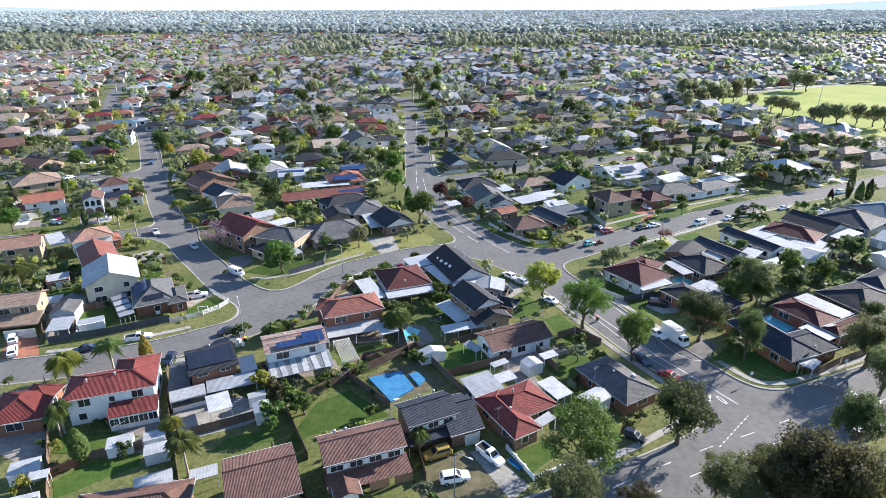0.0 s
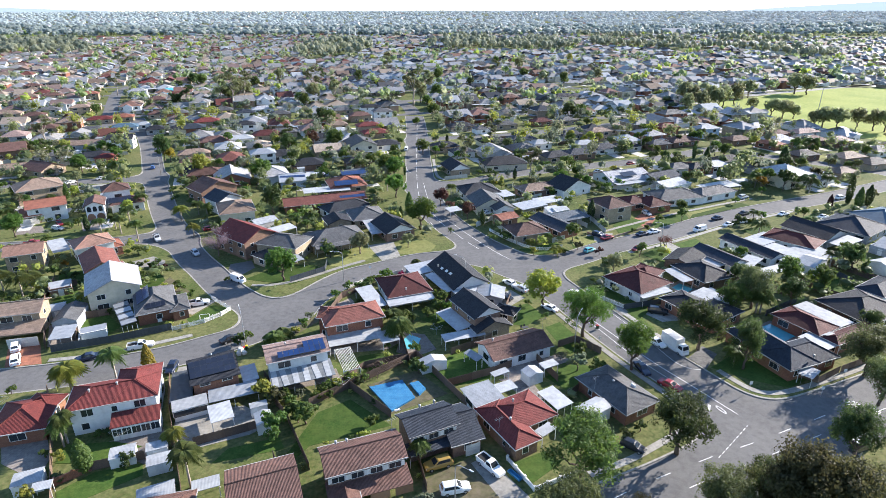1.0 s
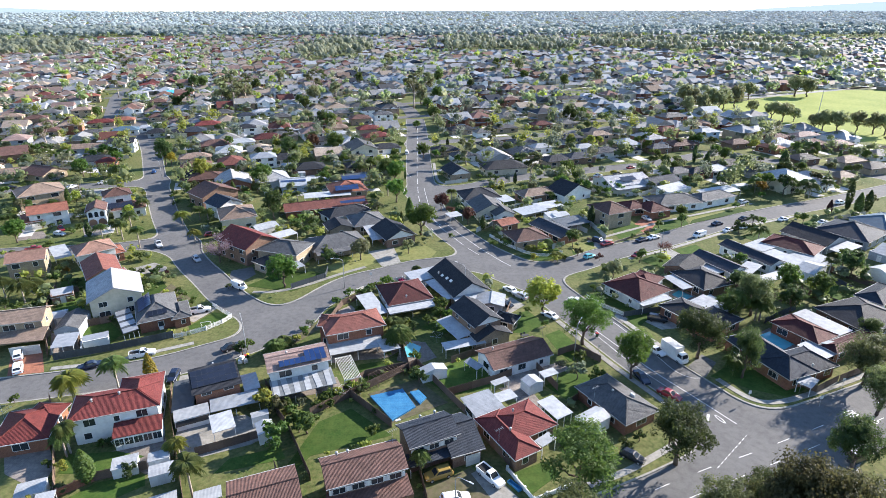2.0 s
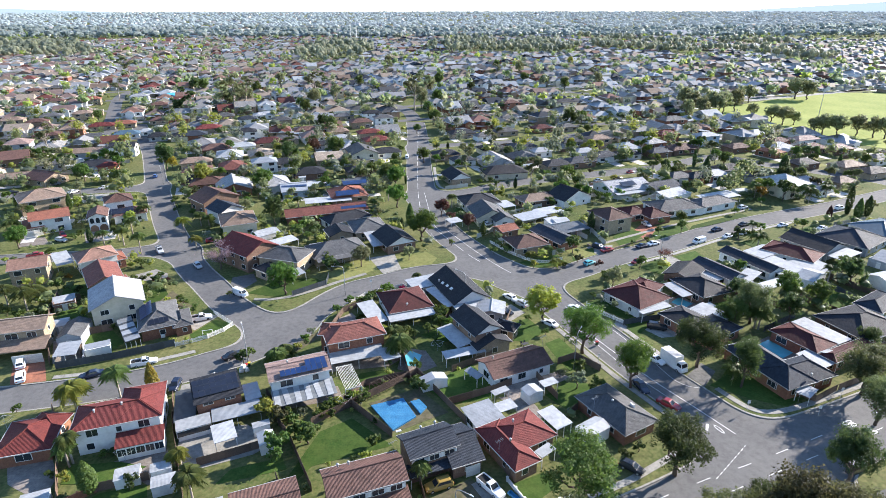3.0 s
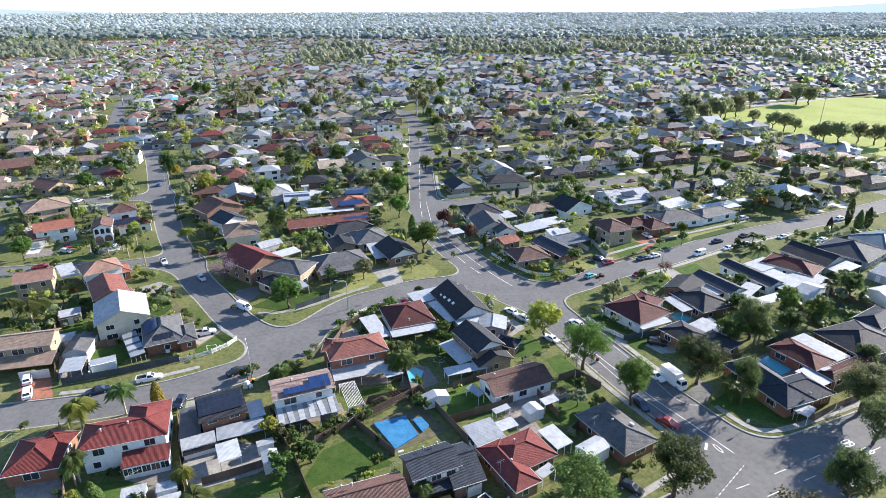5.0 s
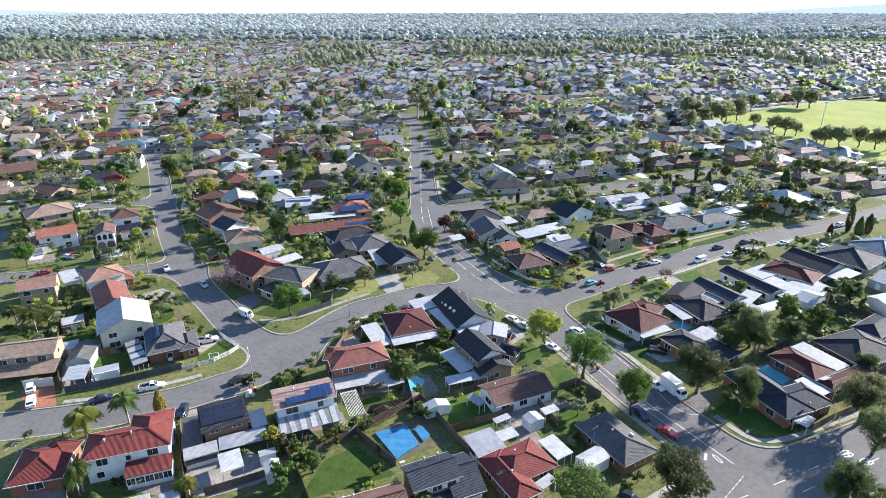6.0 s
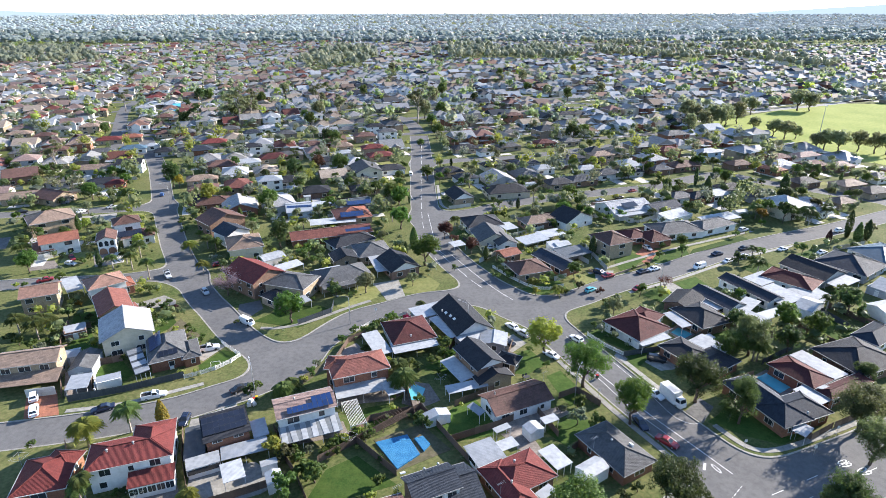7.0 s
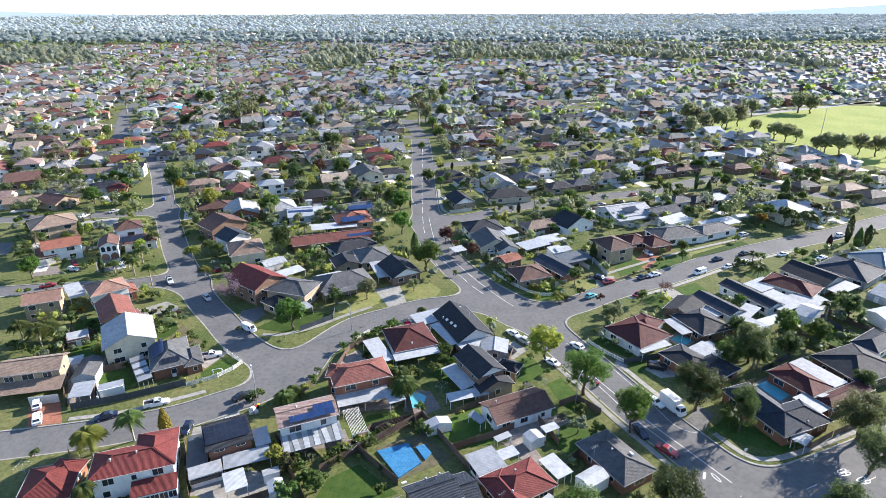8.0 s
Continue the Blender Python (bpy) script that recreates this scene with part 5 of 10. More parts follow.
def bus_shelter(x, y, rot):
    e = thing("bus_shelter", "dark bus shelter with a pale flat roof beside the road", "bus shelter", x, y, rot)
    part("roof", MB().hull([(-2.2, -0.9, 2.35), (2.2, -0.9, 2.35), (2.2, 0.9, 2.45), (-2.2, 0.9, 2.45)], [(-2.2, -0.9, 2.45), (2.2, -0.9, 2.45), (2.2, 0.9, 2.55), (-2.2, 0.9, 2.55)]), ROOF["gmetal"], e)
    part("back_panel", MB().box(-2.0, -0.75, 0.15, 2.0, -0.7, 2.3), GLASS, e, uv=False)
    for sx in (-1, 1):
        part("side_panel", MB().box(-0.03, -0.7, 0.0, 0.03, 0.6, 2.36), DARKTRIM, e, at=pose(sx * 2.0, 0, 0), uv=False)
    part("bench", MB().box(-1.5, -0.6, 0.42, 1.5, -0.2, 0.48), STEEL, e, uv=False)

# ---- streets ----
road_line(5.8, (61, 68), (54.5, 83.9), (50.5, 93.6), (43.4, 107.3), (38.8, 117.4), (35.0, 126.4), (31.1, 135.0), (26.8, 144.6), (18.8, 157.3), (11.2, 169.8), (2.6, 186.6), (-3.3, 203.5), (-7.7, 226.8), (-10.4, 260.0), (-12.7, 302.9), (-15.5, 360.8), (-19.7, 419.5), (-24, 500))
road_line(7.0, (-20, 45), (25.4, 64.0), (42.1, 72.0), (52.6, 78.0), (65.2, 84.4), (83.2, 91.7), (130, 112), (200, 142), (280, 176))
road_line(4.6, (20, 153), (35.4, 157.2), (51.4, 167.4), (73.0, 178.8), (98.4, 194.2), (130.5, 209.0), (153.6, 218.8), (183.2, 233.3), (240, 262))
road_line(4.6, (14, 160.5), (-4.5, 158.6), (-17.3, 151.8), (-26.2, 146.0), (-33.4, 135.2), (-36.9, 126.3), (-42.0, 118.9), (-45.8, 114.8), (-51.4, 111.3), (-59.2, 106.6), (-69.2, 102.7), (-79.5, 100.2), (-89.5, 98.1), (-140, 88), (-220, 72))
road_line(4.4, (-40.0, 124.7), (-48.2, 130.9), (-56.4, 138.4), (-65.9, 150.2), (-75.2, 161.7), (-86.8, 179.5), (-99.8, 201.0), (-113.9, 227.4), (-126.5, 251.6), (-143.4, 286.3), (-162.5, 323.6), (-200, 390))
road_line(3.8, (-85.0, 174.8), (-97.6, 174.8), (-105.5, 172.6), (-122.2, 170.4), (-138.5, 168.3), (-220, 152))
road_line(3.8, (-125.8, 247.3), (-139.7, 243.2), (-164.0, 239.3), (-185.3, 235.4), (-240, 226))
road_line(4.4, (-8.5, 232.4), (10.6, 238.2), (28.6, 250.7), (50.1, 259.6), (69.7, 266.1), (99.3, 276.0), (123.8, 290.0), (143.2, 298.8), (160, 283), (186, 262), (203, 245))
road_line(4.0, (-13, 322.5), (14.6, 332.2), (37.6, 336.4), (73.1, 351.8), (140, 385))
build_ground(-230, 260, 40, 400)


def far_road(width, *pts):
    """A distant street, laid on the land."""
    tagged(part("road", ribbon(MB(), curve(pts), width, 0.07, 0.06), ASPHALT, uv=False), "distant grey asphalt street", "road", kind="structure")
    ROADS.append((np.array(curve(pts)), width / 2))


far_road(9, (-205.2, 362.2), (-225.4, 403.9), (-247.4, 450.3), (-270.9, 501.5), (-283.6, 538.5), (-282.9, 564.7))
far_road(10, (-18.9, 404.2), (-23.9, 435.8), (-33.7, 464.0), (-47.3, 478.1), (-75.8, 487.2))
far_road(8, (54.7, 611.4), (111.1, 548.5), (155.4, 523.0), (185.4, 496.6), (207.3, 481.3))
far_road(8, (-147.5, 342.3), (-128.6, 345.3), (-101.8, 333.0), (-82.3, 318.8))

# foreground row of houses
h = house("two-storey brick house with a maroon-brown tiled gable roof", -12.8, 72.0, 20.4, 12.6, 6.8, 5.4, "brown", "brown", "gable", "w", 24, wins='f', row=(4, 1.9, 0.95, 1))
patio(h, -11.4, 68.2, 19.4, 12.6, 3.6, 3.0, "brown", 14, "y", 0)
wing(h, -14.2, 65.2, 19.4, 3.9, 3.7, 2.8, "white", "brown", "gable", "d", 24, wins='f')
roof_vent(h, -16.8, 72.3, 7.0)
roof_vent(h, -15.2, 72.8, 7.0)
aerial(h, -8.4, 74.8, 7.2)
garage_door(h, -9.8, 68.0, 19, 3.0, leaf=DOORM)
garage_door(h, -6.3, 69.2, 20, 2.8, leaf=DOORM)
h = house("two-storey brick house with a slate-blue tiled gable roof", -3.0, 79.8, 24.3, 9.0, 6.4, 5.4, "brown", "blue", "gable", "w", 24, wins='f', row=(3, 1.7, 0.95, 1))
wing(h, 1.9, 81.7, 22.0, 6.1, 9.9, 2.8, "brown", "blue", "gable", "w", 24)
patio(h, -1.8, 76.8, 19.6, 9.2, 2.4, 2.9, "blue", 12, "y", 4)
garage_door(h, 4.5, 77.5, 23, 2.6)
roof_vent(h, -4.3, 81.5, 6.6)
roof_vent(h, -1.9, 82.7, 6.6)
skylight(h, -8.0, 81.1, 6.2, 24, -24)
h = house("red-tiled brick house with hipped wings", 10.5, 81.7, 29.9, 5.4, 12.1, 2.9, "brown", "red", "hip", "d", 22)
wing(h, 13.0, 85.0, 29.7, 10.5, 8.3, 2.9, "brown", "red", "hip", "w", 22)
patio(h, 16.9, 80.4, 39.4, 3.6, 1.9, 2.7, "wmetal", 3, "y", 4)
roof_vent(h, 11.9, 85.7, 4.6)
roof_vent(h, 10.9, 80.7, 4.6)
aerial(h, 8.8, 78.6, 4.2)
wing(h, 6.9, 90.2, 27.0, 6.2, 6.0, 2.8, "white", "gmetal", "shed", "y", 3)
pergola("white metal garage roof behind a house", 20.0, 88.9, 32.0, 3.8, 5.6, 2.8, "wmetal", "flat", 6, 3, "y", "carport")
pergola("small white metal patio cover", 10.8, 97.4, 30.7, 3.7, 1.6, 2.5, "wmetal", "flat", 4, 3, "y", "carport")
pergola("translucent patio cover over a yard", 11.2, 92.8, 27.1, 4.4, 2.7, 2.4, "wmetal", "flat", 4, 3, "y", "carport")
shed("white gable-roofed garden shed", 17.2, 98.0, 30.1, 3.6, 3.0, 2.2, "wmetal", "gable", "white", "d", "garden_shed", 15)
pergola("small white awning on posts", 20.9, 100.5, 26.6, 3.6, 2.1, 2.3, "wmetal", "flat", 4, 3, "y", "carport")
shed("pair of white garden sheds on a lawn", -2.4, 102.2, 21.4, 5.5, 2.5, 2.1, "wmetal", "gable", "white", "d", "garden_shed", 15)
h = house("brick house with a dark tiled hip roof beside the street", 31.9, 91.5, -60.3, 13.1, 8.4, 2.8, "red", "grey", "hip", "", 22)
roof_vent(h, 31.2, 91.7, 4.2)
aerial(h, 27.4, 90.2, 4.0)
air_conditioner(h, 34.8, 90.8, 3.6, -60)
shed("white gable-roofed garage beside a house", 26.4, 86.4, -55.9, 3.7, 5.4, 2.6, "wmetal", "gable", "white", "d", "garage", 20)
h = house("house with a maroon-brown tiled gable roof", -26.1, 65.3, 21.2, 10.0, 10.6, 5.2, "brown", "brown", "gable", "w", 22)
h = house("low house with a brown tiled roof", -43.5, 62.5, 12.0, 15.4, 6.6, 2.8, "brown", "brown", "hip", "", 20)
pergola("pale sheet-metal cover at the back of a house", -42.3, 66.4, 25.1, 5.2, 3.9, 2.9, "wmetal", "flat", 4, 3, "y", "carport")
pergola("pale metal carport between houses", -36.0, 68.8, 22.1, 4.0, 2.4, 2.5, "wmetal", "flat", 4, 3, "y", "carport")
h = house("white two-storey house with a bright red tiled hip roof", -58.6, 87.8, 19.0, 14.5, 7.8, 5.4, "white", "red", "hip", "w", 22)
wing(h, -55.8, 90.6, 19.0, 7.4, 10.6, 5.42, "white", "red", "hip", "d", 22)
roof_vent(h, -61.7, 85.6, 7.0)
roof_vent(h, -57.9, 87.7, 7.0)
wing(h, -53.4, 83.6, 19.4, 7.8, 3.5, 3.2, "white", "red", "shed", "y", 12, wins='f', over=0.2, row=(5, 1.35, 1.3))
h = house("brick house with a red tiled hip roof", -73.1, 84.5, 16.4, 8.9, 9.8, 2.8, "red", "red", "hip", "", 22)
wing(h, -72.2, 88.2, -2.9, 6.0, 4.8, 2.8, "red", "red", "hip", "d", 22)
h = house("two-storey brick house whose dark roof carries solar panels", -44.1, 95.6, 26.6, 8.9, 7.6, 5.0, "red", "dark", "shed", "y", 8, row=(2, 1.7, 0.7))
solar(h, -44.3, 95.8, 5.14, 26, 8, 8, 3, 1.0, 1.6, False)
roof_vent(h, -45.8, 99.3, 5.3)
wing(h, -49.3, 92.9, 19.4, 3.9, 9.4, 2.8, "white", "kmetal", "shed", "y", 3)
wing(h, -46.0, 88.1, 25.7, 6.0, 3.0, 2.6, "white", "wmetal", "shed", "y", 6, wins='f', over=0.2, row=(6, 1.1, 1.1))
patio(h, -39.2, 91.4, 21.6, 8.7, 3.4, 2.6, "gmetal", 9, "y", 6)
wing(h, -38.0, 97.1, 25.7, 3.0, 5.3, 2.8, "white", "wmetal", "shed", "y", 3)
pergola("white square patio cover on posts", -39.5, 85.4, 27.2, 3.9, 5.1, 2.7, "wmetal", "flat", 4, 1, "y", "carport")
shed("white metal garden shed in a yard", -33.7, 88.1, 24.9, 3.1, 1.7, 2.2, "wmetal", "gable", "white", "w", "garden_shed", 15)
shed("white gable-roofed cubby shed", -31.7, 84.3, 24.8, 2.9, 3.7, 2.2, "wmetal", "gable", "white", "d", "garden_shed", 15)
shed("white metal garden shed in a backyard", -52.3, 76.3, 21.3, 3.9, 3.0, 2.0, "wmetal", "gable", "white", "w", "garden_shed", 6)
shed("pale metal garden shed on paving", -47.4, 77.7, 23.4, 3.3, 2.3, 2.0, "wmetal", "gable", "white", "w", "garden_shed", 6)
shed("pale metal garden shed beside a fence", -45.6, 74.5, 22.4, 3.7, 2.7, 2.1, "wmetal", "gable", "white", "w", "garden_shed", 6)
shed("long pale metal garden shed", -63.9, 70.6, 22.8, 4.1, 3.3, 2.1, "wmetal", "gable", "white", "w", "garden_shed", 6)
pergola("pale metal cover beside a shed", -60.6, 68.8, 19.8, 2.7, 1.8, 2.2, "wmetal", "flat", 4, 3, "y", "carport")
shed("small white metal shed beside a fence", -60.5, 64.4, 20.7, 4.8, 1.1, 2.1, "wmetal", "gable", "white", "w", "garden_shed", 6)

# back yards of the foreground row
patch(LAWN, "clipped green lawn of a back yard", (-26.5, 76.9), (-23.2, 88.4), (-17.8, 92.2), (-9.5, 84.7), (-13.3, 83.2), (-22.9, 79.6), (-25.2, 75.6), name="lawn")
patch(LAWN, "clipped green lawn of a back yard", (-3.6, 101.2), (1.5, 107.5), (5.8, 110.3), (11.4, 100.5), (9.3, 98.1), (0.6, 96.1), name="lawn")
patch(LAWN, "clipped green lawn of a back yard", (20.1, 99.1), (25.1, 103.5), (28.7, 103.9), (31.6, 100.4), (23.4, 94.9), name="lawn")
patch(LAWN, "clipped green lawn of a back yard", (-37.9, 75.6), (-36.5, 79.0), (-28.5, 81.8), (-27.0, 78.9), name="lawn")
patch(LAWN, "clipped green lawn of a back yard", (-57.2, 66.2), (-59.5, 69.6), (-55.8, 73.8), (-49.1, 75.6), (-47.9, 73.1), name="lawn")
patch(LAWN, "clipped green lawn of a back yard", (-63.3, 75.7), (-64.8, 79.8), (-56.4, 80.9), (-51.0, 79.7), (-55.5, 75.7), name="lawn")
patch(LAWN, "clipped green lawn of a back yard", (11.0, 75.4), (16.4, 78.1), (18.7, 75.4), (13.1, 70.7), name="lawn")
patch(CONCRETE, "pale concrete yard round a patio", (-46.8, 81.1), (-48.8, 88.0), (-37.2, 90.5), (-30.7, 85.6), (-33.8, 82.5), (-42.1, 79.0), name="paving")
patch(PAVING, "grey paved yard behind a house", (-72.0, 75.7), (-75.4, 80.5), (-69.0, 82.7), (-64.8, 77.0), (-64.1, 71.9), name="paving")
patch(PAVING, "paved strip between a house and sheds", (-58.1, 80.4), (-49.9, 84.9), (-44.5, 75.6), (-49.1, 75.6), name="paving")
patch(PAVING, "cluttered paved yard", (10.7, 98.5), (16.4, 99.5), (19.2, 92.0), (15.4, 92.0), name="paving")
patch(DIRT, "bare soil of an unkempt front yard", (-3.6, 71.7), (4.1, 76.8), (9.9, 69.3), (7.7, 64.4), (-3.7, 64.4), name="bare_ground")
patch(CONCRETE, "pale concrete driveway", (4.1, 75.4), (6.6, 77.0), (12.7, 68.2), (9.8, 64.9), name="paving")
patch(DIRT, "bare worn ground round a covered pool", (-15.1, 96.7), (-5.7, 101.6), (0.6, 93.9), (-9.7, 87.9), name="paving")
patch(PAVING, "terrace along a brown-roofed house", (10.7, 101.5), (24.1, 107.4), (26.6, 105.2), (13.4, 97.5), name="paving")
patch(COVER, "bright blue ribbed cover over a swimming pool", (-14.6, 95.7), (-8.4, 98.0), (-5.6, 92.4), (-9.7, 88.4), name="pool_cover", z=0.3, thick=0.4)
patch(COVER, "bright blue pool cover", (-6.9, 96.9), (-5.2, 97.6), (-3.6, 95.2), (-4.8, 93.2), name="pool_cover", z=0.3, thick=0.4)
fence(((-25.1, 90.1), (-18.4, 95.8), (-5.9, 106.5)), 1.8, "timber")
fence(((-5.9, 106.5), (6.1, 86.7), (10.6, 76.7)), 1.8, "timber")
fence(((-18.4, 95.8), (-9.7, 86.8)), 1.8, "timber")
fence(((-54.4, 98.8), (-51.2, 90.6), (-38.6, 66.2)), 1.8, "timber")
fence(((-76.9, 97.0), (-67.1, 81.2), (-57.7, 65.7)), 1.8, "timber")
fence(((-56.5, 74.1), (-49.1, 76.7)), 1.8, "timber")
fence(((-60.4, 71.0), (-56.5, 74.1)), 1.4, "red")
fence(((-42.4, 79.7), (-36.2, 82.5), (-28.3, 86.4)), 1.8, "timber")
fence(((-28.3, 86.4), (-21.7, 74.0)), 1.7, "timber")
fence(((-35.3, 98.7), (-32.5, 92.2), (-28.3, 86.4)), 1.8, "timber")
fence(((0.6, 96.1), (10.3, 100.5), (21.7, 107.9)), 1.8, "timber")
fence(((18.6, 106.8), (22.3, 97.5)), 1.7, "timber")
fence(((24.6, 110.2), (28.9, 112.5), (33.3, 107.4)), 1.7, "timber")
fence(((22.9, 92.0), (31.6, 100.4)), 1.7, "timber")
fence(((10.1, 76.1), (13.5, 69.5), (20.0, 72.6)), 0.8, "white")
fence(((-28.3, 76.9), (-24.2, 69.4), (-20.4, 66.1)), 1.8, "timber")
fence(((-4.3, 75.5), (-2.9, 69.4)), 1.7, "timber")
trough(10.9, 72.6, -52)

# vehicles near by
car(1.4, 69.5, 13, "suv", "white", z=0.03)
car(7.2, 74.2, -51, "ute", "white", z=0.05)
car(-1.2, 74.7, -159, "suv", "gold", z=0.03, label="gold-coloured off-road car parked on a yard")
car(31.4, 78.6, -38, "hatch", "black", z=0.03)

# plants of the foreground
tree(20.9, 70.7, "round", "green", 1.75, sz=1.45)
tree(38.2, 77.4, "round", "dark", 1.55, sz=1.35)
tree(38.5, 61.6, "round", "gum", 1.3, sz=1.3)
tree(46.8, 58.9, "round", "olive", 1.6, sz=2.0)
tree(51.3, 59.4, "round", "olive", 1.5, sz=1.85)
tree(45.7, 61.3, "round", "gum", 1.3, sz=1.55)
tree(55.3, 60.8, "round", "olive", 1.3, sz=1.6)
tree(65.6, 75.0, "round", "dark", 1.25)
tree(16.9, 61.4, "round", "gum", 1.25)
tree(26.4, 61.3, "round", "olive", 0.8)
tree(46.4, 65.9, "round", "dark", 1.05)
tree(-57.3, 73.8, "cypress", "green", 1.15, sz=0.95)
tree(-24.5, 64.7, "cypress", "lime", 0.9)
tree(-22.2, 65.2, "cypress", "lime", 0.9)
palm(-64.0, 80.5, 5.5, "palm", 1.0, 2)
palm(-39.2, 70.4, 7.0, "palm", 1.35, 1)
palm(-45.1, 79.7, 3.0, "ypalm", 0.9, 2)
palm(-4.2, 75.5, 4, "palm", 0.9, 1)
tree(-3.4, 66.0, "bush", "grey", 1.4)
tree(-29.0, 81.8, "bush", "green", 2.4)
tree(-24.6, 85.2, "bush", "green", 2.3)
tree(-26.9, 86.8, "bush", "green", 1.9)
tree(-33.5, 92.2, "bush", "lime", 2.1)
tree(-31.2, 90.1, "bush", "olive", 1.8)
tree(-30.3, 92.2, "bush", "green", 1.3)
tree(-14.0, 81.0, "bush", "lime", 1.1)
tree(-13.0, 84.7, "bush", "green", 1.3)
tree(-23.9, 92.2, "bush", "green", 1.1)
tree(-21.9, 92.5, "bush", "green", 1.0)
tree(-20.2, 95.4, "bush", "bright", 1.0)
tree(-18.5, 98.6, "bush", "lime", 1.0)
tree(-13.1, 90.4, "bush", "dark", 0.8)
tree(-51.0, 75.0, "bush", "dark", 1.3)
tree(-62.8, 76.4, "bush", "lime", 1.0)
tree(-59.3, 81.9, "bush", "green", 0.8)
tree(-58.1, 82.3, "bush", "dark", 0.8)
tree(-62.4, 67.3, "bush", "lime", 1.4)
tree(-15.7, 79.6, "bush", "dark", 0.9)
tree(-9.2, 81.0, "bush", "green", 1.0)
tree(-65.5, 77.0, "bush", "green", 0.8)
tree(-82.7, 94.2, "bush", "green", 0.9)
tree(-6.0, 108.5, "bush", "green", 1.3)
tree(24.3, 105.2, "bush", "grey", 1.0)
tree(28.3, 107.4, "bush", "green", 1.7)
tree(30.8, 80.8, "bush", "dark", 1.1)
tree(33.9, 83.0, "bush", "dark", 1.0)
tree(-2.1, 65.0, "bush", "green", 1.0)
tree(-26.3, 66.1, "bush", "green", 1.0)
tree(-26.1, 85.6, "bush", "dark", 1.2)
tree(-20.0, 79.6, "bush", "lime", 0.5)
clothes_line(-19.7, 95.5, 20)
clothes_line(-1.7, 115.6, 30)
clothes_line(-55.3, 81.1, 10)
clothes_line(-81.5, 89.5, 40)
garden_table(-43.8, 93.2, 26)
garden_table(13.2, 106.0, 20)
garden_table(-79.1, 87.5, 15)
garden_table(18.5, 117.5, 25)
wheelie_bin(3.7, 87.2, 20, 'yellow')
wheelie_bin(4.4, 87.5, 20, 'red')
wheelie_bin(35.1, 117.9, 20, 'red')
road_writing("60", 77.0, 90.8, 114, 1.9, "white painted speed number on the road")
road_writing("60", 79.4, 88.7, 114, 1.9, "white painted speed number on the road")
road_writing("0", 50.3, 90.1, 202, 1.9, "white painted speed figure on the road")
road_mark(((48.3, 88.6), (49.2, 90.4)), 0.5, label="worn white painted figure on the road")
bus_shelter(69.1, 78.2, 24)

# the row along the curved street
h = house("white two-storey house with a faded tiled roof and solar panels", -29.7, 101.6, 22.4, 12.3, 7.1, 5.4, "white", "pink", "gable", "w", 18)
patio(h, -27.7, 97.0, 22.8, 12.1, 4.8, 2.7, "poly", 10, "y", 8)
patio(h, -32.5, 95.0, 21.8, 1.1, 4.7, 2.74, "wmetal", 10, "y", 0)
patio(h, -30.8, 95.6, 26.6, 1.1, 4.7, 2.74, "wmetal", 10, "y", 0)
patio(h, -28.9, 96.5, 21.8, 1.1, 4.7, 2.74, "wmetal", 10, "y", 0)
patio(h, -27.0, 97.3, 21.8, 1.1, 4.7, 2.74, "wmetal", 10, "y", 0)
patio(h, -25.2, 98.0, 26.6, 1.1, 4.7, 2.74, "wmetal", 10, "y", 0)
patio(h, -23.2, 98.8, 21.8, 1.1, 4.8, 2.74, "wmetal", 10, "y", 0)
solar(h, -28.0, 99.6, 6.08, 22.4, 18, 9, 1, 1.0, 1.55, True)
solar(h, -26.2, 101.9, 6.52, 22.4, 18, 4, 1, 1.0, 1.55, True)
roof_vent(h, -31.6, 101.2, 6.7)
h = house("two-storey brick house with an orange-red hip roof", -20.6, 116.0, 20.4, 13.2, 8.3, 5.4, "red", "rust", "hip", "w", 20)
wing(h, -25.9, 116.5, 0.0, 4.3, 5.5, 5.4, "red", "rust", "hip", "d", 20)
patio(h, -19.5, 111.5, 18.7, 11.8, 6.3, 2.8, "wmetal", 5, "y", 6)
patio(h, -12.2, 110.7, 25.9, 3.9, 4.7, 2.7, "wmetal", 3, "y", 4)
h = house("house with a dark red hip roof and white verandas", -10.2, 135.6, 20.4, 11.7, 12.3, 2.9, "white", "maroon", "hip", "w", 22)
roof_vent(h, -9.2, 128.9, 5.0)
patio(h, -8.3, 129.0, 20.3, 11.8, 4.2, 2.5, "wmetal", 8, "y", 6)
patio(h, -17.9, 129.8, 28.3, 4.4, 10.4, 2.5, "wmetal", 5, "y", 6)
h = house("house with a dark tiled gable roof", 3.8, 142.2, 23.4, 10.6, 17.3, 2.9, "white", "dark", "gable", "d", 30)
skylight(h, -0.4, 140.8, 5.0, -66, 30)
skylight(h, 0.8, 139.1, 5.0, -66, 30)
skylight(h, 1.8, 137.5, 5.0, -66, 30)
roof_vent(h, -1.4, 139.7, 6.2)
patio(h, -1.1, 137.8, 28.6, 2.5, 12.0, 2.5, "wmetal", 6, "x", 4)
wing(h, -5.3, 146.9, 28.2, 9.5, 6.2, 2.6, "grey", "gmetal", "shed", "y", 3)
patio(h, 6.8, 133.0, 28.8, 9.1, 4.2, 2.6, "wmetal", 5, "y", 4)
h = house("two-storey brick house with a steep dark gable roof", 7.3, 120.0, 28.9, 7.7, 11.2, 5.2, "brown", "dark", "gable", "d", 28, gwall='white')
wing(h, 10.4, 114.8, 24.3, 9.0, 3.6, 2.8, "tan", "dark", "gable", "d", 24)
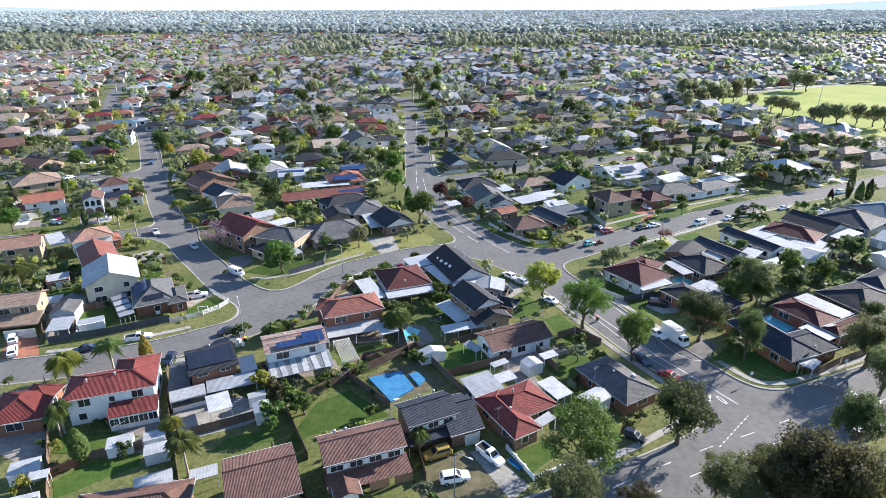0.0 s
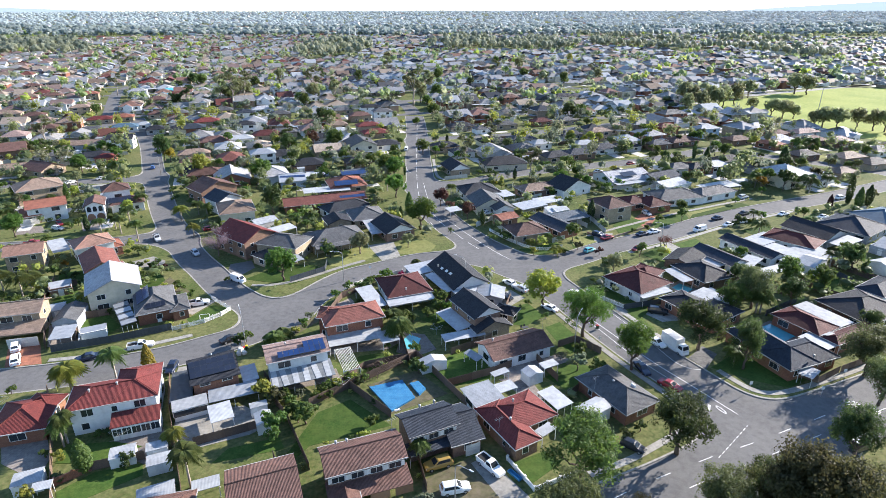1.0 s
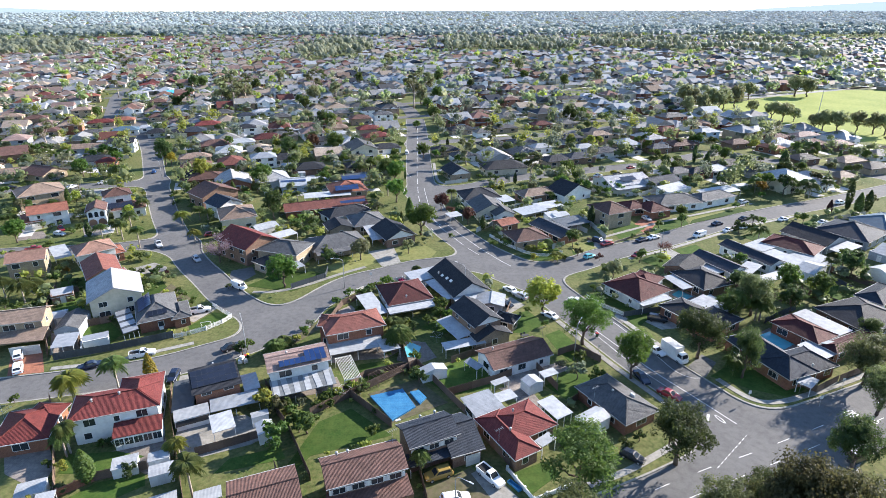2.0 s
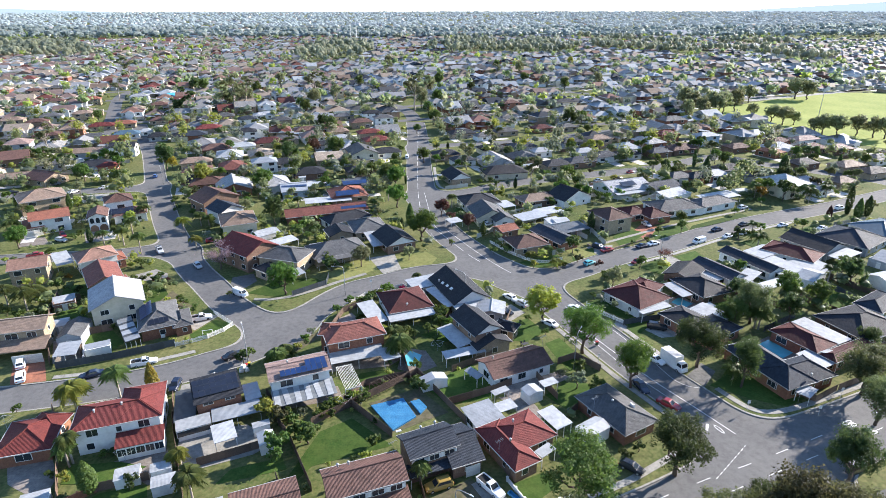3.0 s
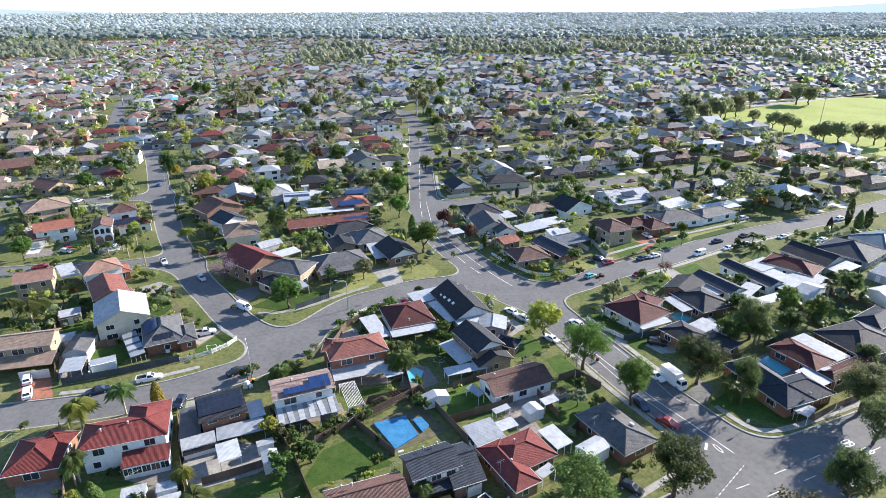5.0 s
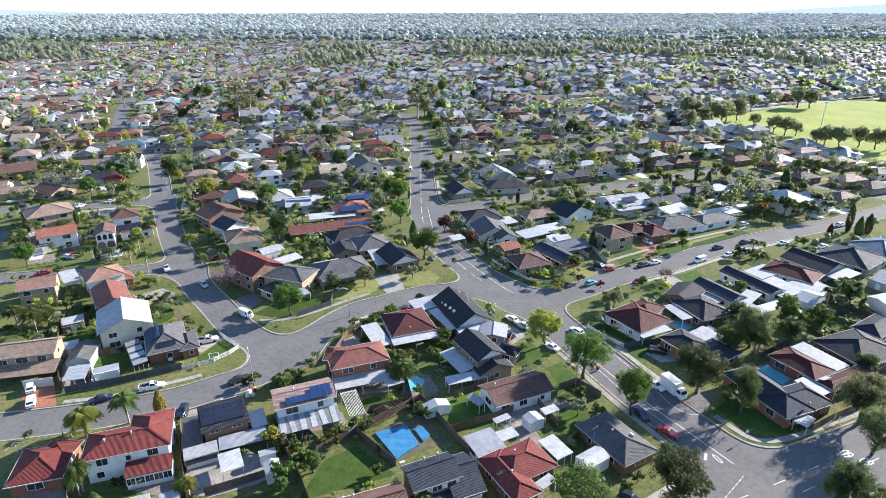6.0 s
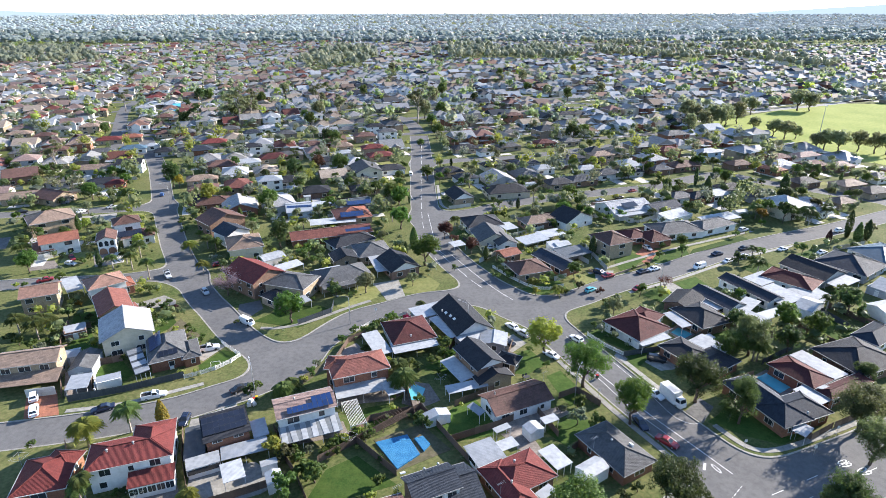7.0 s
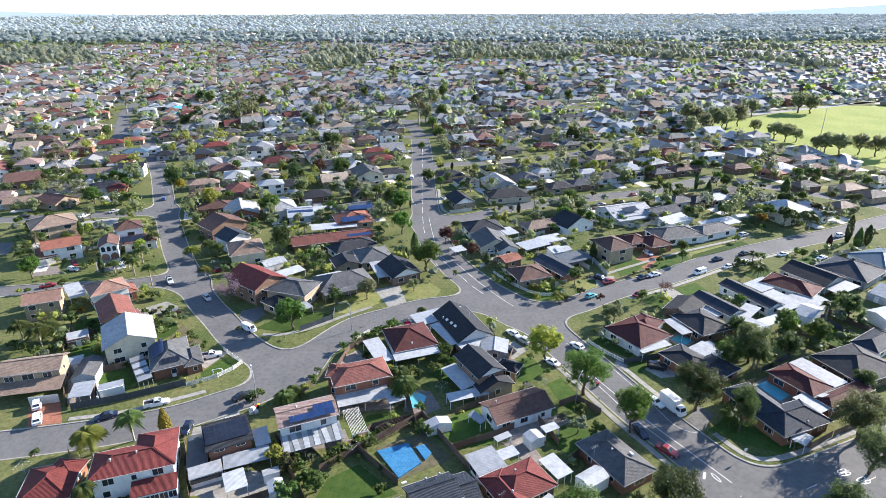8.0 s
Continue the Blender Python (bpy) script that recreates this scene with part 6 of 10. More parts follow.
wing(h, 14.6, 122.3, -28.4, 5.5, 4.4, 2.8, "tan", "dark", "hip", "", 20)
wing(h, 11.8, 131.6, -7.8, 6.7, 6.7, 2.7, "grey", "gmetal", "gable", "d", 12)
patio(h, 2.2, 118.1, 29.2, 3.9, 9.9, 2.7, "wmetal", 5, "x", 4)
pergola("striped translucent pergola in a yard", 4.2, 111.7, 19.0, 9.5, 2.9, 2.4, "wmetal", "flat", 8, 5, "y", "carport")
h = house("long house with a brown tiled gable roof and white walls", 14.7, 107.1, 24.6, 14.4, 8.1, 2.8, "white", "brown", "gable", "w", 22)
roof_vent(h, 10.0, 106.0, 4.5)
aerial(h, 21.1, 110.7, 4.6)
patio(h, 11.8, 103.3, 23.9, 5.7, 1.9, 2.5, "wmetal", 8, "y", 4)
patio(h, 5.9, 103.6, -50.9, 4.1, 1.8, 2.4, "gmetal", 10, "y", 4)
h = house("large cream house with a pale weathered gable roof", -82.7, 133.6, 29.5, 12.2, 13.7, 5.4, "cream", "pale", "gable", "d", 24, wins='fr')
skylight(h, -81.8, 131.4, 6.5, 105, 24)
h = house("brick house with a dark hip roof and solar panels", -69.8, 127.4, 28.0, 9.2, 13.6, 3.0, "red", "grey", "hip", "d", 28)
wing(h, -63.9, 126.6, 28.0, 4.4, 9.0, 2.7, "red", "grey", "hip", "d", 20)
solar(h, -72.6, 127.5, 4.3, -62, 28, 7, 2, 1.0, 1.65, True)
solar(h, -67.4, 122.9, 4.0, 28, 28, 4, 1, 1.0, 1.5, False)
air_conditioner(h, -66.2, 121.1, 0.6, 28)
patio(h, -74.4, 121.7, 35.0, 3.3, 12.6, 2.6, "kmetal", 4, "x", 8)
for k in range(4):
    patio(h, -77.2 + 1.9 * k, 125.6 - 2.65 * k, 35.0, 3.2, 2.2, 2.64, "gmetal", 4, "x", 0)
shed("grey gable-roofed shed in a back yard", -86.9, 121.5, 13.0, 5.3, 8.5, 2.7, "grey", "gable", "grey", "d", "garden_shed", 22)
pergola("grey corrugated pergola roof beside a shed", -83.8, 113.4, 16.0, 4.6, 5.6, 2.4, "gmetal", "flat", 6, 3, "y", "carport")
shed("small grey metal garden shed", -92.4, 125.5, 27.3, 3.5, 4.3, 2.2, "gmetal", "gable", "grey", "w", "garden_shed", 15)
shed("low white-walled shed with a corrugated roof in a yard", -78.2, 115.2, 27.0, 5.2, 2.8, 2.1, "gmetal", "shed", "white", "y", "garden_shed", 4)
shed("pale flat-roofed shed behind a house", -98.5, 136.9, 29.6, 5.1, 3.7, 2.4, "wmetal", "shed", "brown", "", "garden_shed", 15)
h = house("two-storey brick house with a tan tiled roof over two garages", -97.9, 118.7, 15.1, 13.8, 7.5, 5.4, "tan", "tan", "gable", "w", 22)
patio(h, -95.9, 113.9, 13.1, 13.7, 4.4, 3.0, "tan", 14, "y", 0)
garage_door(h, -92.9, 110.8, 16, 3.0)
garage_door(h, -90.0, 111.5, 14, 3.0)
h = house("two-storey tan brick house with a terracotta roof", -117.6, 153.7, 25.0, 9.7, 9.1, 5.4, "tan", "clay", "gable", "w", 20)
h = house("house with an orange tiled hip roof", -103.3, 161.4, 40.4, 10.6, 9.4, 4.8, "white", "clay", "hip", "", 22)
wing(h, -99.3, 164.2, 38.2, 5.3, 7.6, 2.8, "red", "orange", "hip", "", 22)
pergola("white metal carport beside a house", -115.0, 163.6, 40.5, 4.5, 10.6, 2.6, "wmetal", "flat", 4, 3, "y", "carport")
h = house("house with a red tiled gable roof", -93.7, 147.7, 35.3, 8.8, 14.3, 4.6, "tan", "rust", "gable", "d", 24)
wing(h, -89.2, 147.1, 42.6, 5.0, 6.7, 2.8, "tan", "rust", "hip", "", 22)
fence(((-84.1, 108.8), (-73.2, 112.7), (-62.2, 118.2)), 1.8, "dark")
fence(((-62.0, 117.7), (-58.8, 119.4), (-55.9, 121.4), (-53.2, 124.5), (-51.3, 128.0), (-51.1, 131.4), (-52.5, 133.2), (-57.5, 135.0)), 1.2, "picket")
fence(((-79.8, 112.0), (-83.0, 117.8)), 1.2, "white")
fence(((-86.0, 109.8), (-100.8, 133.9), (-104.3, 143.4)), 1.8, "timber")
fence(((-86.5, 122.8), (-80.4, 125.4)), 1.8, "timber")
fence(((-81.0, 113.1), (-88.0, 125.4)), 1.8, "timber")
fence(((-102.8, 138.5), (-97.2, 141.7)), 1.8, "timber")
patch(LAWN, "bright clipped lawn behind a white fence", (-58.9, 119.7), (-60.9, 123.2), (-57.3, 130.3), (-52.3, 130.3), (-51.7, 127.5), (-54.9, 123.5), name="lawn")
patch(CONCRETE, "concrete driveway beside a house", (-64.4, 126.7), (-60.7, 133.8), (-56.2, 133.2), (-60.4, 125.3), name="paving")
patch(REDPAVE, "red paved driveway", (-90.0, 101.7), (-95.1, 111.4), (-89.3, 113.2), (-83.5, 104.2), name="paving")
patch(CONCRETE, "pale concrete driveway beside a house", (-53.6, 98.6), (-54.6, 103.0), (-49.6, 104.6), (-48.9, 100.4), name="paving")
patch(ASPHALT, "dark drive beside a house", (-62.5, 149.4), (-61.1, 154.9), (-55.8, 157.6), (-53.4, 152.6), (-56.6, 145.9), name="paving")
goal(-56.4, 122.7, 15)
slatted_pergola(-19.8, 102.5, 22, 3.5, 8.5, 2.3, 12, "white-framed open pergola beside a house", True)
slatted_pergola(-12.0, 102.2, 40, 6.5, 3.6, 1.3, 9, "low timber garden frame with thin slats")
patch(WATER, "blue swimming pool under palms", (-9.3, 112.9), (-7.8, 115.7), (-5.2, 113.8), (-6.0, 109.6), (-8.5, 109.6), name="swimming_pool", z=0.09)
patch(PAVING, "paved terrace round a pool", (-10.3, 108.5), (-9.6, 117.1), (-4.3, 115.7), (-1.7, 109.6), (-5.9, 106.8), name="paving")
patch(LAWN, "small back lawn", (-19.1, 101.5), (-18.1, 106.9), (-12.1, 108.5), (-9.2, 104.4), (-14.8, 99.6), name="lawn")
patch(LAWN, "shaded back lawn", (0.2, 119.5), (-5.8, 122.5), (0.3, 127.9), (3.2, 122.5), name="lawn")
patch(LAWN, "front lawn beside a footpath", (15.5, 119.9), (15.7, 127.8), (21.0, 130.6), (24.1, 123.7), (18.8, 119.4), name="lawn")
patch(LAWN, "lawn along a street", (24.9, 112.8), (23.3, 118.7), (27.1, 121.2), (31.0, 111.7), (26.9, 107.4), name="lawn")
sack_no = 0
for dx, dy, dz in ((0, 0, 0), (0.95, 0.3, 0), (0.4, 0.2, 0.85)):
    e = thing("bulk_bag", "white woven bulk bag standing on a grass verge", "bag", -43.6 + dx, 107.6 + dy, 20 + 25 * sack_no, dz + 0.02, group="bulk bags on the verge")
    part("sack", MB().hull([(-0.4, -0.4, 0), (0.4, -0.4, 0), (0.4, 0.4, 0), (-0.4, 0.4, 0)], [(-0.47, -0.47, 0.4), (0.47, -0.47, 0.4), (0.47, 0.47, 0.4), (-0.47, 0.47, 0.4)]).hull([(-0.47, -0.47, 0.4), (0.47, -0.47, 0.4), (0.47, 0.47, 0.4), (-0.47, 0.47, 0.4)], [(-0.36, -0.36, 0.82), (0.36, -0.36, 0.82), (0.36, 0.36, 0.82), (-0.36, 0.36, 0.82)]), TRIM, e, uv=False)
    sack_no += 1
wheelie_bin(-42.6, 109.7, 0, 'yellow')
wheelie_bin(-43.0, 109.1, 0, 'red')
garden_table(13.8, 104.4, 20)
patch(CONCRETE, "concrete drive beside a garden", (-92.4, 155.0), (-85.9, 160.9), (-80.9, 157.7), (-80.0, 155.0), (-88.3, 151.7), name="paving")
patch(LAWN, "bright clipped lawn with shrubs", (-83.7, 141.6), (-84.9, 147.4), (-79.9, 150.9), (-74.2, 143.2), (-77.4, 138.4), name="lawn")
patch(DIRT, "dry bare verge along a garden", (-71.6, 133.8), (-75.8, 140.0), (-74.9, 146.6), (-65.8, 137.4), (-67.0, 135.0), name="bare_ground")
patch(LAWN, "dark back lawn", (-102.0, 140.1), (-106.7, 149.6), (-100.8, 151.0), (-94.9, 141.7), name="lawn")
patch(LAWN, "dark back lawn behind a house", (-95.9, 128.2), (-100.4, 136.9), (-95.4, 138.5), (-88.2, 129.5), (-85.1, 122.8), name="lawn")
patch(LAWN, "small dark lawn in a walled yard", (-83.3, 118.3), (-85.1, 122.8), (-80.1, 124.9), (-74.8, 119.7), (-75.8, 116.6), name="lawn")
patch(PAVING, "paved yard beside a shed", (-86.3, 110.9), (-91.7, 120.3), (-85.8, 121.5), (-81.0, 113.1), name="paving")
patch(CONCRETE, "pale concrete crossing at the kerb", (-52.6, 104.6), (-51.8, 106.4), (-47.2, 109.4), (-46.0, 107.2), name="paving")
patch(DIRT, "worn dry verge beside the street", (-40.4, 112.2), (-36.8, 116.9), (-30.5, 124.6), (-29.0, 122.6), (-36.0, 111.8), name="bare_ground")
patch(PAVING, "tiled terrace under a white patio", (-24.8, 107.5), (-25.2, 113.0), (-11.7, 118.8), (-9.3, 112.9), (-12.2, 109.6), name="paving")
patch(PAVING, "terrace behind a white house", (-33.0, 94.3), (-34.1, 97.8), (-22.2, 102.5), (-20.4, 98.4), name="paving")
patch(PAVING, "walled garden bed with pale gravel", (-28.5, 122.6), (-28.0, 129.3), (-23.7, 133.7), (-20.0, 127.9), (-24.3, 123.9), name="paving")
patch(CONCRETE, "concrete drive to a house", (11.9, 133.5), (17.5, 138.1), (20.6, 133.5), (16.5, 129.2), name="paving")
patch(PAVING, "paved court between houses", (7.0, 122.5), (13.2, 132.1), (17.8, 127.8), (15.7, 121.2), name="paving")
fence(((-28.5, 120.6), (-25.8, 133.7), (-21.9, 137.3)), 1.7, "timber")
fence(((-22.1, 138.2), (-17.9, 127.9)), 1.7, "timber")
fence(((-11.3, 122.6), (-6.9, 102.4)), 1.7, "timber")
fence(((0.3, 129.2), (1.8, 133.6), (-1.2, 139.7)), 1.7, "timber")
fence(((-20.2, 96.9), (-16.3, 102.5), (-8.3, 105.4)), 1.7, "timber")
fence(((-36.1, 99.7), (-31.7, 93.5)), 1.7, "timber")
fence(((10.3, 112.9), (1.4, 107.4)), 1.7, "timber")
fence(((17.0, 133.5), (10.3, 112.9)), 1.7, "timber")
tree(-27.3, 133.7, "bush", "green", 1.2)
tree(-20.9, 129.3, "bush", "green", 1.0)
tree(-22.3, 123.9, "bush", "dark", 0.9)
tree(-31.6, 122.6, "bush", "grey", 1.0)
tree(-32.1, 118.9, "bush", "green", 1.2)
tree(-33.6, 116.5, "bush", "lime", 0.9)
tree(-9.2, 122.6, "bush", "green", 1.4)
tree(-7.1, 121.3, "bush", "dark", 1.2)
tree(-3.8, 123.8, "bush", "green", 1.3)
tree(-2.4, 120.0, "bush", "green", 0.9)
tree(-12.2, 109.6, "bush", "green", 0.8)
tree(-15.8, 97.8, "bush", "green", 1.0)
tree(-21.1, 96.0, "bush", "lime", 1.1)
tree(-22.1, 95.2, "bush", "green", 1.2)
tree(-23.5, 93.8, "bush", "green", 1.0)
tree(-18.6, 97.8, "bush", "bright", 1.0)
tree(-16.7, 96.0, "bush", "dark", 1.0)
tree(-28.9, 91.0, "bush", "green", 1.1)
tree(-27.1, 92.6, "bush", "grey", 1.0)
tree(-68.4, 138.4, "bush", "green", 1.1)
tree(-70.5, 140.6, "bush", "green", 0.9)
tree(-72.9, 138.4, "bush", "lime", 1.0)
tree(-64.4, 133.8, "bush", "green", 0.9)
tree(-103.2, 146.7, "bush", "green", 1.3)
tree(-99.8, 145.0, "bush", "dark", 1.1)
tree(-98.8, 129.6, "bush", "green", 1.0)
tree(-103.1, 129.6, "bush", "grey", 1.3)
tree(-106.9, 131.0, "bush", "green", 1.5)
tree(-110.7, 132.5, "bush", "green", 1.4)
tree(-113.9, 134.0, "bush", "dark", 1.4)
tree(-102.8, 132.5, "bush", "green", 1.2)
tree(-90.6, 122.8, "bush", "dark", 0.6)
tree(-88.5, 152.0, "bush", "green", 1.2)
tree(-88.2, 146.7, "bush", "dark", 0.9)
tree(-85.0, 155.0, "bush", "lime", 0.8)
tree(-78.7, 152.0, "bush", "plum", 0.8)
tree(-82.0, 152.0, "bush", "plum", 0.9)

# houses west of the side street
h = house("white two-storey house with arched windows and a brown roof", -121.9, 197.5, 25.0, 6.6, 10.0, 5.2, "white", "brown", "gable", "d", 24, wins="r")
for x in (-1.75, 0.0, 1.75):
    arched(h, x, -4.5, 2.95, 1.2, 1.9, GLASS)
for x in (-1.45, 1.45):
    arched(h, x, -4.5, 0.02, 2.5, 2.3, DOORM, "garage_door")
wing(h, -114.6, 204.9, 27.0, 11.4, 8.6, 3.3, "white", "brown", "hip", "w", 22)
solar(h, -116.2, 202.2, 4.35, 27, 22, 8, 2, 1.0, 1.5, False)
wing(h, -121.6, 211.2, 32.0, 9.6, 9.0, 6.2, "white", "brown", "hip", "w", 24)
patch(PAVING, "dark brick drive before arched garage doors", (-124.6, 191.6), (-118.6, 193.8), (-112.4, 184.4), (-118.6, 182.0), name="paving")
patch(PAVING, "dark brick drive before two garages", (-142.4, 185.6), (-135.6, 187.4), (-130.0, 181.2), (-138.6, 178.6), name="paving")
patch(DRY, "bright yellow-green lawn at a street corner", (-135.0, 236.6), (-129.0, 238.0), (-122.6, 228.6), (-128.6, 227.2), name="lawn")
patch(CONCRETE, "pale concrete yard with parked cars", (-158.0, 232.0), (-140.0, 238.0), (-136.0, 228.0), (-154.0, 222.0), name="paving")
patch(DARKCON, "dark concrete yard behind a house", (-178.0, 206.0), (-166.0, 210.0), (-160.0, 198.0), (-172.0, 194.0), name="paving")
h = house("house with an orange tiled roof and white balcony", -138.1, 196.0, 33.2, 12.4, 10.5, 5.2, "white", "orange", "gable", "w", 18)
wing(h, -142.4, 193.2, 34.9, 6.5, 10.7, 2.8, "tan", "orange", "hip", "", 22)
garage_door(h, -140.8, 187.5, 37, 3.0)
garage_door(h, -138.5, 189.1, 42, 2.6)
h = house("two-storey house with a tan hip roof", -155.0, 218.2, 40.2, 16.0, 14.1, 5.4, "tan", "tan", "hip", "", 20)
h = house("house with a brown gable roof", -176.1, 254.2, 69.6, 12.6, 13.7, 3.0, "tan", "brown", "gable", "", 22)
h = house("low house with a long tan roof", -191.5, 254.1, 25.3, 14.5, 10.2, 2.9, "tan", "tan", "gable", "w", 18)
h = house("long brown-roofed brick house", -213.1, 287.4, 30.3, 15.3, 16.0, 4.0, "brown", "brown", "gable", "w", 20)

# houses between the side street and the cross street
h = house("two-storey brown-roofed house of brick", -88.6, 218.8, 46.9, 15.2, 12.1, 4.6, "brown", "brown", "gable", "d", 22)
h = house("house with a blue-grey roof and white walls", -79.7, 204.9, 48.2, 10.1, 10.5, 4.6, "white", "blue", "gable", "d", 24)
h = house("house with a terracotta-brown hip roof", -71.4, 193.4, 23.8, 11.9, 13.9, 4.6, "cream", "tan", "hip", "", 20)
h = house("brown brick two-storey house with a steep red roof", -59.6, 166.8, 52.0, 12.2, 15.4, 5.3, "brown", "red", "gable", "d", 26)
h = house("grey-roofed brick house behind a round tree", -47.0, 162.3, -18.0, 13.8, 10.2, 4.6, "tan", "grey", "hip", "w", 20)
wing(h, -50.2, 155.8, -36.6, 7.7, 6.4, 2.8, "tan", "dark", "hip", "", 20)
patio(h, -42.3, 153.1, 42.3, 4.5, 4.2, 2.6, "gmetal", 4, "y", 4)
h = house("low house with a dark grey hip roof and white veranda posts", -33.4, 170.4, 26.0, 17.2, 11.6, 2.9, "tan", "grey", "hip", "w", 24)
wing(h, -35.1, 185.0, 24.2, 8.5, 8.2, 2.9, "tan", "dark", "gable", "d", 20)
patio(h, -30.4, 164.1, 26.0, 16.0, 2.6, 2.75, "grey", 6, "y", 14)
h = house("house with a dark gable roof and white gable end", -16.2, 179.2, 28.0, 10.6, 13.2, 2.9, "brown", "dark", "gable", "d", 26, gwall='white')
wing(h, -26.2, 191.0, 20.9, 11.8, 12.6, 2.9, "tan", "grey", "hip", "", 22)
patio(h, -22.8, 179.0, 21.8, 3.8, 11.6, 2.6, "wmetal", 4, "y", 4)
h = house("long brick house with a terracotta roof", -43.6, 208.2, 19.5, 30.2, 10.0, 2.7, "red", "rust", "gable", "w", 18)
solar(h, -33.2, 207.3, 4.0, 18, 18, 9, 1, 1.0, 1.6, True)
h = house("low house with a grey hip roof", -34.9, 200.0, 36.3, 16.7, 9.1, 2.8, "white", "dark", "hip", "", 22)
h = house("orange-roofed house with solar panels", -39.0, 229.8, 20.1, 14.8, 14.4, 2.8, "tan", "orange", "hip", "", 20)
solar(h, -37.9, 224.2, 4.2, 18, 20, 9, 2, 1.0, 1.6, True)
h = house("pale blue house with solar panels on a metal roof", -62.3, 237.0, 16.8, 10.8, 13.6, 3.0, "blue", "gmetal", "gable", "w", 12)
solar(h, -61.5, 234.7, 3.9, 12, 12, 9, 1, 1.1, 1.7, True)
h = house("dark metal-roofed house with solar panels", -39.8, 243.5, 25.2, 15.3, 12.5, 2.9, "grey", "kmetal", "gable", "w", 14)
solar(h, -37.1, 239.6, 4.1, 18, 14, 10, 2, 1.0, 1.6, True)
pergola("long pale metal cover behind a house", -45.1, 221.0, 15.6, 17.9, 6.2, 2.6, "wmetal", "flat", 8, 3, "y", "carport")
pergola("long white carport roof on posts", -57.8, 241.3, 13.2, 21.0, 6.4, 2.6, "wmetal", "flat", 8, 3, "y", "carport")
shed("white shed behind a house", -59.9, 185.8, 40.4, 8.0, 6.3, 2.4, "wmetal", "gable", "white", "w", "garden_shed", 15)
pergola("pale metal cover on posts", -51.9, 178.0, 42.6, 8.4, 4.9, 2.5, "wmetal", "flat", 4, 3, "y", "carport")
pergola("white metal cover beside a dark roof", -38.3, 174.4, 26.6, 8.3, 3.6, 2.5, "wmetal", "flat", 4, 3, "y", "carport")
patch(DRY, "sunlit dry lawn in front of a house", (-32.2, 153.7), (-35.6, 161.5), (-23.4, 169.9), (-18.8, 163.9), (-20.6, 159.8), (-28.8, 152.9), name="lawn")
patch(DRY, "sunlit dry lawn on a street corner", (-14.4, 162.2), (-15.4, 169.9), (-6.7, 175.3), (-2.1, 168.9), (-3.8, 163.8), (-8.8, 159.7), name="lawn")
patch(CONCRETE, "pale concrete driveway to a garage", (-23.3, 169.0), (-15.6, 172.1), (-12.7, 160.6), (-17.4, 156.6), name="paving")
patch(LAWN, "shaded lawn under a round tree", (-53.9, 144.9), (-46.9, 153.7), (-37.2, 154.4), (-31.5, 150.0), (-40.7, 141.5), name="lawn")
fence(((-41.1, 143.1), (-33.1, 150.0), (-33.3, 155.5)), 1.6, "dark")
fence(((-58.7, 200.7), (-68.3, 238.6)), 1.7, "timber")
fence(((-45.8, 197.8), (-30.4, 203.6)), 1.7, "timber")
fence(((-25.9, 139.4), (-22.3, 144.1), (-18.9, 147.0), (-15.7, 148.8), (-11.4, 148.6), (-9.0, 146.0)), 1.0, "picket")
fence(((-31.4, 251.0), (-24.3, 255.4)), 1.7, "cream")

# houses at the crossing
h = house("tan brick corner house with a grey-brown hip roof", 26.3, 175.8, 20.1, 11.9, 10.6, 2.9, "tan", "brown", "hip", "", 22)
wing(h, 21.1, 187.9, 30.0, 7.4, 6.3, 2.9, "brown", "orange", "gable", "w", 18)
h = house("house with a long dark gable roof", 36.4, 181.6, 31.5, 8.2, 15.8, 2.8, "red", "blue", "gable", "d", 20, gwall="white")
wing(h, 43.0, 189.9, 34.4, 9.6, 5.2, 2.6, "grey", "kmetal", "shed", "y", 3)
h = house("two-storey tan brick house with a brown hip roof", 58.2, 195.0, -66.0, 12.0, 10.8, 5.4, "tan", "brown", "hip", "", 22)
h = house("low red-roofed house beside the street", 76.0, 203.6, 20.5, 9.6, 10.6, 2.8, "red", "maroon", "hip", "", 22)
wing(h, 69.6, 205.6, 20.5, 9.0, 8.4, 2.8, "red", "maroon", "hip", "w", 22)
h = house("house with a dark hip roof and white veranda", 87.0, 212.3, 13.2, 19.3, 12.2, 2.9, "white", "grey", "hip", "", 20)
h = house("low grey-roofed house with white windows", 102.8, 216.8, 25.3, 18.7, 9.3, 2.9, "white", "grey", "hip", "", 20)
patio(h, 109.3, 224.2, 24.4, 17.5, 6.7, 2.8, "wmetal", 4, "y", 4)
h = house("pale-roofed house with roof panels", 75.2, 239.0, 20.4, 20.1, 15.0, 2.9, "white", "pale", "gable", "", 18)
solar(h, 76.2, 234.8, 4.6, 25, 18, 7, 2, 1.0, 1.6, False)
patio(h, 76.8, 231.0, 21.0, 16.7, 5.0, 2.6, "wmetal", 4, "y", 4)
h = house("house with a slate-blue roof", 90.9, 238.6, 27.6, 15.6, 9.8, 2.9, "white", "blue", "gable", "", 20)
h = house("house with a dark hip roof and white awning", 13.7, 219.6, 15.7, 14.8, 12.2, 2.9, "white", "dark", "hip", "", 22)
patio(h, 15.2, 211.7, 18.1, 12.5, 6.0, 2.5, "wmetal", 4, "y", 4)
h = house("house with a grey-green gable roof", 16.0, 205.1, 13.9, 12.1, 13.4, 2.9, "cream", "grey", "gable", "", 24)
wing(h, 20.7, 199.1, 16.8, 7.9, 8.5, 2.8, "white", "grey", "gable", "d", 24)
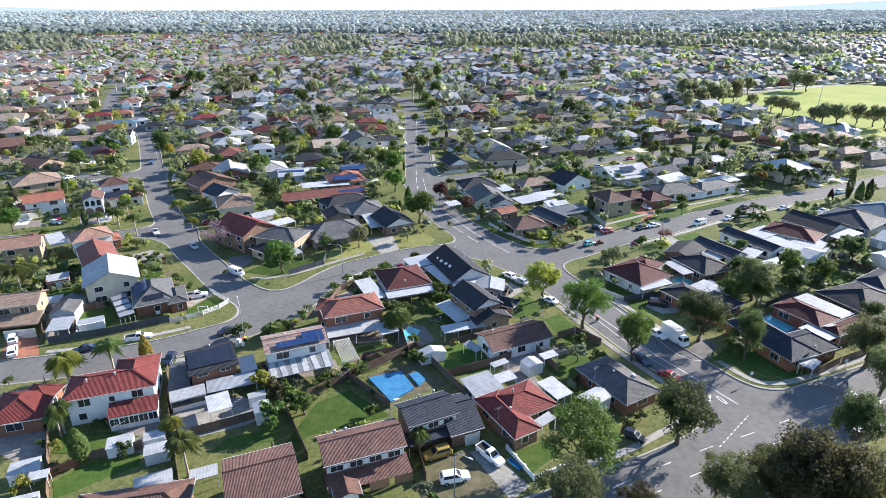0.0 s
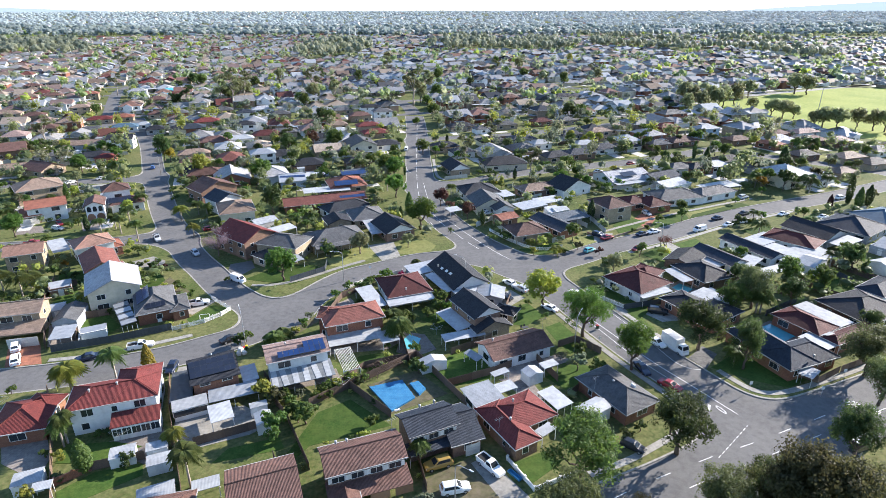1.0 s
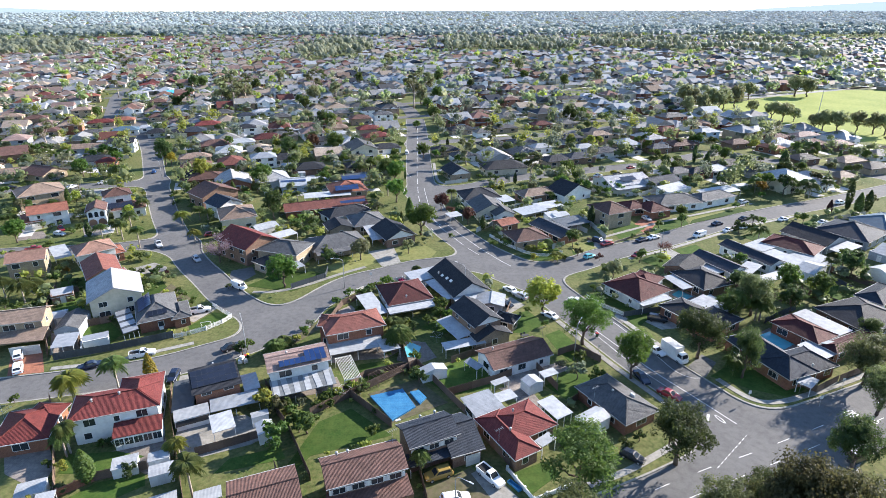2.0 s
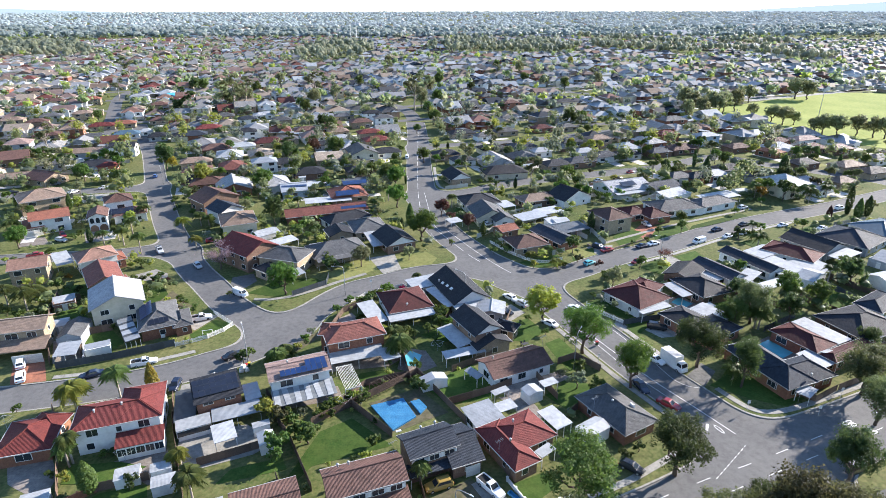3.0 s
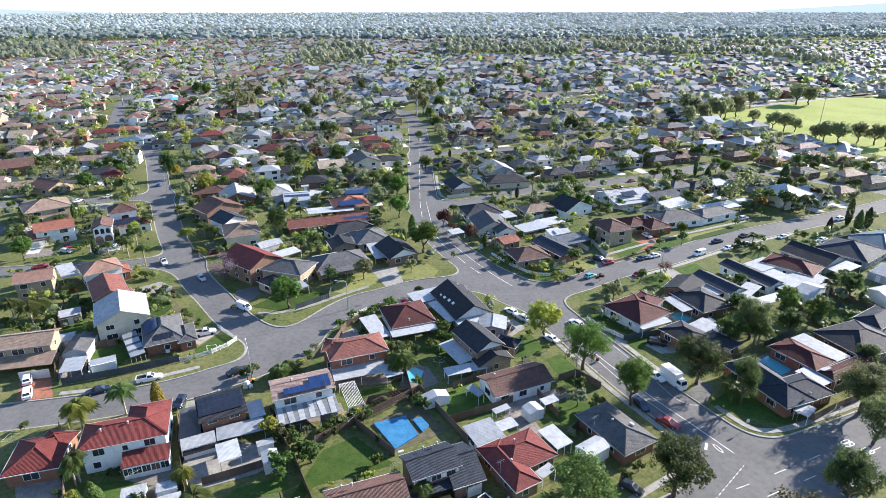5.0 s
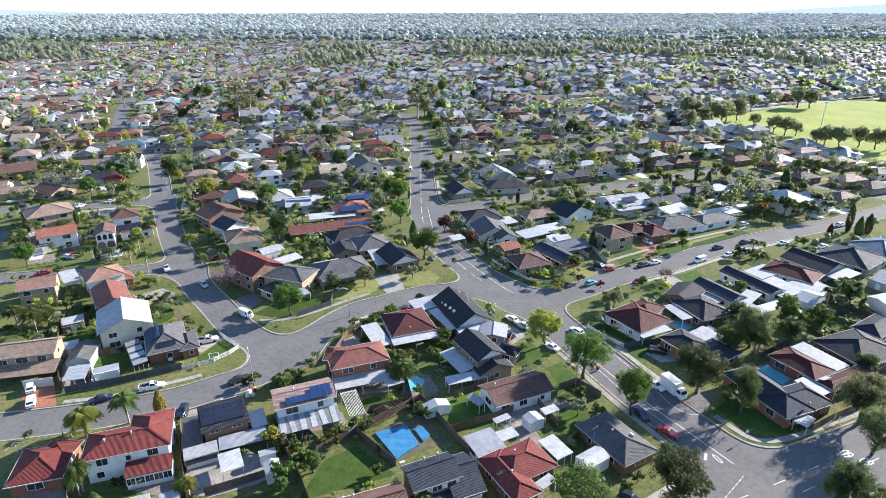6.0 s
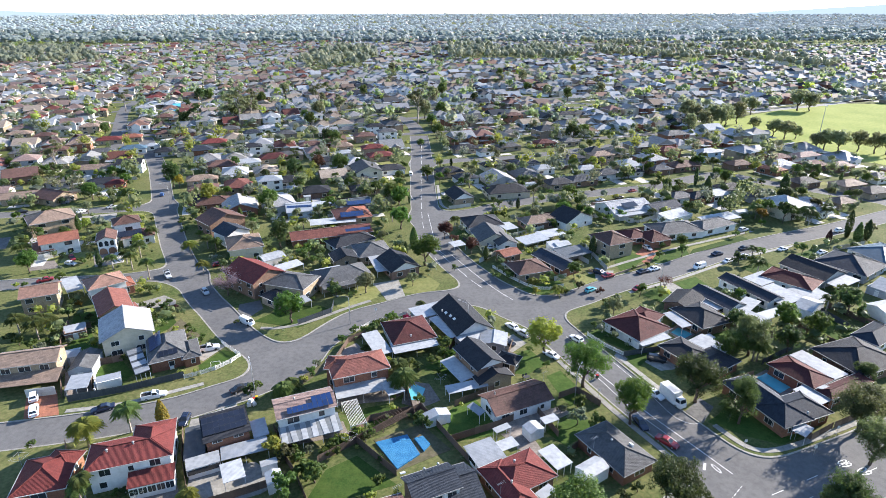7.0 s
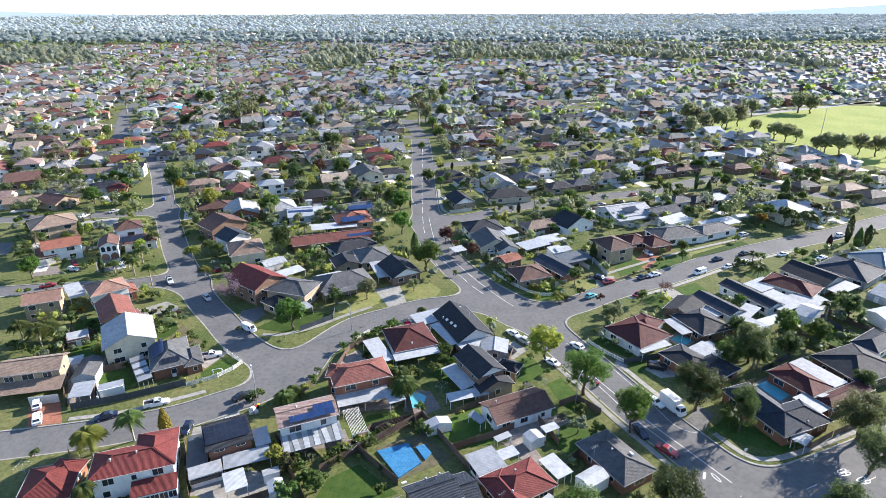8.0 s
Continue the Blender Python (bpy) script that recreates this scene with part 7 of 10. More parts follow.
pergola("white metal carport roof beside a house", 23.6, 214.9, 27.5, 5.6, 6.9, 2.6, "wmetal", "flat", 4, 3, "y", "carport")
h = house("house with a tan hip roof", 36.5, 221.8, 21.7, 15.2, 8.8, 2.9, "brown", "tan", "hip", "", 22)
h = house("white gable-fronted house with a dark roof", 49.8, 224.0, 33.6, 15.4, 10.8, 3.2, "white", "dark", "gable", "d", 24)
h = house("small dark-roofed house with white gable", 5.9, 254.4, 20.4, 10.0, 13.0, 3.0, "tan", "dark", "gable", "d", 28, gwall='white')
h = house("dark-roofed house with cream walls", 27.7, 263.0, 13.1, 20.3, 12.3, 3.0, "cream", "dark", "hip", "", 22)
fence(((19.2, 189.2), (21.9, 179.0)), 1.8, "cream")
fence(((33.7, 186.5), (38.8, 175.1)), 1.8, "cream")
fence(((13.6, 180.5), (17.4, 171.0), (21.4, 164.0), (26.5, 160.0), (33.0, 159.6), (39.6, 162.4)), 1.1, "picket", verge=3.2)
fence(((25.3, 209.5), (38.3, 218.1)), 1.7, "cream")
fence(((49.8, 200.2), (52.9, 178.8)), 1.7, "cream")
fence(((42.6, 194.5), (48.1, 183.8)), 1.7, "cream")
fence(((1.0, 242.3), (10.8, 246.4)), 1.6, "cream")
fence(((71.3, 233.9), (101.6, 245.9)), 1.7, "cream")
fence(((47.0, 178.9), (53.5, 168.7)), 0.7, "brick")
fence(((56.1, 171.8), (68.0, 183.7)), 0.7, "brick")
pergola("flat white metal carport on posts", 38.9, 207.4, 25.8, 10.1, 6.2, 2.5, "wmetal", "flat", 4, 3, "y", "carport")
shed("white metal garden shed in a yard", 41.2, 197.6, 23.1, 5.9, 4.6, 2.2, "wmetal", "gable", "white", "", "garden_shed", 15)
shed("white flat-roofed shed in a yard", 93.2, 228.3, 31.9, 14.0, 6.3, 2.6, "wmetal", "shed", "white", "", "garden_shed", 15)
patch(LAWN, "sunny front lawn", (87.6, 189.9), (88.5, 197.1), (111.9, 210.4), (114.0, 205.9), name="lawn")
patch(LAWN, "sunny front lawn", (57.3, 186.3), (64.5, 194.4), (70.1, 190.0), (57.4, 176.4), name="lawn")
patch(LAWN, "sunny front lawn", (72.5, 194.4), (86.6, 200.0), (86.3, 191.5), (70.9, 183.7), name="lawn")
patch(LAWN, "front lawn behind a low fence", (23.1, 165.4), (35.5, 171.9), (39.5, 161.2), (28.4, 155.3), name="lawn")
patch(REDPAVE, "red paved driveway", (65.7, 191.6), (72.7, 201.3), (75.8, 195.5), (67.7, 182.7), name="paving")
patch(LAWN, "bright front lawn", (41.7, 163.2), (40.0, 171.9), (47.4, 176.5), (51.6, 171.8), name="lawn")
patch(LAWN, "grass bank beside the street", (2.9, 209.6), (6.5, 223.1), (10.4, 209.6), (12.8, 197.5), name="lawn")
patch(CONCRETE, "concrete driveway", (48.4, 169.6), (48.8, 178.9), (55.3, 178.8), (55.7, 170.5), name="paving")
pergola("pale blue-grey metal cover in a yard", 31.4, 201.8, 31.0, 11.4, 6.8, 2.5, "gmetal", "flat", 6, 3, "y", "carport")
shed("white metal garden shed with a flat roof", 39.0, 196.3, 25.1, 5.4, 4.9, 2.3, "wmetal", "shed", "white", "", "garden_shed", 15)
pergola("grey metal carport beside a brick house", 43.7, 189.4, 26.8, 11.5, 7.4, 2.6, "kmetal", "flat", 6, 3, "y", "carport")
pergola("white carport in a yard", 3.8, 197.4, 27.6, 5.0, 4.6, 2.3, "wmetal", "flat", 4, 3, "y", "carport")
fence(((32.0, 197.4), (39.0, 176.0)), 1.8, "cream")
fence(((34.0, 170.5), (38.5, 173.2)), 1.8, "cream")
fence(((28.2, 199.2), (40.7, 208.8)), 1.8, "cream")
fence(((11.1, 185.0), (18.6, 193.5)), 1.8, "cream")
fence(((16.6, 193.5), (19.5, 179.0)), 1.8, "cream")
fence(((59.3, 232.4), (77.9, 224.9)), 1.7, "cream")
fence(((77.9, 224.9), (91.2, 233.8)), 1.7, "cream")
fence(((6.0, 206.5), (13.0, 200.4)), 1.7, "dark")
tree(2.8, 203.4, "bush", "plum", 1.6)
tree(21.3, 173.3, "bush", "dark", 1.2)
tree(19.7, 172.0, "bush", "green", 1.3)
tree(23.0, 176.6, "bush", "dark", 1.0)
tree(26.8, 161.2, "bush", "lime", 1.2)
tree(33.4, 160.4, "bush", "lime", 1.3)
tree(40.8, 165.3, "bush", "olive", 1.5)
tree(41.8, 178.9, "bush", "green", 1.0)
tree(43.8, 181.3, "bush", "green", 1.2)
tree(21.0, 250.7, "bush", "green", 1.5)
tree(23.1, 246.3, "bush", "green", 1.4)
tree(21.1, 257.9, "bush", "dark", 1.2)
tree(54.3, 254.9, "bush", "lime", 1.4)
tree(47.8, 261.4, "bush", "green", 1.8)
tree(68.5, 267.1, "bush", "olive", 1.2)
tree(33.1, 238.0, "bush", "dark", 1.0)
tree(62.4, 226.4, "bush", "green", 2.0)
tree(66.2, 224.9, "bush", "bright", 2.0)
tree(41.9, 219.4, "bush", "green", 2.0)
tree(42.3, 209.4, "bush", "lime", 1.6)
tree(81.8, 189.9, "small", "green", 0.9)
tree(76.8, 195.5, "small", "green", 0.6)
tree(132.6, 232.0, "small", "green", 1.4)
tree(126.5, 224.6, "small", "gold", 1.2)
tree(135.5, 224.6, "small", "dark", 1.7)
tree(140.1, 237.4, "small", "dark", 1.5)
tree(140.5, 227.5, "small", "green", 1.2)
tree(134.8, 259.0, "small", "dark", 1.6)
tree(155.5, 237.4, "small", "olive", 1.3)
tree(115.4, 325.7, "small", "green", 1.5)
palm(138.9, 254.4, 5, "palm", 1.5, 1)
palm(145.4, 226.0, 5.5, "palm", 1.7, 1)
palm(157.9, 233.4, 5, "palm", 1.2, 1)
palm(105.6, 188.8, 4, "palm", 1.0, 1)
palm(136.8, 311.9, 6, "palm", 1.3, 1)
palm(142.1, 308.0, 5, "palm", 1.1, 1)
tree(119.6, 261.0, "cypress", "dark", 1.4)
tree(102.8, 266.9, "cypress", "dark", 1.0)
patch(DRY, "sunny dry lawn along a street", (87.0, 193.2), (87.2, 198.9), (109.2, 209.1), (113.0, 206.0), name="lawn")
patch(LAWN, "lawn behind a low wall", (58.3, 182.8), (59.0, 189.0), (66.2, 193.3), (68.8, 187.9), name="lawn")
patch(DRY, "sunny verge along a street", (42.1, 165.3), (38.8, 175.1), (42.6, 177.4), (49.0, 170.5), name="lawn")
pergola("bright blue metal cover behind a house", -226.0, 503.8, 15.7, 11.1, 32.3, 3.0, "cyan", "flat", 4, 3, "y", "carport")
tree(-11.5, 144.4, "bush", "crimson", 1.2)
tree(-15.1, 144.0, "bush", "bright", 1.7)
tree(-17.2, 142.1, "bush", "lime", 1.3)
tree(-22.1, 138.2, "bush", "green", 1.2)
tree(-20.0, 139.8, "bush", "green", 1.3)
tree(3.6, 120.0, "bush", "bright", 1.2)
tree(-0.8, 126.5, "bush", "green", 1.8)
tree(0.9, 125.1, "bush", "bright", 1.6)
tree(-33.2, 159.4, "bush", "dark", 2.2)
tree(-34.9, 162.3, "bush", "green", 1.8)
tree(-63.2, 184.3, "bush", "green", 1.6)
tree(-48.7, 192.2, "bush", "bright", 2.2)
tree(-44.2, 189.4, "bush", "green", 1.8)
tree(-49.4, 186.8, "bush", "green", 1.9)

# houses east of the cross street
h = house("white house with a maroon tiled hip roof", 50.3, 138.2, -57.3, 12.6, 12.3, 2.9, "white", "maroon", "hip", "", 22)
wing(h, 53.9, 142.9, -43.3, 7.1, 9.0, 2.9, "white", "maroon", "hip", "", 22)
patio(h, 52.0, 132.2, 24.7, 9.6, 4.8, 2.7, "wmetal", 3, "y", 4)
h = house("low dark-roofed house with a white side veranda", 69.5, 143.6, -68.0, 12.3, 10.7, 2.9, "brown", "dark", "hip", "", 20)
wing(h, 68.3, 152.7, -41.1, 8.4, 11.2, 2.8, "brown", "dark", "gable", "", 18)
patio(h, 62.3, 141.8, -72.6, 8.4, 3.2, 2.5, "wmetal", 4, "y", 4)
h = house("dark-roofed brick house with an attached white cover", 58.6, 125.3, -60.4, 10.9, 8.3, 2.9, "red", "dark", "hip", "", 18)
wing(h, 62.9, 121.2, -57.3, 8.0, 11.3, 2.9, "red", "dark", "hip", "", 18)
patio(h, 65.4, 128.1, -58.3, 8.6, 5.4, 3.0, "wmetal", 3, "y", 6)
h = house("long brick house with a maroon hip roof", 81.4, 116.6, -62.1, 11.3, 7.8, 2.9, "red", "maroon", "hip", "", 20)
wing(h, 88.4, 111.1, -64.1, 3.9, 15.3, 2.9, "red", "maroon", "hip", "", 20)
patio(h, 87.0, 119.2, -64.8, 11.3, 4.7, 3.1, "wmetal", 2, "y", 6)
patio(h, 79.9, 108.5, -64.7, 6.3, 4.9, 2.6, "gmetal", 3, "y", 6)
pergola("white gable-roofed cover over a terrace", 83.1, 109.9, -66.6, 4.0, 2.6, 2.6, "wmetal", "gable", 4, 18, "d", "carport")
h = house("corner brick house with a slate-blue hip roof", 68.07, 106.1, -69.7, 17.0, 8.0, 2.9, "red", "blue", "hip", "w", 28)
wing(h, 72.2, 102.95, 21.5, 13.65, 8.0, 2.9, "red", "blue", "hip", "w", 28)
roof_vent(h, 73.3, 99.9, 4.2)
pergola("small pale cover on a corner", 71.2, 97.2, -50.7, 2.8, 3.9, 2.4, "wmetal", "flat", 4, 3, "y", "carport")
h = house("dark-roofed house behind a garden", 99.0, 123.4, -68.4, 13.0, 15.2, 2.9, "brown", "dark", "hip", "", 20)
h = house("long dark-roofed house with white walls", 90.9, 160.4, -65.1, 18.1, 6.6, 2.9, "white", "blue", "gable", "w", 20)
patio(h, 97.4, 156.6, -63.7, 10.8, 9.7, 2.6, "wmetal", 3, "y", 6)
h = house("dark gable-roofed house with white verandas", 78.4, 154.1, -62.9, 14.0, 7.0, 2.9, "white", "blue", "gable", "w", 20)
patio(h, 75.5, 151.9, -65.8, 8.5, 3.9, 2.4, "wmetal", 4, "y", 4)
patio(h, 84.1, 149.1, -47.8, 4.3, 11.6, 2.6, "wmetal", 3, "y", 4)
h = house("house with a maroon hip roof", 106.9, 166.9, -47.7, 15.0, 10.5, 2.9, "white", "maroon", "hip", "", 20)
patio(h, 98.2, 167.6, -63.8, 6.8, 9.0, 2.6, "wmetal", 4, "y", 4)
patio(h, 107.0, 156.8, -72.9, 9.8, 9.2, 2.6, "wmetal", 3, "y", 6)
h = house("long house with a dark gable roof", 117.8, 174.5, -61.6, 15.3, 12.2, 2.9, "grey", "dark", "gable", "w", 20)
patio(h, 122.0, 165.4, -63.4, 4.7, 9.9, 2.5, "wmetal", 4, "y", 4)
h = house("house with a grey-green hip roof", 132.8, 178.9, -55.0, 15.9, 16.1, 2.9, "grey", "blue", "hip", "", 20)
h = house("house with a teal metal roof", 149.4, 187.2, -71.8, 14.4, 16.8, 2.9, "white", "bmetal", "hip", "", 18)
shed("white gable-roofed garage in a yard", 102.6, 149.8, -50.6, 5.0, 9.3, 2.8, "wmetal", "gable", "white", "w", "garage", 15)
shed("large white metal garage in a yard", 124.4, 148.3, -71.8, 6.7, 10.8, 3.0, "wmetal", "gable", "white", "", "garage", 15)
shed("pale flat-roofed shed beside a fence", 132.2, 162.0, -58.2, 5.9, 7.8, 2.6, "wmetal", "shed", "grey", "", "garden_shed", 15)
h = house("house with a blue tiled roof", 110.8, 133.8, -57.3, 6.7, 13.3, 2.9, "white", "blue", "hip", "", 22)
pergola("long white metal cover in a yard", 83.3, 143.0, -62.4, 7.6, 5.1, 2.5, "wmetal", "flat", 6, 3, "y", "carport")
pergola("white metal cover in a yard", 88.1, 144.4, 25.0, 11.1, 3.5, 2.5, "wmetal", "flat", 6, 3, "y", "carport")
pergola("white metal cover beside a house", 65.2, 131.9, 28.3, 7.4, 2.1, 2.3, "wmetal", "flat", 4, 3, "y", "carport")
patch(LAWN, "lawn round a corner house", (54.6, 102.3), (64.4, 109.4), (67.4, 110.5), (70.6, 100.3), (72.2, 98.1), (66.7, 95.3), (61.2, 97.6), name="lawn")
patch(LAWN, "front lawn of a white house", (37.6, 138.0), (43.8, 144.5), (49.4, 132.8), (45.7, 129.9), name="lawn")
patch(LAWN, "bright front lawn", (59.0, 161.1), (66.3, 167.3), (70.3, 161.8), (63.8, 155.2), name="lawn")
patch(LAWN, "bright front lawn", (72.3, 169.5), (80.3, 174.0), (82.3, 166.0), (73.4, 163.1), name="lawn")
patch(CONCRETE, "pale concrete driveway", (66.7, 168.6), (70.4, 171.7), (74.6, 161.8), (70.8, 158.6), name="paving")
patch(LAWN, "back lawn", (100.0, 142.6), (109.7, 145.9), (110.5, 137.7), (102.4, 133.2), name="lawn")
patch(LAWN, "back lawn", (113.2, 160.9), (120.3, 164.1), (120.3, 160.0), (114.2, 156.9), name="lawn")
patch(LAWN, "front lawn", (117.8, 189.8), (132.1, 197.5), (133.4, 191.3), (119.8, 184.5), name="lawn")
patch(LAWN, "front lawn", (98.1, 181.1), (108.2, 186.1), (111.1, 182.5), (101.1, 175.8), name="lawn")
patch(CONCRETE, "concrete driveway beside a house", (47.4, 126.3), (55.8, 130.5), (58.4, 122.3), (51.2, 121.1), name="paving")
patch(DARKCON, "dark concrete driveway under trees", (48.3, 104.2), (56.2, 110.5), (58.0, 107.3), (52.5, 101.3), name="paving")
patch(PAVING, "paved strip along a fence", (37.4, 125.0), (43.0, 130.5), (44.7, 126.3), (41.8, 123.7), name="paving")
patch(LAWN, "grass beside a street", (45.1, 127.7), (53.7, 130.5), (46.2, 122.4), (44.6, 123.7), name="lawn")
patch(LAWN, "back lawn", (67.4, 137.9), (74.0, 142.7), (76.3, 137.9), (69.9, 133.3), name="lawn")
patch(WATER, "turquoise swimming pool beside a house", (72.7, 118.1), (75.8, 119.9), (78.5, 114.3), (75.0, 112.1), name="swimming_pool", z=0.09)
patch(WATER, "pale blue swimming pool behind a house", (60.0, 138.9), (62.8, 141.4), (65.2, 137.9), (62.0, 135.5), name="swimming_pool", z=0.09)
patch(PAVING, "pale paving round a pool", (71.5, 118.4), (76.7, 121.6), (80.0, 114.3), (74.1, 110.0), name="paving")
patch(PAVING, "pale paving round a pool", (59.0, 139.5), (63.5, 143.4), (66.2, 137.9), (61.4, 134.0), name="paving")
fence(((36.7, 137.1), (40.3, 132.0), (44.1, 127.7)), 1.1, "picket")
fence(((43.9, 127.2), (55.8, 130.5)), 1.5, "dark")
fence(((61.7, 142.8), (68.4, 146.1), (69.6, 139.5), (64.7, 134.8)), 1.8, "green")
fence(((69.1, 140.1), (79.3, 144.4)), 1.8, "timber")
fence(((70.6, 99.4), (73.1, 96.7), (79.6, 100.3)), 1.7, "timber")
fence(((96.5, 148.8), (105.7, 152.4), (108.6, 139.3)), 1.8, "dark")
fence(((110.2, 153.1), (117.6, 139.3)), 1.8, "timber")
fence(((77.8, 144.4), (83.8, 137.8), (88.7, 133.3)), 1.8, "timber")
fence(((60.3, 112.7), (66.3, 116.1), (72.0, 118.5)), 1.8, "timber")
fence(((96.7, 147.7), (95.1, 139.4), (101.3, 130.3)), 1.7, "timber")
fence(((76.6, 123.6), (87.8, 130.4)), 1.7, "dark")
fence(((79.8, 100.3), (88.1, 104.1)), 1.7, "timber")

# vehicles on the streets
car(-55.4, 144.0, -34, "van", "white", z=-0.13)
car(-47.4, 113.6, 41, "sedan", "black", z=-0.13)
car(-65.9, 110.8, 22, "ute", "white", z=-0.13)
car(-75.0, 106.3, -153, "sedan", "navy", z=-0.13)
car(-55.5, 102.2, -85, "hatch", "navy", z=0.04)
car(-60.8, 130.2, 23, "ute", "white", z=0.05)
car(-89.3, 105.2, 122, "suv", "white", z=0.06)
car(-92.6, 110.3, 121, "suv", "white", z=0.06)
car(-90.8, 174.6, -56, "ute", "silver", z=-0.13)
car(-74.0, 162.6, -52, "hatch", "silver", z=-0.13)
car(-132.2, 263.3, 107, "hatch", "blue", z=-0.13)
car(-128.6, 171.2, -147, "sedan", "red", z=-0.13)
car(-66.8, 169.8, -142, "sedan", "white", z=0.03)
car(-77.2, 182.9, 34, "hatch", "red", z=0.04)
car(17.5, 141.6, 127, "hatch", "white", z=-0.13)
car(20.0, 137.9, 129, "suv", "silver", z=-0.13)
car(15.5, 133.3, -43, "sedan", "black", z=0.04)
car(25.9, 127.5, 131, "sedan", "white", z=-0.13)
car(33.8, 135.1, 124, "hatch", "white", z=-0.13)
car(46.5, 111.5, -58, "sedan", "white", z=-0.13)
car(49.8, 109.5, -67, "truck", "white", z=-0.13)
car(40.2, 101.5, -77, "sedan", "navy", z=-0.13)
car(43.8, 95.8, -46, "sedan", "red", z=-0.13)
car(51.5, 125.3, -18, "suv", "black", z=0.04)
car(44.1, 163.9, 36, "hatch", "teal", z=-0.13)
car(59.1, 165.0, 41, "sedan", "red", z=-0.13)
car(64.3, 177.4, 32, "sedan", "navy", z=-0.13)
car(68.8, 179.5, 27, "sedan", "white", z=-0.13)
car(84.5, 181.2, -151, "van", "white", z=-0.13)
car(95.3, 192.4, 26, "sedan", "navy", z=-0.13)
car(96.3, 186.0, 32, "sedan", "white", z=-0.13)
car(107.0, 197.4, 27, "sedan", "black", z=-0.13)
car(120.5, 196.5, 28, "sedan", "white", z=-0.13)
car(103.5, 189.4, 31, "suv", "white", z=-0.13)
car(152.6, 215.3, 25, "suv", "white", z=-0.13)
car(132.4, 193.1, 29, "sedan", "white", z=0.04)
car(115.3, 215.6, 29, "suv", "silver", z=0.04)
car(50.0, 175.8, -46, "suv", "navy", z=0.04)
car(52.1, 173.8, 29, "sedan", "red", z=0.04)
car(72.2, 197.1, -69, "hatch", "silver", z=0.04)
car(69.3, 254.6, 31, "sedan", "silver", z=-0.13)
car(78.9, 258.1, 33, "sedan", "black", z=-0.13)
car(88.0, 268.8, 33, "sedan", "red", z=-0.13)
car(128.3, 269.0, 42, "sedan", "white", z=-0.13)
car(15.8, 197.9, 21, "sedan", "white", z=0.05)
car(-18.8, 270.0, 84, "hatch", "navy", z=-0.13)
car(-17.9, 239.2, 79, "hatch", "black", z=-0.13)
car(-18.4, 298.8, 92, "van", "white", z=-0.13)
car(-30.5, 254.2, 27, "hatch", "white", z=0.05)
car(-181.1, 238.5, 32, "sedan", "black", z=-0.13)
car(-170.6, 250.7, 17, "suv", "grey", z=-0.13)
car(-155.6, 239.2, 59, "sedan", "white", z=-0.13)
car(-145.9, 245.3, 43, "sedan", "silver", z=-0.13)
car(-129.9, 188.3, -48, "hatch", "red", z=0.04)
car(-127.6, 183.6, -15, "hatch", "silver", z=0.04)

# street trees and garden plants
tree(31.0, 114.6, "round", "bright", 1.5, sz=1.45)
tree(38.0, 101.5, "round", "bright", 1.15, sz=1.3)
tree(54.6, 109.0, "round", "dark", 1.5, sz=1.35)
tree(60.8, 101.7, "round", "dark", 1.0, sz=1.35)
tree(24.2, 128.6, "round", "yellow", 1.2, sz=1.15)
tree(-43.2, 144.1, "round", "bright", 1.15, sz=1.1)
tree(-7.3, 183.1, "round", "bright", 1.4, sz=1.25)
tree(-0.7, 207.8, "round", "plum", 0.8)
tree(8.6, 193.0, "round", "plum", 0.72)
tree(-17.9, 218.3, "round", "bright", 1.15)
tree(-20.4, 244.1, "round", "bright", 1.2)
tree(-9.5, 288.6, "round", "green", 0.95)
tree(-66.4, 160.8, "bare", "mauve", 1.1)
tree(83.9, 99.2, "round", "gum", 1.5, sz=1.35)
tree(80.3, 89.9, "round", "gum", 1.2)
tree(-75.5, 238.6, "round", "bright", 1.25)
tree(-60.0, 197.8, "round", "dark", 1.05, sz=1.35)
tree(-111.9, 570.6, "gum", "gum", 1.0)
tree(-131.9, 275.4, "round", "dark", 1.1, sz=1.6)
tree(-129.2, 275.4, "round", "gold", 0.8)
tree(-103.7, 247.1, "round", "lime", 1.2)
tree(-160.5, 256.2, "round", "bright", 1.0)
tree(69.0, 124.9, "round", "green", 1.0)
tree(75.1, 127.6, "round", "gum", 1.35)
tree(85.6, 129.0, "round", "dark", 0.9)
tree(113.1, 148.7, "round", "dark", 1.05)
tree(75.3, 203.1, "bush", "green", 1.2)
tree(98.4, 183.6, "bush", "dark", 2.2)
tree(103.1, 183.6, "bush", "green", 1.8)
tree(67.3, 165.2, "bare", "plum", 0.6)
tree(48.5, 153.3, "bush", "dark", 1.6)
tree(46.0, 153.4, "bush", "green", 1.2)
tree(85.1, 198.9, "round", "green", 0.6)
tree(109.2, 209.1, "bush", "green", 1.3)
tree(144.6, 241.5, "round", "dark", 1.2)
tree(142.9, 250.0, "bush", "dark", 1.8)
tree(131.8, 237.5, "round", "lime", 0.7)
tree(37.9, 246.3, "gum", "gum", 0.8)
tree(67.8, 233.9, "bush", "bright", 2.2)
tree(71.4, 230.1, "bush", "bright", 2.0)
tree(20.8, 232.6, "bush", "lime", 1.6)
tree(24.1, 230.3, "bush", "green", 1.6)
tree(77.1, 139.4, "round", "dark", 0.8)
tree(74.7, 144.4, "bush", "lime", 1.4)
tree(99.0, 141.0, "bush", "green", 1.0)
tree(64.2, 149.6, "bush", "green", 1.2)
tree(96.1, 116.0, "round", "dark", 0.7)
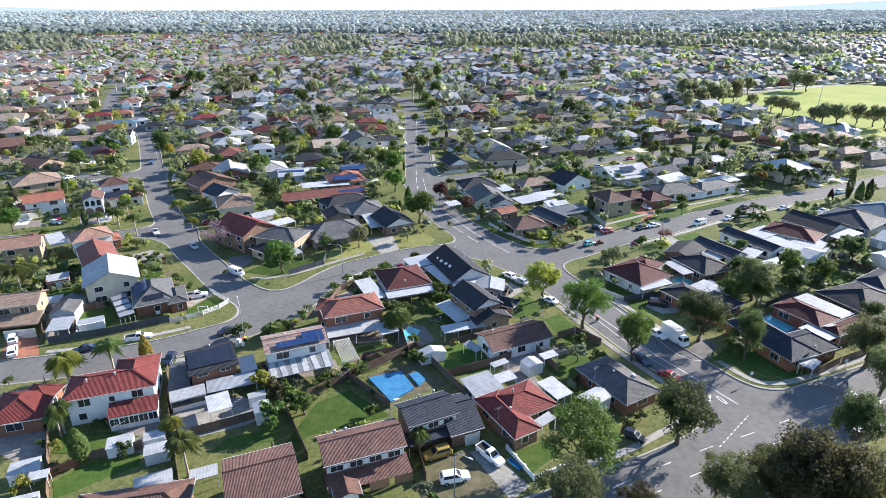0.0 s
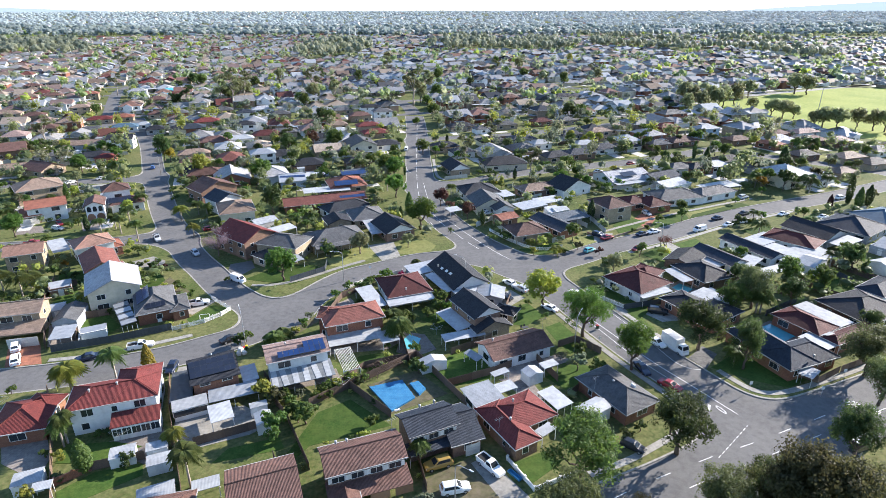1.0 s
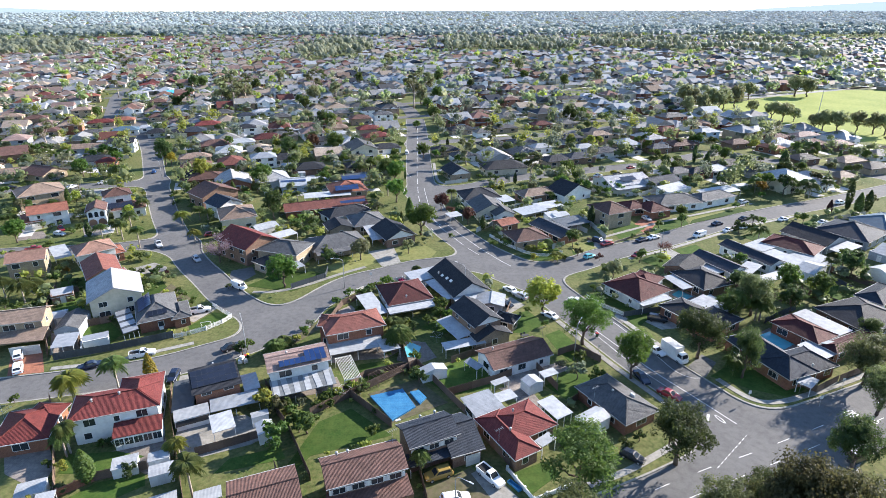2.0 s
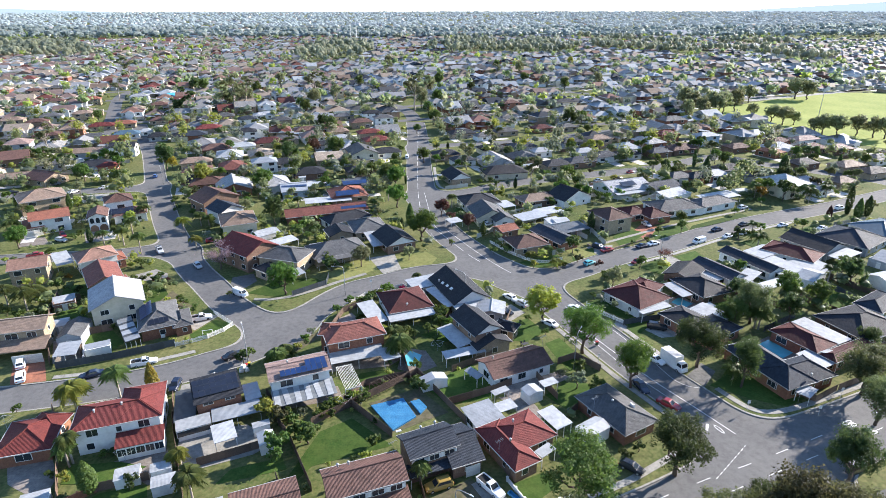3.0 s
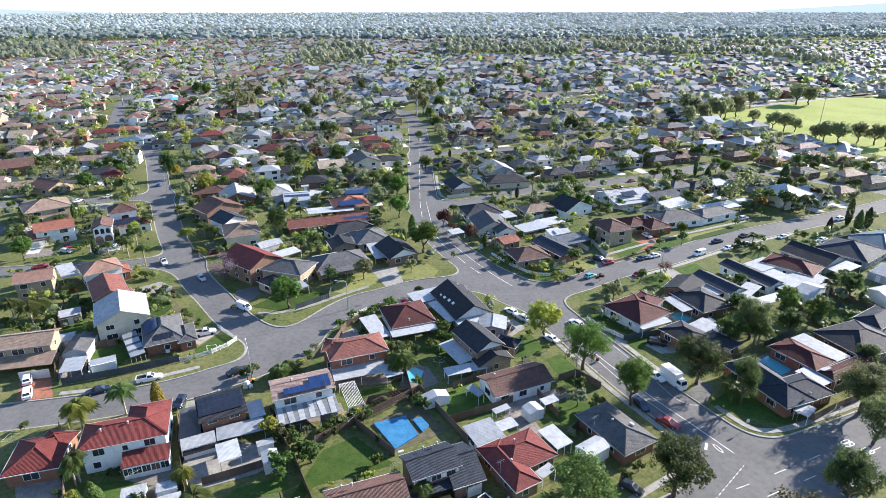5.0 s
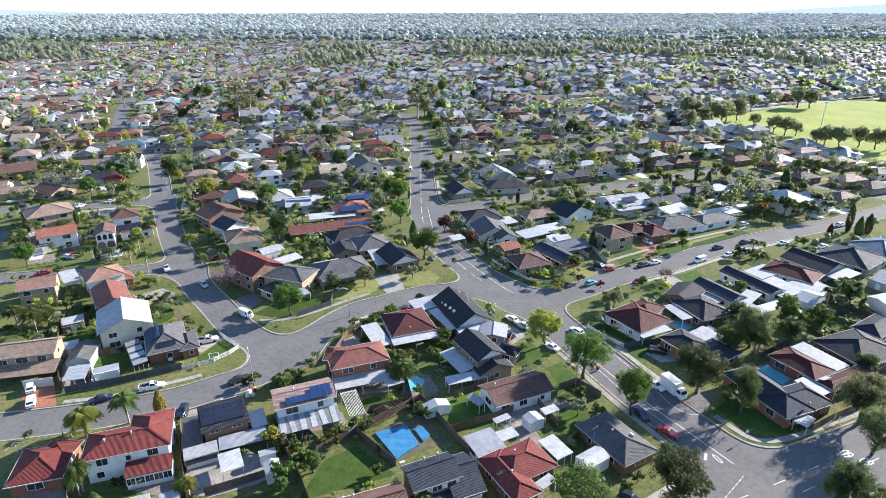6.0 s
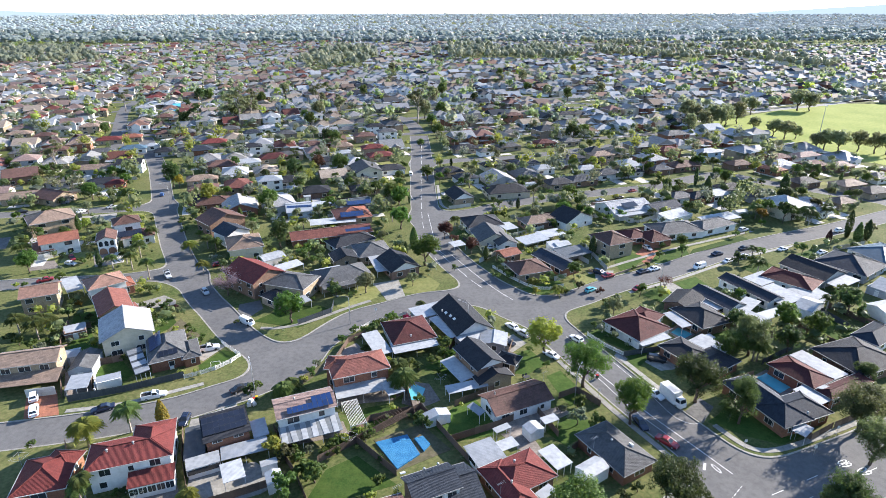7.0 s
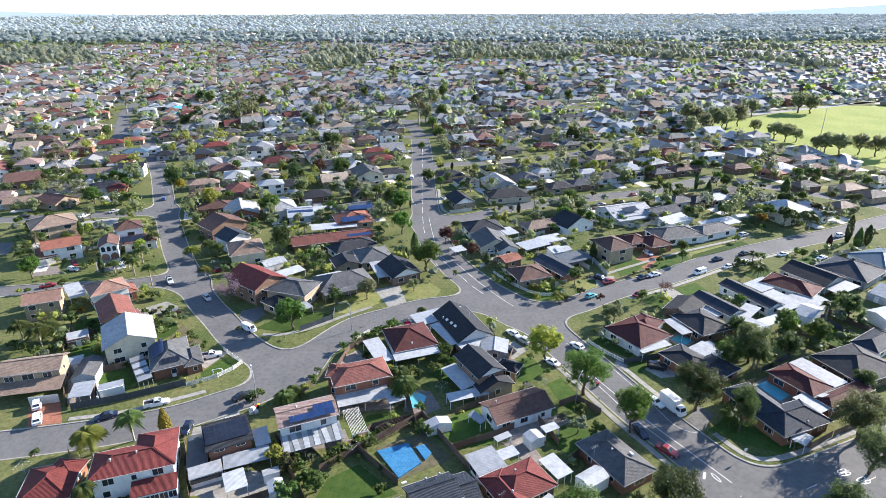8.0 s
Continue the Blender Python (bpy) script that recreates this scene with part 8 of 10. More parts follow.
tree(30.7, 100.4, "bush", "green", 1.6)
tree(26.9, 101.4, "bush", "grey", 1.9)
tree(-5.1, 100.5, "bush", "dark", 1.8)
tree(-22.1, 260.0, "bush", "green", 1.0)
tree(101.4, 259.2, "pencil", "dark", 0.85)
tree(121.6, 279.0, "pencil", "dark", 1.0)
tree(151.1, 208.9, "pencil", "dark", 1.25)
tree(150.7, 202.7, "cypress", "green", 1.2)
tree(156.2, 205.7, "cypress", "dark", 1.2)
tree(140.4, 202.8, "cypress", "plum", 0.8)
tree(-58.3, 99.2, "cypress", "gold", 1.05, sz=1.15)
tree(-144.0, 217.0, "cypress", "green", 0.9)
tree(-100.9, 213.4, "bush", "dark", 1.5)
tree(3.6, 255.2, "bush", "green", 1.2)
tree(-16.4, 250.9, "pencil", "dark", 0.6)
tree(95.0, 259.3, "gum", "green", 0.7)
tree(115.6, 250.1, "cypress", "dark", 1.3)
palm(-71.0, 94.0, 5.8, "ypalm", 1.69, 2)
palm(-65.2, 99.0, 5.8, "palm", 1.56, 1)
palm(-90.2, 192.4, 4.5, "ypalm", 1.43, 1)
palm(-80.0, 177.0, 3.6, "ypalm", 1.17, 1)
palm(-82.3, 195.1, 4.5, "palm", 1.3, 1)
palm(-86.4, 198.0, 4.5, "palm", 1.3, 1)
palm(-106.7, 189.7, 5.4, "palm", 1.3, 1)
palm(-95.6, 172.4, 6.3, "palm", 1.3, 1)
palm(-104.6, 179.5, 5.4, "palm", 1.3, 1)
palm(-108.9, 184.5, 4.5, "palm", 1.3, 1)
palm(-111.1, 179.6, 4.5, "palm", 1.3, 1)
palm(-109.0, 204.0, 5.4, "palm", 1.3, 1)
palm(-143.9, 256.1, 4.5, "palm", 1.56, 1)
palm(-147.8, 189.9, 4.5, "palm", 1.56, 1)
palm(-113.5, 247.1, 4.5, "palm", 1.3, 1)
palm(-10.0, 112.9, 4.95, "palm", 1.43, 3)
palm(-11.6, 117.6, 4.5, "palm", 1.3, 1)
palm(-107.6, 135.4, 5.4, "palm", 1.56, 1)
palm(-114.8, 138.6, 4.5, "palm", 1.56, 1)
palm(-108.3, 140.1, 3.6, "palm", 1.69, 1)
palm(-36.7, 110.8, 2.7, "palm", 1.43, 2)
palm(-35.3, 113.0, 2.25, "palm", 1.3, 1)
palm(75.9, 124.9, 5.4, "palm", 1.43, 2)
palm(77.1, 133.3, 4.5, "palm", 1.56, 1)
palm(101.3, 176.2, 4.5, "palm", 1.56, 1)
palm(126.8, 229.8, 5.4, "palm", 1.56, 1)
palm(144.5, 222.4, 5.4, "palm", 1.82, 1)
palm(155.6, 229.6, 4.5, "palm", 1.43, 1)
palm(75.7, 133.3, 3.6, "palm", 1.3, 2)
palm(60.2, 104.2, 2.7, "palm", 1.43, 1)
palm(26.8, 167.5, 1.9800000000000002, "ypalm", 1.04, 1)
palm(33.7, 162.0, 1.9800000000000002, "ypalm", 1.17, 1)
palm(142.1, 321.3, 5.4, "palm", 1.43, 1)
palm(142.7, 308.0, 5.4, "palm", 1.43, 1)
palm(32.8, 171.9, 2.25, "palm", 0.91, 1)
palm(-7.6, 151.7, 2.25, "palm", 0.78, 1)
tree(-58.0, 143.2, "bush", "green", 0.8)
tree(-65.2, 132.3, "bush", "green", 1.0)
tree(-69.5, 133.8, "bush", "green", 1.2)
tree(-69.6, 136.8, "bush", "lime", 1.0)
tree(-64.2, 135.3, "bush", "green", 0.9)
tree(-81.2, 153.8, "bush", "green", 1.2)
tree(-85.2, 151.3, "bush", "dark", 1.2)
tree(-81.0, 150.9, "bush", "dark", 1.3)
tree(-85.9, 146.7, "bush", "green", 1.0)
tree(-81.9, 146.7, "bush", "green", 0.9)
tree(-94.0, 161.7, "bush", "lime", 1.1)
tree(-91.0, 162.5, "bush", "green", 1.4)
tree(-89.0, 163.7, "bush", "lime", 1.0)
tree(-106.3, 146.8, "bush", "green", 1.7)
tree(-107.3, 153.9, "bush", "gold", 1.0)
tree(-117.1, 157.8, "bush", "green", 1.2)
tree(-134.4, 166.0, "bush", "lime", 1.0)
tree(-123.1, 170.3, "bush", "green", 1.5)
tree(-131.8, 166.0, "bush", "green", 1.0)
tree(-77.5, 133.8, "bush", "dark", 0.7)
tree(-80.4, 125.4, "bush", "green", 0.8)
tree(-83.6, 125.4, "bush", "green", 0.8)
tree(-44.2, 110.8, "bush", "dark", 1.6)
tree(-43.6, 113.0, "bush", "green", 1.4)
tree(-35.7, 95.2, "bush", "lime", 1.3)
tree(-20.6, 138.2, "bush", "green", 1.2)
tree(-18.7, 141.4, "bush", "bright", 1.3)
tree(-15.8, 143.0, "bush", "bright", 1.2)
tree(-25.0, 138.2, "bush", "green", 1.2)
tree(-20.0, 139.8, "bush", "green", 1.2)
tree(-0.4, 130.7, "bush", "green", 1.9)
tree(-1.8, 127.9, "bush", "green", 1.3)
tree(-14.6, 122.6, "bush", "lime", 1.3)
tree(-13.2, 121.3, "bush", "green", 1.3)
tree(-6.3, 102.4, "bush", "green", 1.2)
tree(20.8, 129.2, "bush", "green", 0.9)
tree(23.9, 122.4, "bush", "green", 0.9)
tree(-36.8, 165.6, "bush", "dark", 2.0)
tree(-39.5, 157.5, "bush", "green", 0.7)
tree(-50.0, 189.5, "bush", "green", 1.9)
tree(-52.7, 184.3, "bush", "lime", 1.8)
tree(-45.1, 184.2, "bush", "green", 1.6)
tree(-44.4, 200.7, "bush", "bright", 1.6)
tree(-35.8, 192.1, "bush", "bright", 1.0)
tree(-24.5, 206.6, "bush", "green", 1.8)
tree(-29.1, 209.8, "bush", "green", 1.4)
tree(-17.5, 197.6, "bush", "green", 1.0)
tree(-86.3, 242.8, "bush", "green", 1.6)
tree(-92.1, 247.0, "bush", "dark", 1.4)
tree(-84.5, 206.9, "bush", "bright", 1.9)
tree(-88.6, 203.9, "bush", "lime", 1.5)
tree(-94.2, 210.1, "bush", "green", 1.2)
tree(-74.5, 186.9, "bush", "dark", 1.4)
tree(-107.4, 234.9, "bush", "green", 1.8)
tree(-106.2, 223.7, "bush", "green", 1.6)
tree(-102.0, 227.3, "bush", "dark", 1.4)
tree(2.5, 179.1, "bush", "green", 1.0)
tree(15.8, 172.0, "bush", "green", 1.2)
tree(21.0, 179.0, "bush", "dark", 1.5)
tree(19.6, 174.2, "bush", "dark", 1.4)
tree(61.5, 194.4, "bush", "green", 0.6)
tree(67.2, 181.2, "bush", "green", 1.0)
tree(73.6, 188.9, "bush", "green", 1.4)
tree(93.9, 219.1, "bush", "green", 1.2)
tree(109.9, 191.4, "bush", "green", 1.6)
tree(76.8, 161.0, "bush", "green", 1.0)
tree(48.1, 138.0, "bush", "green", 0.6)
tree(39.9, 141.2, "bush", "green", 1.0)
tree(46.3, 161.1, "bush", "plum", 1.2)
tree(61.8, 178.8, "bush", "green", 0.9)
tree(36.1, 161.2, "bush", "green", 1.0)
tree(7.3, 250.7, "bush", "green", 1.2)
tree(16.0, 250.7, "bush", "bright", 1.3)
tree(20.5, 243.8, "bush", "green", 1.1)
tree(75.8, 254.8, "bush", "lime", 1.5)
tree(75.5, 279.3, "bush", "green", 1.2)
tree(153.7, 278.8, "bush", "dark", 1.5)
tree(172.3, 241.3, "bush", "dark", 1.6)
tree(99.5, 122.2, "bush", "dark", 1.6)
tree(96.1, 122.2, "bush", "green", 1.4)
tree(12.2, 279.7, "bush", "dark", 1.2)
tree(1.2, 269.5, "bush", "green", 0.9)
tree(-141.9, 189.9, "bush", "green", 1.4)
tree(-138.7, 192.6, "bush", "green", 1.1)
tree(-157.5, 201.2, "bush", "lime", 1.2)
tree(-122.8, 187.2, "bush", "green", 1.5)
tree(-124.2, 184.6, "bush", "green", 1.3)
tree(-134.1, 189.9, "bush", "dark", 1.0)
tree(-115.7, 204.0, "bush", "green", 1.6)
tree(-119.8, 216.8, "bush", "lime", 1.5)
tree(-120.4, 227.4, "bush", "lime", 1.0)
tree(-183.8, 260.9, "bush", "lime", 1.2)
tree(-186.8, 281.0, "bush", "lime", 1.6)
tree(-191.2, 298.0, "bush", "green", 1.6)
tree(-176.1, 239.2, "bush", "green", 1.0)
tree(-143.2, 291.8, "bush", "green", 1.0)
tree(130.5, 250.0, "bush", "dark", 2.0)
tree(152.9, 249.9, "bush", "green", 2.2)
tree(119.3, 241.6, "bush", "green", 1.3)

# street lamps and signs
street_lamp(-43.0, 110.4, 115, 9.0, 2.6)
street_lamp(-26.8, 143.7, 200, 9.0, 2.6)
street_lamp(5.6, 139.1, 150, 9.0, 2.6)
street_lamp(27.8, 108.4, 60, 9.0, 2.6)
street_lamp(65.9, 165.2, 200, 9.0, 2.6)
street_lamp(109.2, 281.3, 200, 9.0, 2.6)
street_lamp(-123.3, 251.5, 180, 9.0, 2.6)
street_lamp(229.4, 358.8, 200, 9.0, 2.6)
street_lamp(1.3, 66.0, -40, 9.0, 2.6)
sign_post(69.7, 96.7)
sign_post(71.1, 92.4)
sign_post(79.0, 98.1)
sign_post(58.4, 94.1)
sign_post(33.6, 110.6)
sign_post(-20.2, 148.2)

# painted lines and footpaths
road_mark(((35.3, 121.9), (38.7, 114.6), (43.2, 105.1), (48.2, 96.4), (53.2, 87.6)), 0.16, 0, 0)
road_mark(((32.6, 125.0), (36.3, 116.2), (40.2, 106.7), (46.0, 96.4)), 0.12, 0, 0)
road_mark(((40.8, 125.0), (44.3, 116.2), (46.5, 109.4), (48.3, 104.2), (51.0, 101.9), (54.1, 102.3)), 0.12, 0, 0)
road_mark(((-15.3, 369.4), (-12.3, 279.9), (-10.5, 238.3), (-9.1, 219.7)), 0.18, 9, 4)
road_mark(((-2.3, 193.6), (2.5, 183.0), (7.7, 172.0), (11.0, 166.3)), 0.16, 9, 3)
road_mark(((0.7, 194.7), (8.0, 179.0), (14.5, 166.3), (19.7, 158.0)), 0.14, 0, 0)
road_mark(((-7.9, 238.3), (-3.8, 201.7), (-0.3, 191.9)), 0.14, 0, 0)
road_mark(((-17.7, 250.9), (-14.6, 225.4), (-12.2, 213.0)), 0.12, 0, 0)
road_mark(((-20.6, 336.8), (-17.0, 269.6), (-14.2, 255.3)), 0.12, 0, 0)
road_mark(((-4.2, 190.3), (-1.6, 180.5), (-1.2, 172.0)), 0.12, 0, 0)
road_mark(((9.3, 151.6), (14.6, 148.0), (17.8, 141.3), (22.1, 133.5), (27.0, 124.5)), 0.12, 0, 0)
road_mark(((31.4, 129.1), (33.0, 133.5), (31.5, 137.1)), 0.12, 0, 0)
road_mark(((25.0, 67.9), (31.1, 71.1), (44.1, 76.9), (52.1, 80.0), (66.1, 86.0), (85.0, 94.4)), 0.14, 3, 6)
road_mark(((29.5, 66.1), (38.8, 70.7), (49.9, 75.5), (63.5, 81.4), (81.3, 89.2)), 0.14, 3, 6)
road_mark(((44.9, 76.6), (53.5, 84.5)), 0.14, 0.8, 0.6)
footpath(((22.7, 72.8), (28.8, 75.4), (34.5, 78.7), (46.7, 83.0), (48.8, 86.0)), 1.3)
footpath(((55.6, 101.3), (57.7, 93.6), (63.8, 91.0), (72.2, 94.5), (91.2, 103.2)), 1.3)
footpath(((28.1, 125.7), (35.0, 107.8), (39.6, 101.4), (41.6, 95.5), (43.0, 91.9)), 1.3)
footpath(((41.6, 127.7), (46.5, 115.0), (48.4, 109.4)), 1.3)
footpath(((-52.4, 139.9), (-45.3, 141.5), (-38.4, 144.8), (-30.2, 151.8), (-22.8, 157.4)), 1.3)
footpath(((-4.3, 279.8), (-2.7, 250.8), (-0.2, 238.2)), 1.3)
footpath(((-82.2, 102.7), (-71.5, 107.0), (-62.0, 113.1), (-56.7, 115.8)), 1.3)
footpath(((54.3, 165.2), (71.6, 174.9), (101.0, 191.5), (127.0, 202.8)), 1.3)
footpath(((46.4, 176.5), (62.1, 186.3), (84.1, 198.9), (118.7, 215.6)), 1.3)

# car park beside the road
patch(MARK, "white painted bay line in a car park", (62.5, 70.8), (62.62, 70.77), (64.02, 67.07), (63.9, 67.1), name="road_marking", z=0.06, thick=0.01)
patch(MARK, "white painted bay line in a car park", (63.6, 69.1), (63.72, 69.07), (65.12, 65.57), (65.0, 65.6), name="road_marking", z=0.06, thick=0.01)
patch(MARK, "white painted bay line in a car park", (64.8, 67.5), (64.92, 67.47), (66.22, 64.07), (66.1, 64.1), name="road_marking", z=0.06, thick=0.01)
patch(MARK, "white painted bay line in a car park", (65.9, 66.0), (66.02, 65.97), (67.32, 62.67), (67.2, 62.7), name="road_marking", z=0.06, thick=0.01)
patch(MARK, "white painted bay line in a car park", (67.0, 64.5), (67.12, 64.47), (68.32, 61.27), (68.2, 61.3), name="road_marking", z=0.06, thick=0.01)
patch(ASPHALT, "asphalt of a small car park", (53.1, 63.7), (60.4, 70.3), (74.4, 75.2), (77.6, 67.9), (72.5, 61.7), name="car_park")

# houses of the middle distance
house("single-storey tan house with a grey tiled hip roof", -246.8, 341.3, 20, 16, 10, 2.9, "tan", "grey", "hip", wins="fr")
house("two-storey tan house with a brown tiled hip roof", -225.0, 335.3, 20, 14, 10, 5.4, "tan", "brown", "hip", wins="fr")
house("two-storey red house with a tan tiled hip roof", -221.1, 351.9, 20, 14, 9, 5.4, "red", "tan", "hip", wins="fr")
house("single-storey white house with a grey tiled hip roof", -201.5, 341.0, 20, 16, 10, 2.9, "white", "grey", "hip", wins="fr")
house("single-storey white house with a blue metal hip roof", -187.9, 350.6, 20, 15, 9, 2.9, "white", "bmetal", "hip", wins="fr")
house("single-storey white house with a white metal hip roof", -180.1, 358.4, 20, 9, 7, 2.7, "white", "wmetal", "hip", wins="fr")
house("single-storey grey house with a charcoal tiled hip roof", -166.3, 343.9, 20, 11, 10, 2.9, "grey", "dark", "hip", wins="fr")
house("single-storey cream house with a charcoal tiled hip roof", -154.0, 343.8, 20, 10, 10, 2.9, "cream", "dark", "hip", wins="fr")
house("single-storey red house with a slate-blue tiled hip roof", -147.0, 347.0, 20, 16, 11, 2.9, "red", "blue", "hip", wins="fr")
house("single-storey tan house with a red tiled hip roof", -145.6, 367.8, 20, 16, 10, 2.9, "tan", "red", "hip", wins="fr")
house("two-storey white house with a charcoal tiled hip roof", -114.1, 344.2, 20, 11, 9, 5.4, "white", "dark", "hip", wins="fr")
house("single-storey tan house with a maroon tiled hip roof", -97.4, 327.8, 20, 17, 11, 2.9, "tan", "maroon", "hip", wins="fr")
house("single-storey tan house with a grey tiled hip roof", -90.3, 333.8, 20, 16, 10, 2.9, "tan", "grey", "hip", wins="fr")
house("two-storey tan house with a tan tiled hip roof", -277.2, 382.5, 20, 15, 9, 5.4, "tan", "tan", "hip", wins="fr")
house("two-storey tan house with a brown tiled hip roof", -256.8, 376.3, 20, 13, 9, 5.4, "tan", "brown", "hip", wins="fr")
house("two-storey white house with a grey tiled hip roof", -262.1, 399.4, 20, 14, 9, 5.0, "white", "grey", "hip", wins="fr")
house("two-storey tan house with a tan tiled hip roof", -246.0, 408.1, 20, 13, 9, 5.4, "tan", "tan", "hip", wins="fr")
house("single-storey tan house with a red tiled hip roof", -215.9, 375.9, 20, 16, 9, 2.9, "tan", "red", "hip", wins="fr")
house("single-storey tan house with a terracotta tiled hip roof", -206.4, 383.6, 20, 15, 9, 2.9, "tan", "orange", "hip", wins="fr")
house("single-storey tan house with a brown tiled hip roof", -188.7, 395.7, 20, 12, 9, 2.9, "tan", "brown", "hip", wins="fr")
house("single-storey red house with a grey tiled hip roof", -177.2, 399.9, 20, 14, 10, 2.9, "red", "grey", "hip", wins="fr")
house("single-storey white house with a grey tiled hip roof", -158.1, 399.7, 20, 14, 10, 2.9, "white", "grey", "hip", wins="fr")
house("two-storey white house with a tan tiled hip roof", -318.5, 462.9, 20, 16, 9, 5.0, "white", "tan", "hip", wins="fr")
house("two-storey tan house with a brown tiled hip roof", -302.3, 468.5, 20, 15, 9, 5.0, "tan", "brown", "hip", wins="fr")
house("two-storey tan house with a terracotta tiled hip roof", -278.4, 477.3, 20, 14, 9, 5.0, "tan", "orange", "hip", wins="fr")
house("two-storey tan house with a brown tiled hip roof", -356.3, 528.8, 20, 14, 9, 5, "tan", "brown", "hip", wins="fr")
house("two-storey tan house with a grey tiled hip roof", -348.1, 547.9, 20, 14, 9, 5, "tan", "grey", "hip", wins="fr")
house("two-storey white house with a pale tiled hip roof", -247.6, 492.7, 20, 15, 9, 5, "white", "pale", "hip", wins="fr")
house("single-storey white house with a red tiled hip roof", -273.8, 563.8, 20, 14, 9, 2.9, "white", "red", "hip", wins="fr")
house("single-storey tan house with a brown tiled hip roof", -214.5, 454.3, 20, 14, 10, 4, "tan", "brown", "hip", wins="fr")
house("single-storey grey house with a tan tiled gable roof", -184.4, 303.2, 15, 20, 9, 3.0, "grey", "tan", "gable", wins="fr")
house("two-storey white house with a charcoal tiled gable roof", -166.9, 305.6, 12, 13, 9, 5.4, "white", "dark", "gable", wins="fr")
house("single-storey grey house with a grey tiled hip roof", -187.9, 279.8, 20, 14, 10, 2.9, "grey", "grey", "hip", wins="fr")
house("single-storey grey house with a charcoal tiled hip roof", -166.1, 277.4, 20, 16, 10, 2.9, "grey", "dark", "hip", wins="fr")
house("single-storey red house with a red tiled hip roof", -160.2, 276.4, 10, 9, 7, 2.6, "red", "red", "hip", wins="fr")
house("single-storey brown house with a brown tiled hip roof", -120.9, 311.1, 20, 16, 11, 2.9, "brown", "brown", "hip", wins="fr")
house("single-storey white house with a white metal hip roof", -109.0, 316.4, 20, 15, 8, 2.9, "white", "wmetal", "hip", wins="fr")
house("two-storey white house with a grey metal hip roof", -84.4, 273.2, 20, 12, 9, 5.2, "white", "gmetal", "hip", wins="fr")
house("single-storey grey house with a charcoal tiled hip roof", -77.0, 280.1, 20, 13, 10, 2.9, "grey", "dark", "hip", wins="fr")
house("single-storey tan house with a tan tiled hip roof", -120.5, 282.7, 20, 15, 9, 2.9, "tan", "tan", "hip", wins="fr")
house("single-storey tan house with a brown tiled hip roof", -113.8, 266.5, 20, 14, 9, 2.9, "tan", "brown", "hip", wins="fr")
house("single-storey red house with a brown tiled hip roof", -101.4, 245.7, 20, 15, 10, 2.9, "red", "brown", "hip", wins="fr")
house("single-storey brown house with a charcoal tiled hip roof", -108.9, 249.3, 20, 12, 9, 2.9, "brown", "dark", "hip", wins="fr")
house("single-storey tan house with a brown tiled hip roof", -83.0, 360.1, 20, 16, 10, 2.9, "tan", "brown", "hip", wins="fr")
house("single-storey grey house with a charcoal tiled hip roof", -65.2, 320.3, 20, 12, 9, 2.9, "grey", "dark", "hip", wins="fr")
house("single-storey white house with a white metal hip roof", -58.8, 338.2, 20, 10, 7, 2.9, "white", "wmetal", "hip", wins="fr")
house("two-storey tan house with a red tiled hip roof", -43.1, 344.8, 20, 14, 9, 4.5, "tan", "red", "hip", wins="fr")
house("single-storey tan house with a red tiled hip roof", -37.6, 331.9, 20, 15, 10, 2.9, "tan", "red", "hip", wins="fr")
house("single-storey white house with a charcoal tiled hip roof", -29.6, 302.5, 20, 15, 10, 2.9, "white", "dark", "hip", wins="fr")
house("single-storey brown house with a charcoal tiled hip roof", -60.9, 262.2, 20, 15, 11, 2.9, "brown", "dark", "hip", wins="fr")
house("single-storey tan house with a charcoal tiled hip roof", -38.2, 266.1, 20, 14, 9, 2.9, "tan", "dark", "hip", wins="fr")
house("single-storey tan house with a tan tiled hip roof", -63.4, 356.5, 20, 13, 9, 2.9, "tan", "tan", "hip", wins="fr")
house("single-storey tan house with a brown tiled hip roof", -52.9, 382.2, 20, 14, 10, 4, "tan", "brown", "hip", wins="fr")
house("two-storey white house with a grey tiled hip roof", -38.8, 388.6, 15, 13, 9, 5.4, "white", "grey", "hip", wins="fr")
house("two-storey white house with a charcoal tiled hip roof", -48.4, 408.6, 15, 14, 9, 5.0, "white", "dark", "hip", wins="fr")
house("single-storey tan house with a grey tiled hip roof", -68.2, 409.8, 20, 14, 9, 2.9, "tan", "grey", "hip", wins="fr")
house("single-storey tan house with a grey tiled hip roof", -107.3, 395.0, 20, 14, 10, 2.9, "tan", "grey", "hip", wins="fr")
house("two-storey white house with a slate-blue tiled hip roof", -126.6, 385.2, 20, 12, 9, 5.4, "white", "blue", "hip", wins="fr")
house("single-storey white house with a pale tiled hip roof", -124.2, 414.9, 20, 15, 9, 2.9, "white", "pale", "hip", wins="fr")
house("single-storey tan house with a grey tiled hip roof", -150.4, 410.6, 20, 14, 10, 2.9, "tan", "grey", "hip", wins="fr")
house("single-storey tan house with a charcoal tiled hip roof", 11.1, 350.7, 20, 16, 10, 2.9, "tan", "dark", "hip", wins="fr")
house("single-storey white house with a grey tiled hip roof", 23.1, 342.4, 20, 10, 8, 2.9, "white", "grey", "hip", wins="fr")
house("single-storey tan house with a grey tiled hip roof", 37.6, 355.6, 20, 15, 9, 2.9, "tan", "grey", "hip", wins="fr")
house("single-storey red house with a maroon tiled hip roof", 61.4, 366.1, 20, 13, 9, 2.9, "red", "maroon", "hip", wins="fr")
house("single-storey tan house with a grey tiled hip roof", 77.9, 369.6, 20, 12, 9, 2.9, "tan", "grey", "hip", wins="fr")
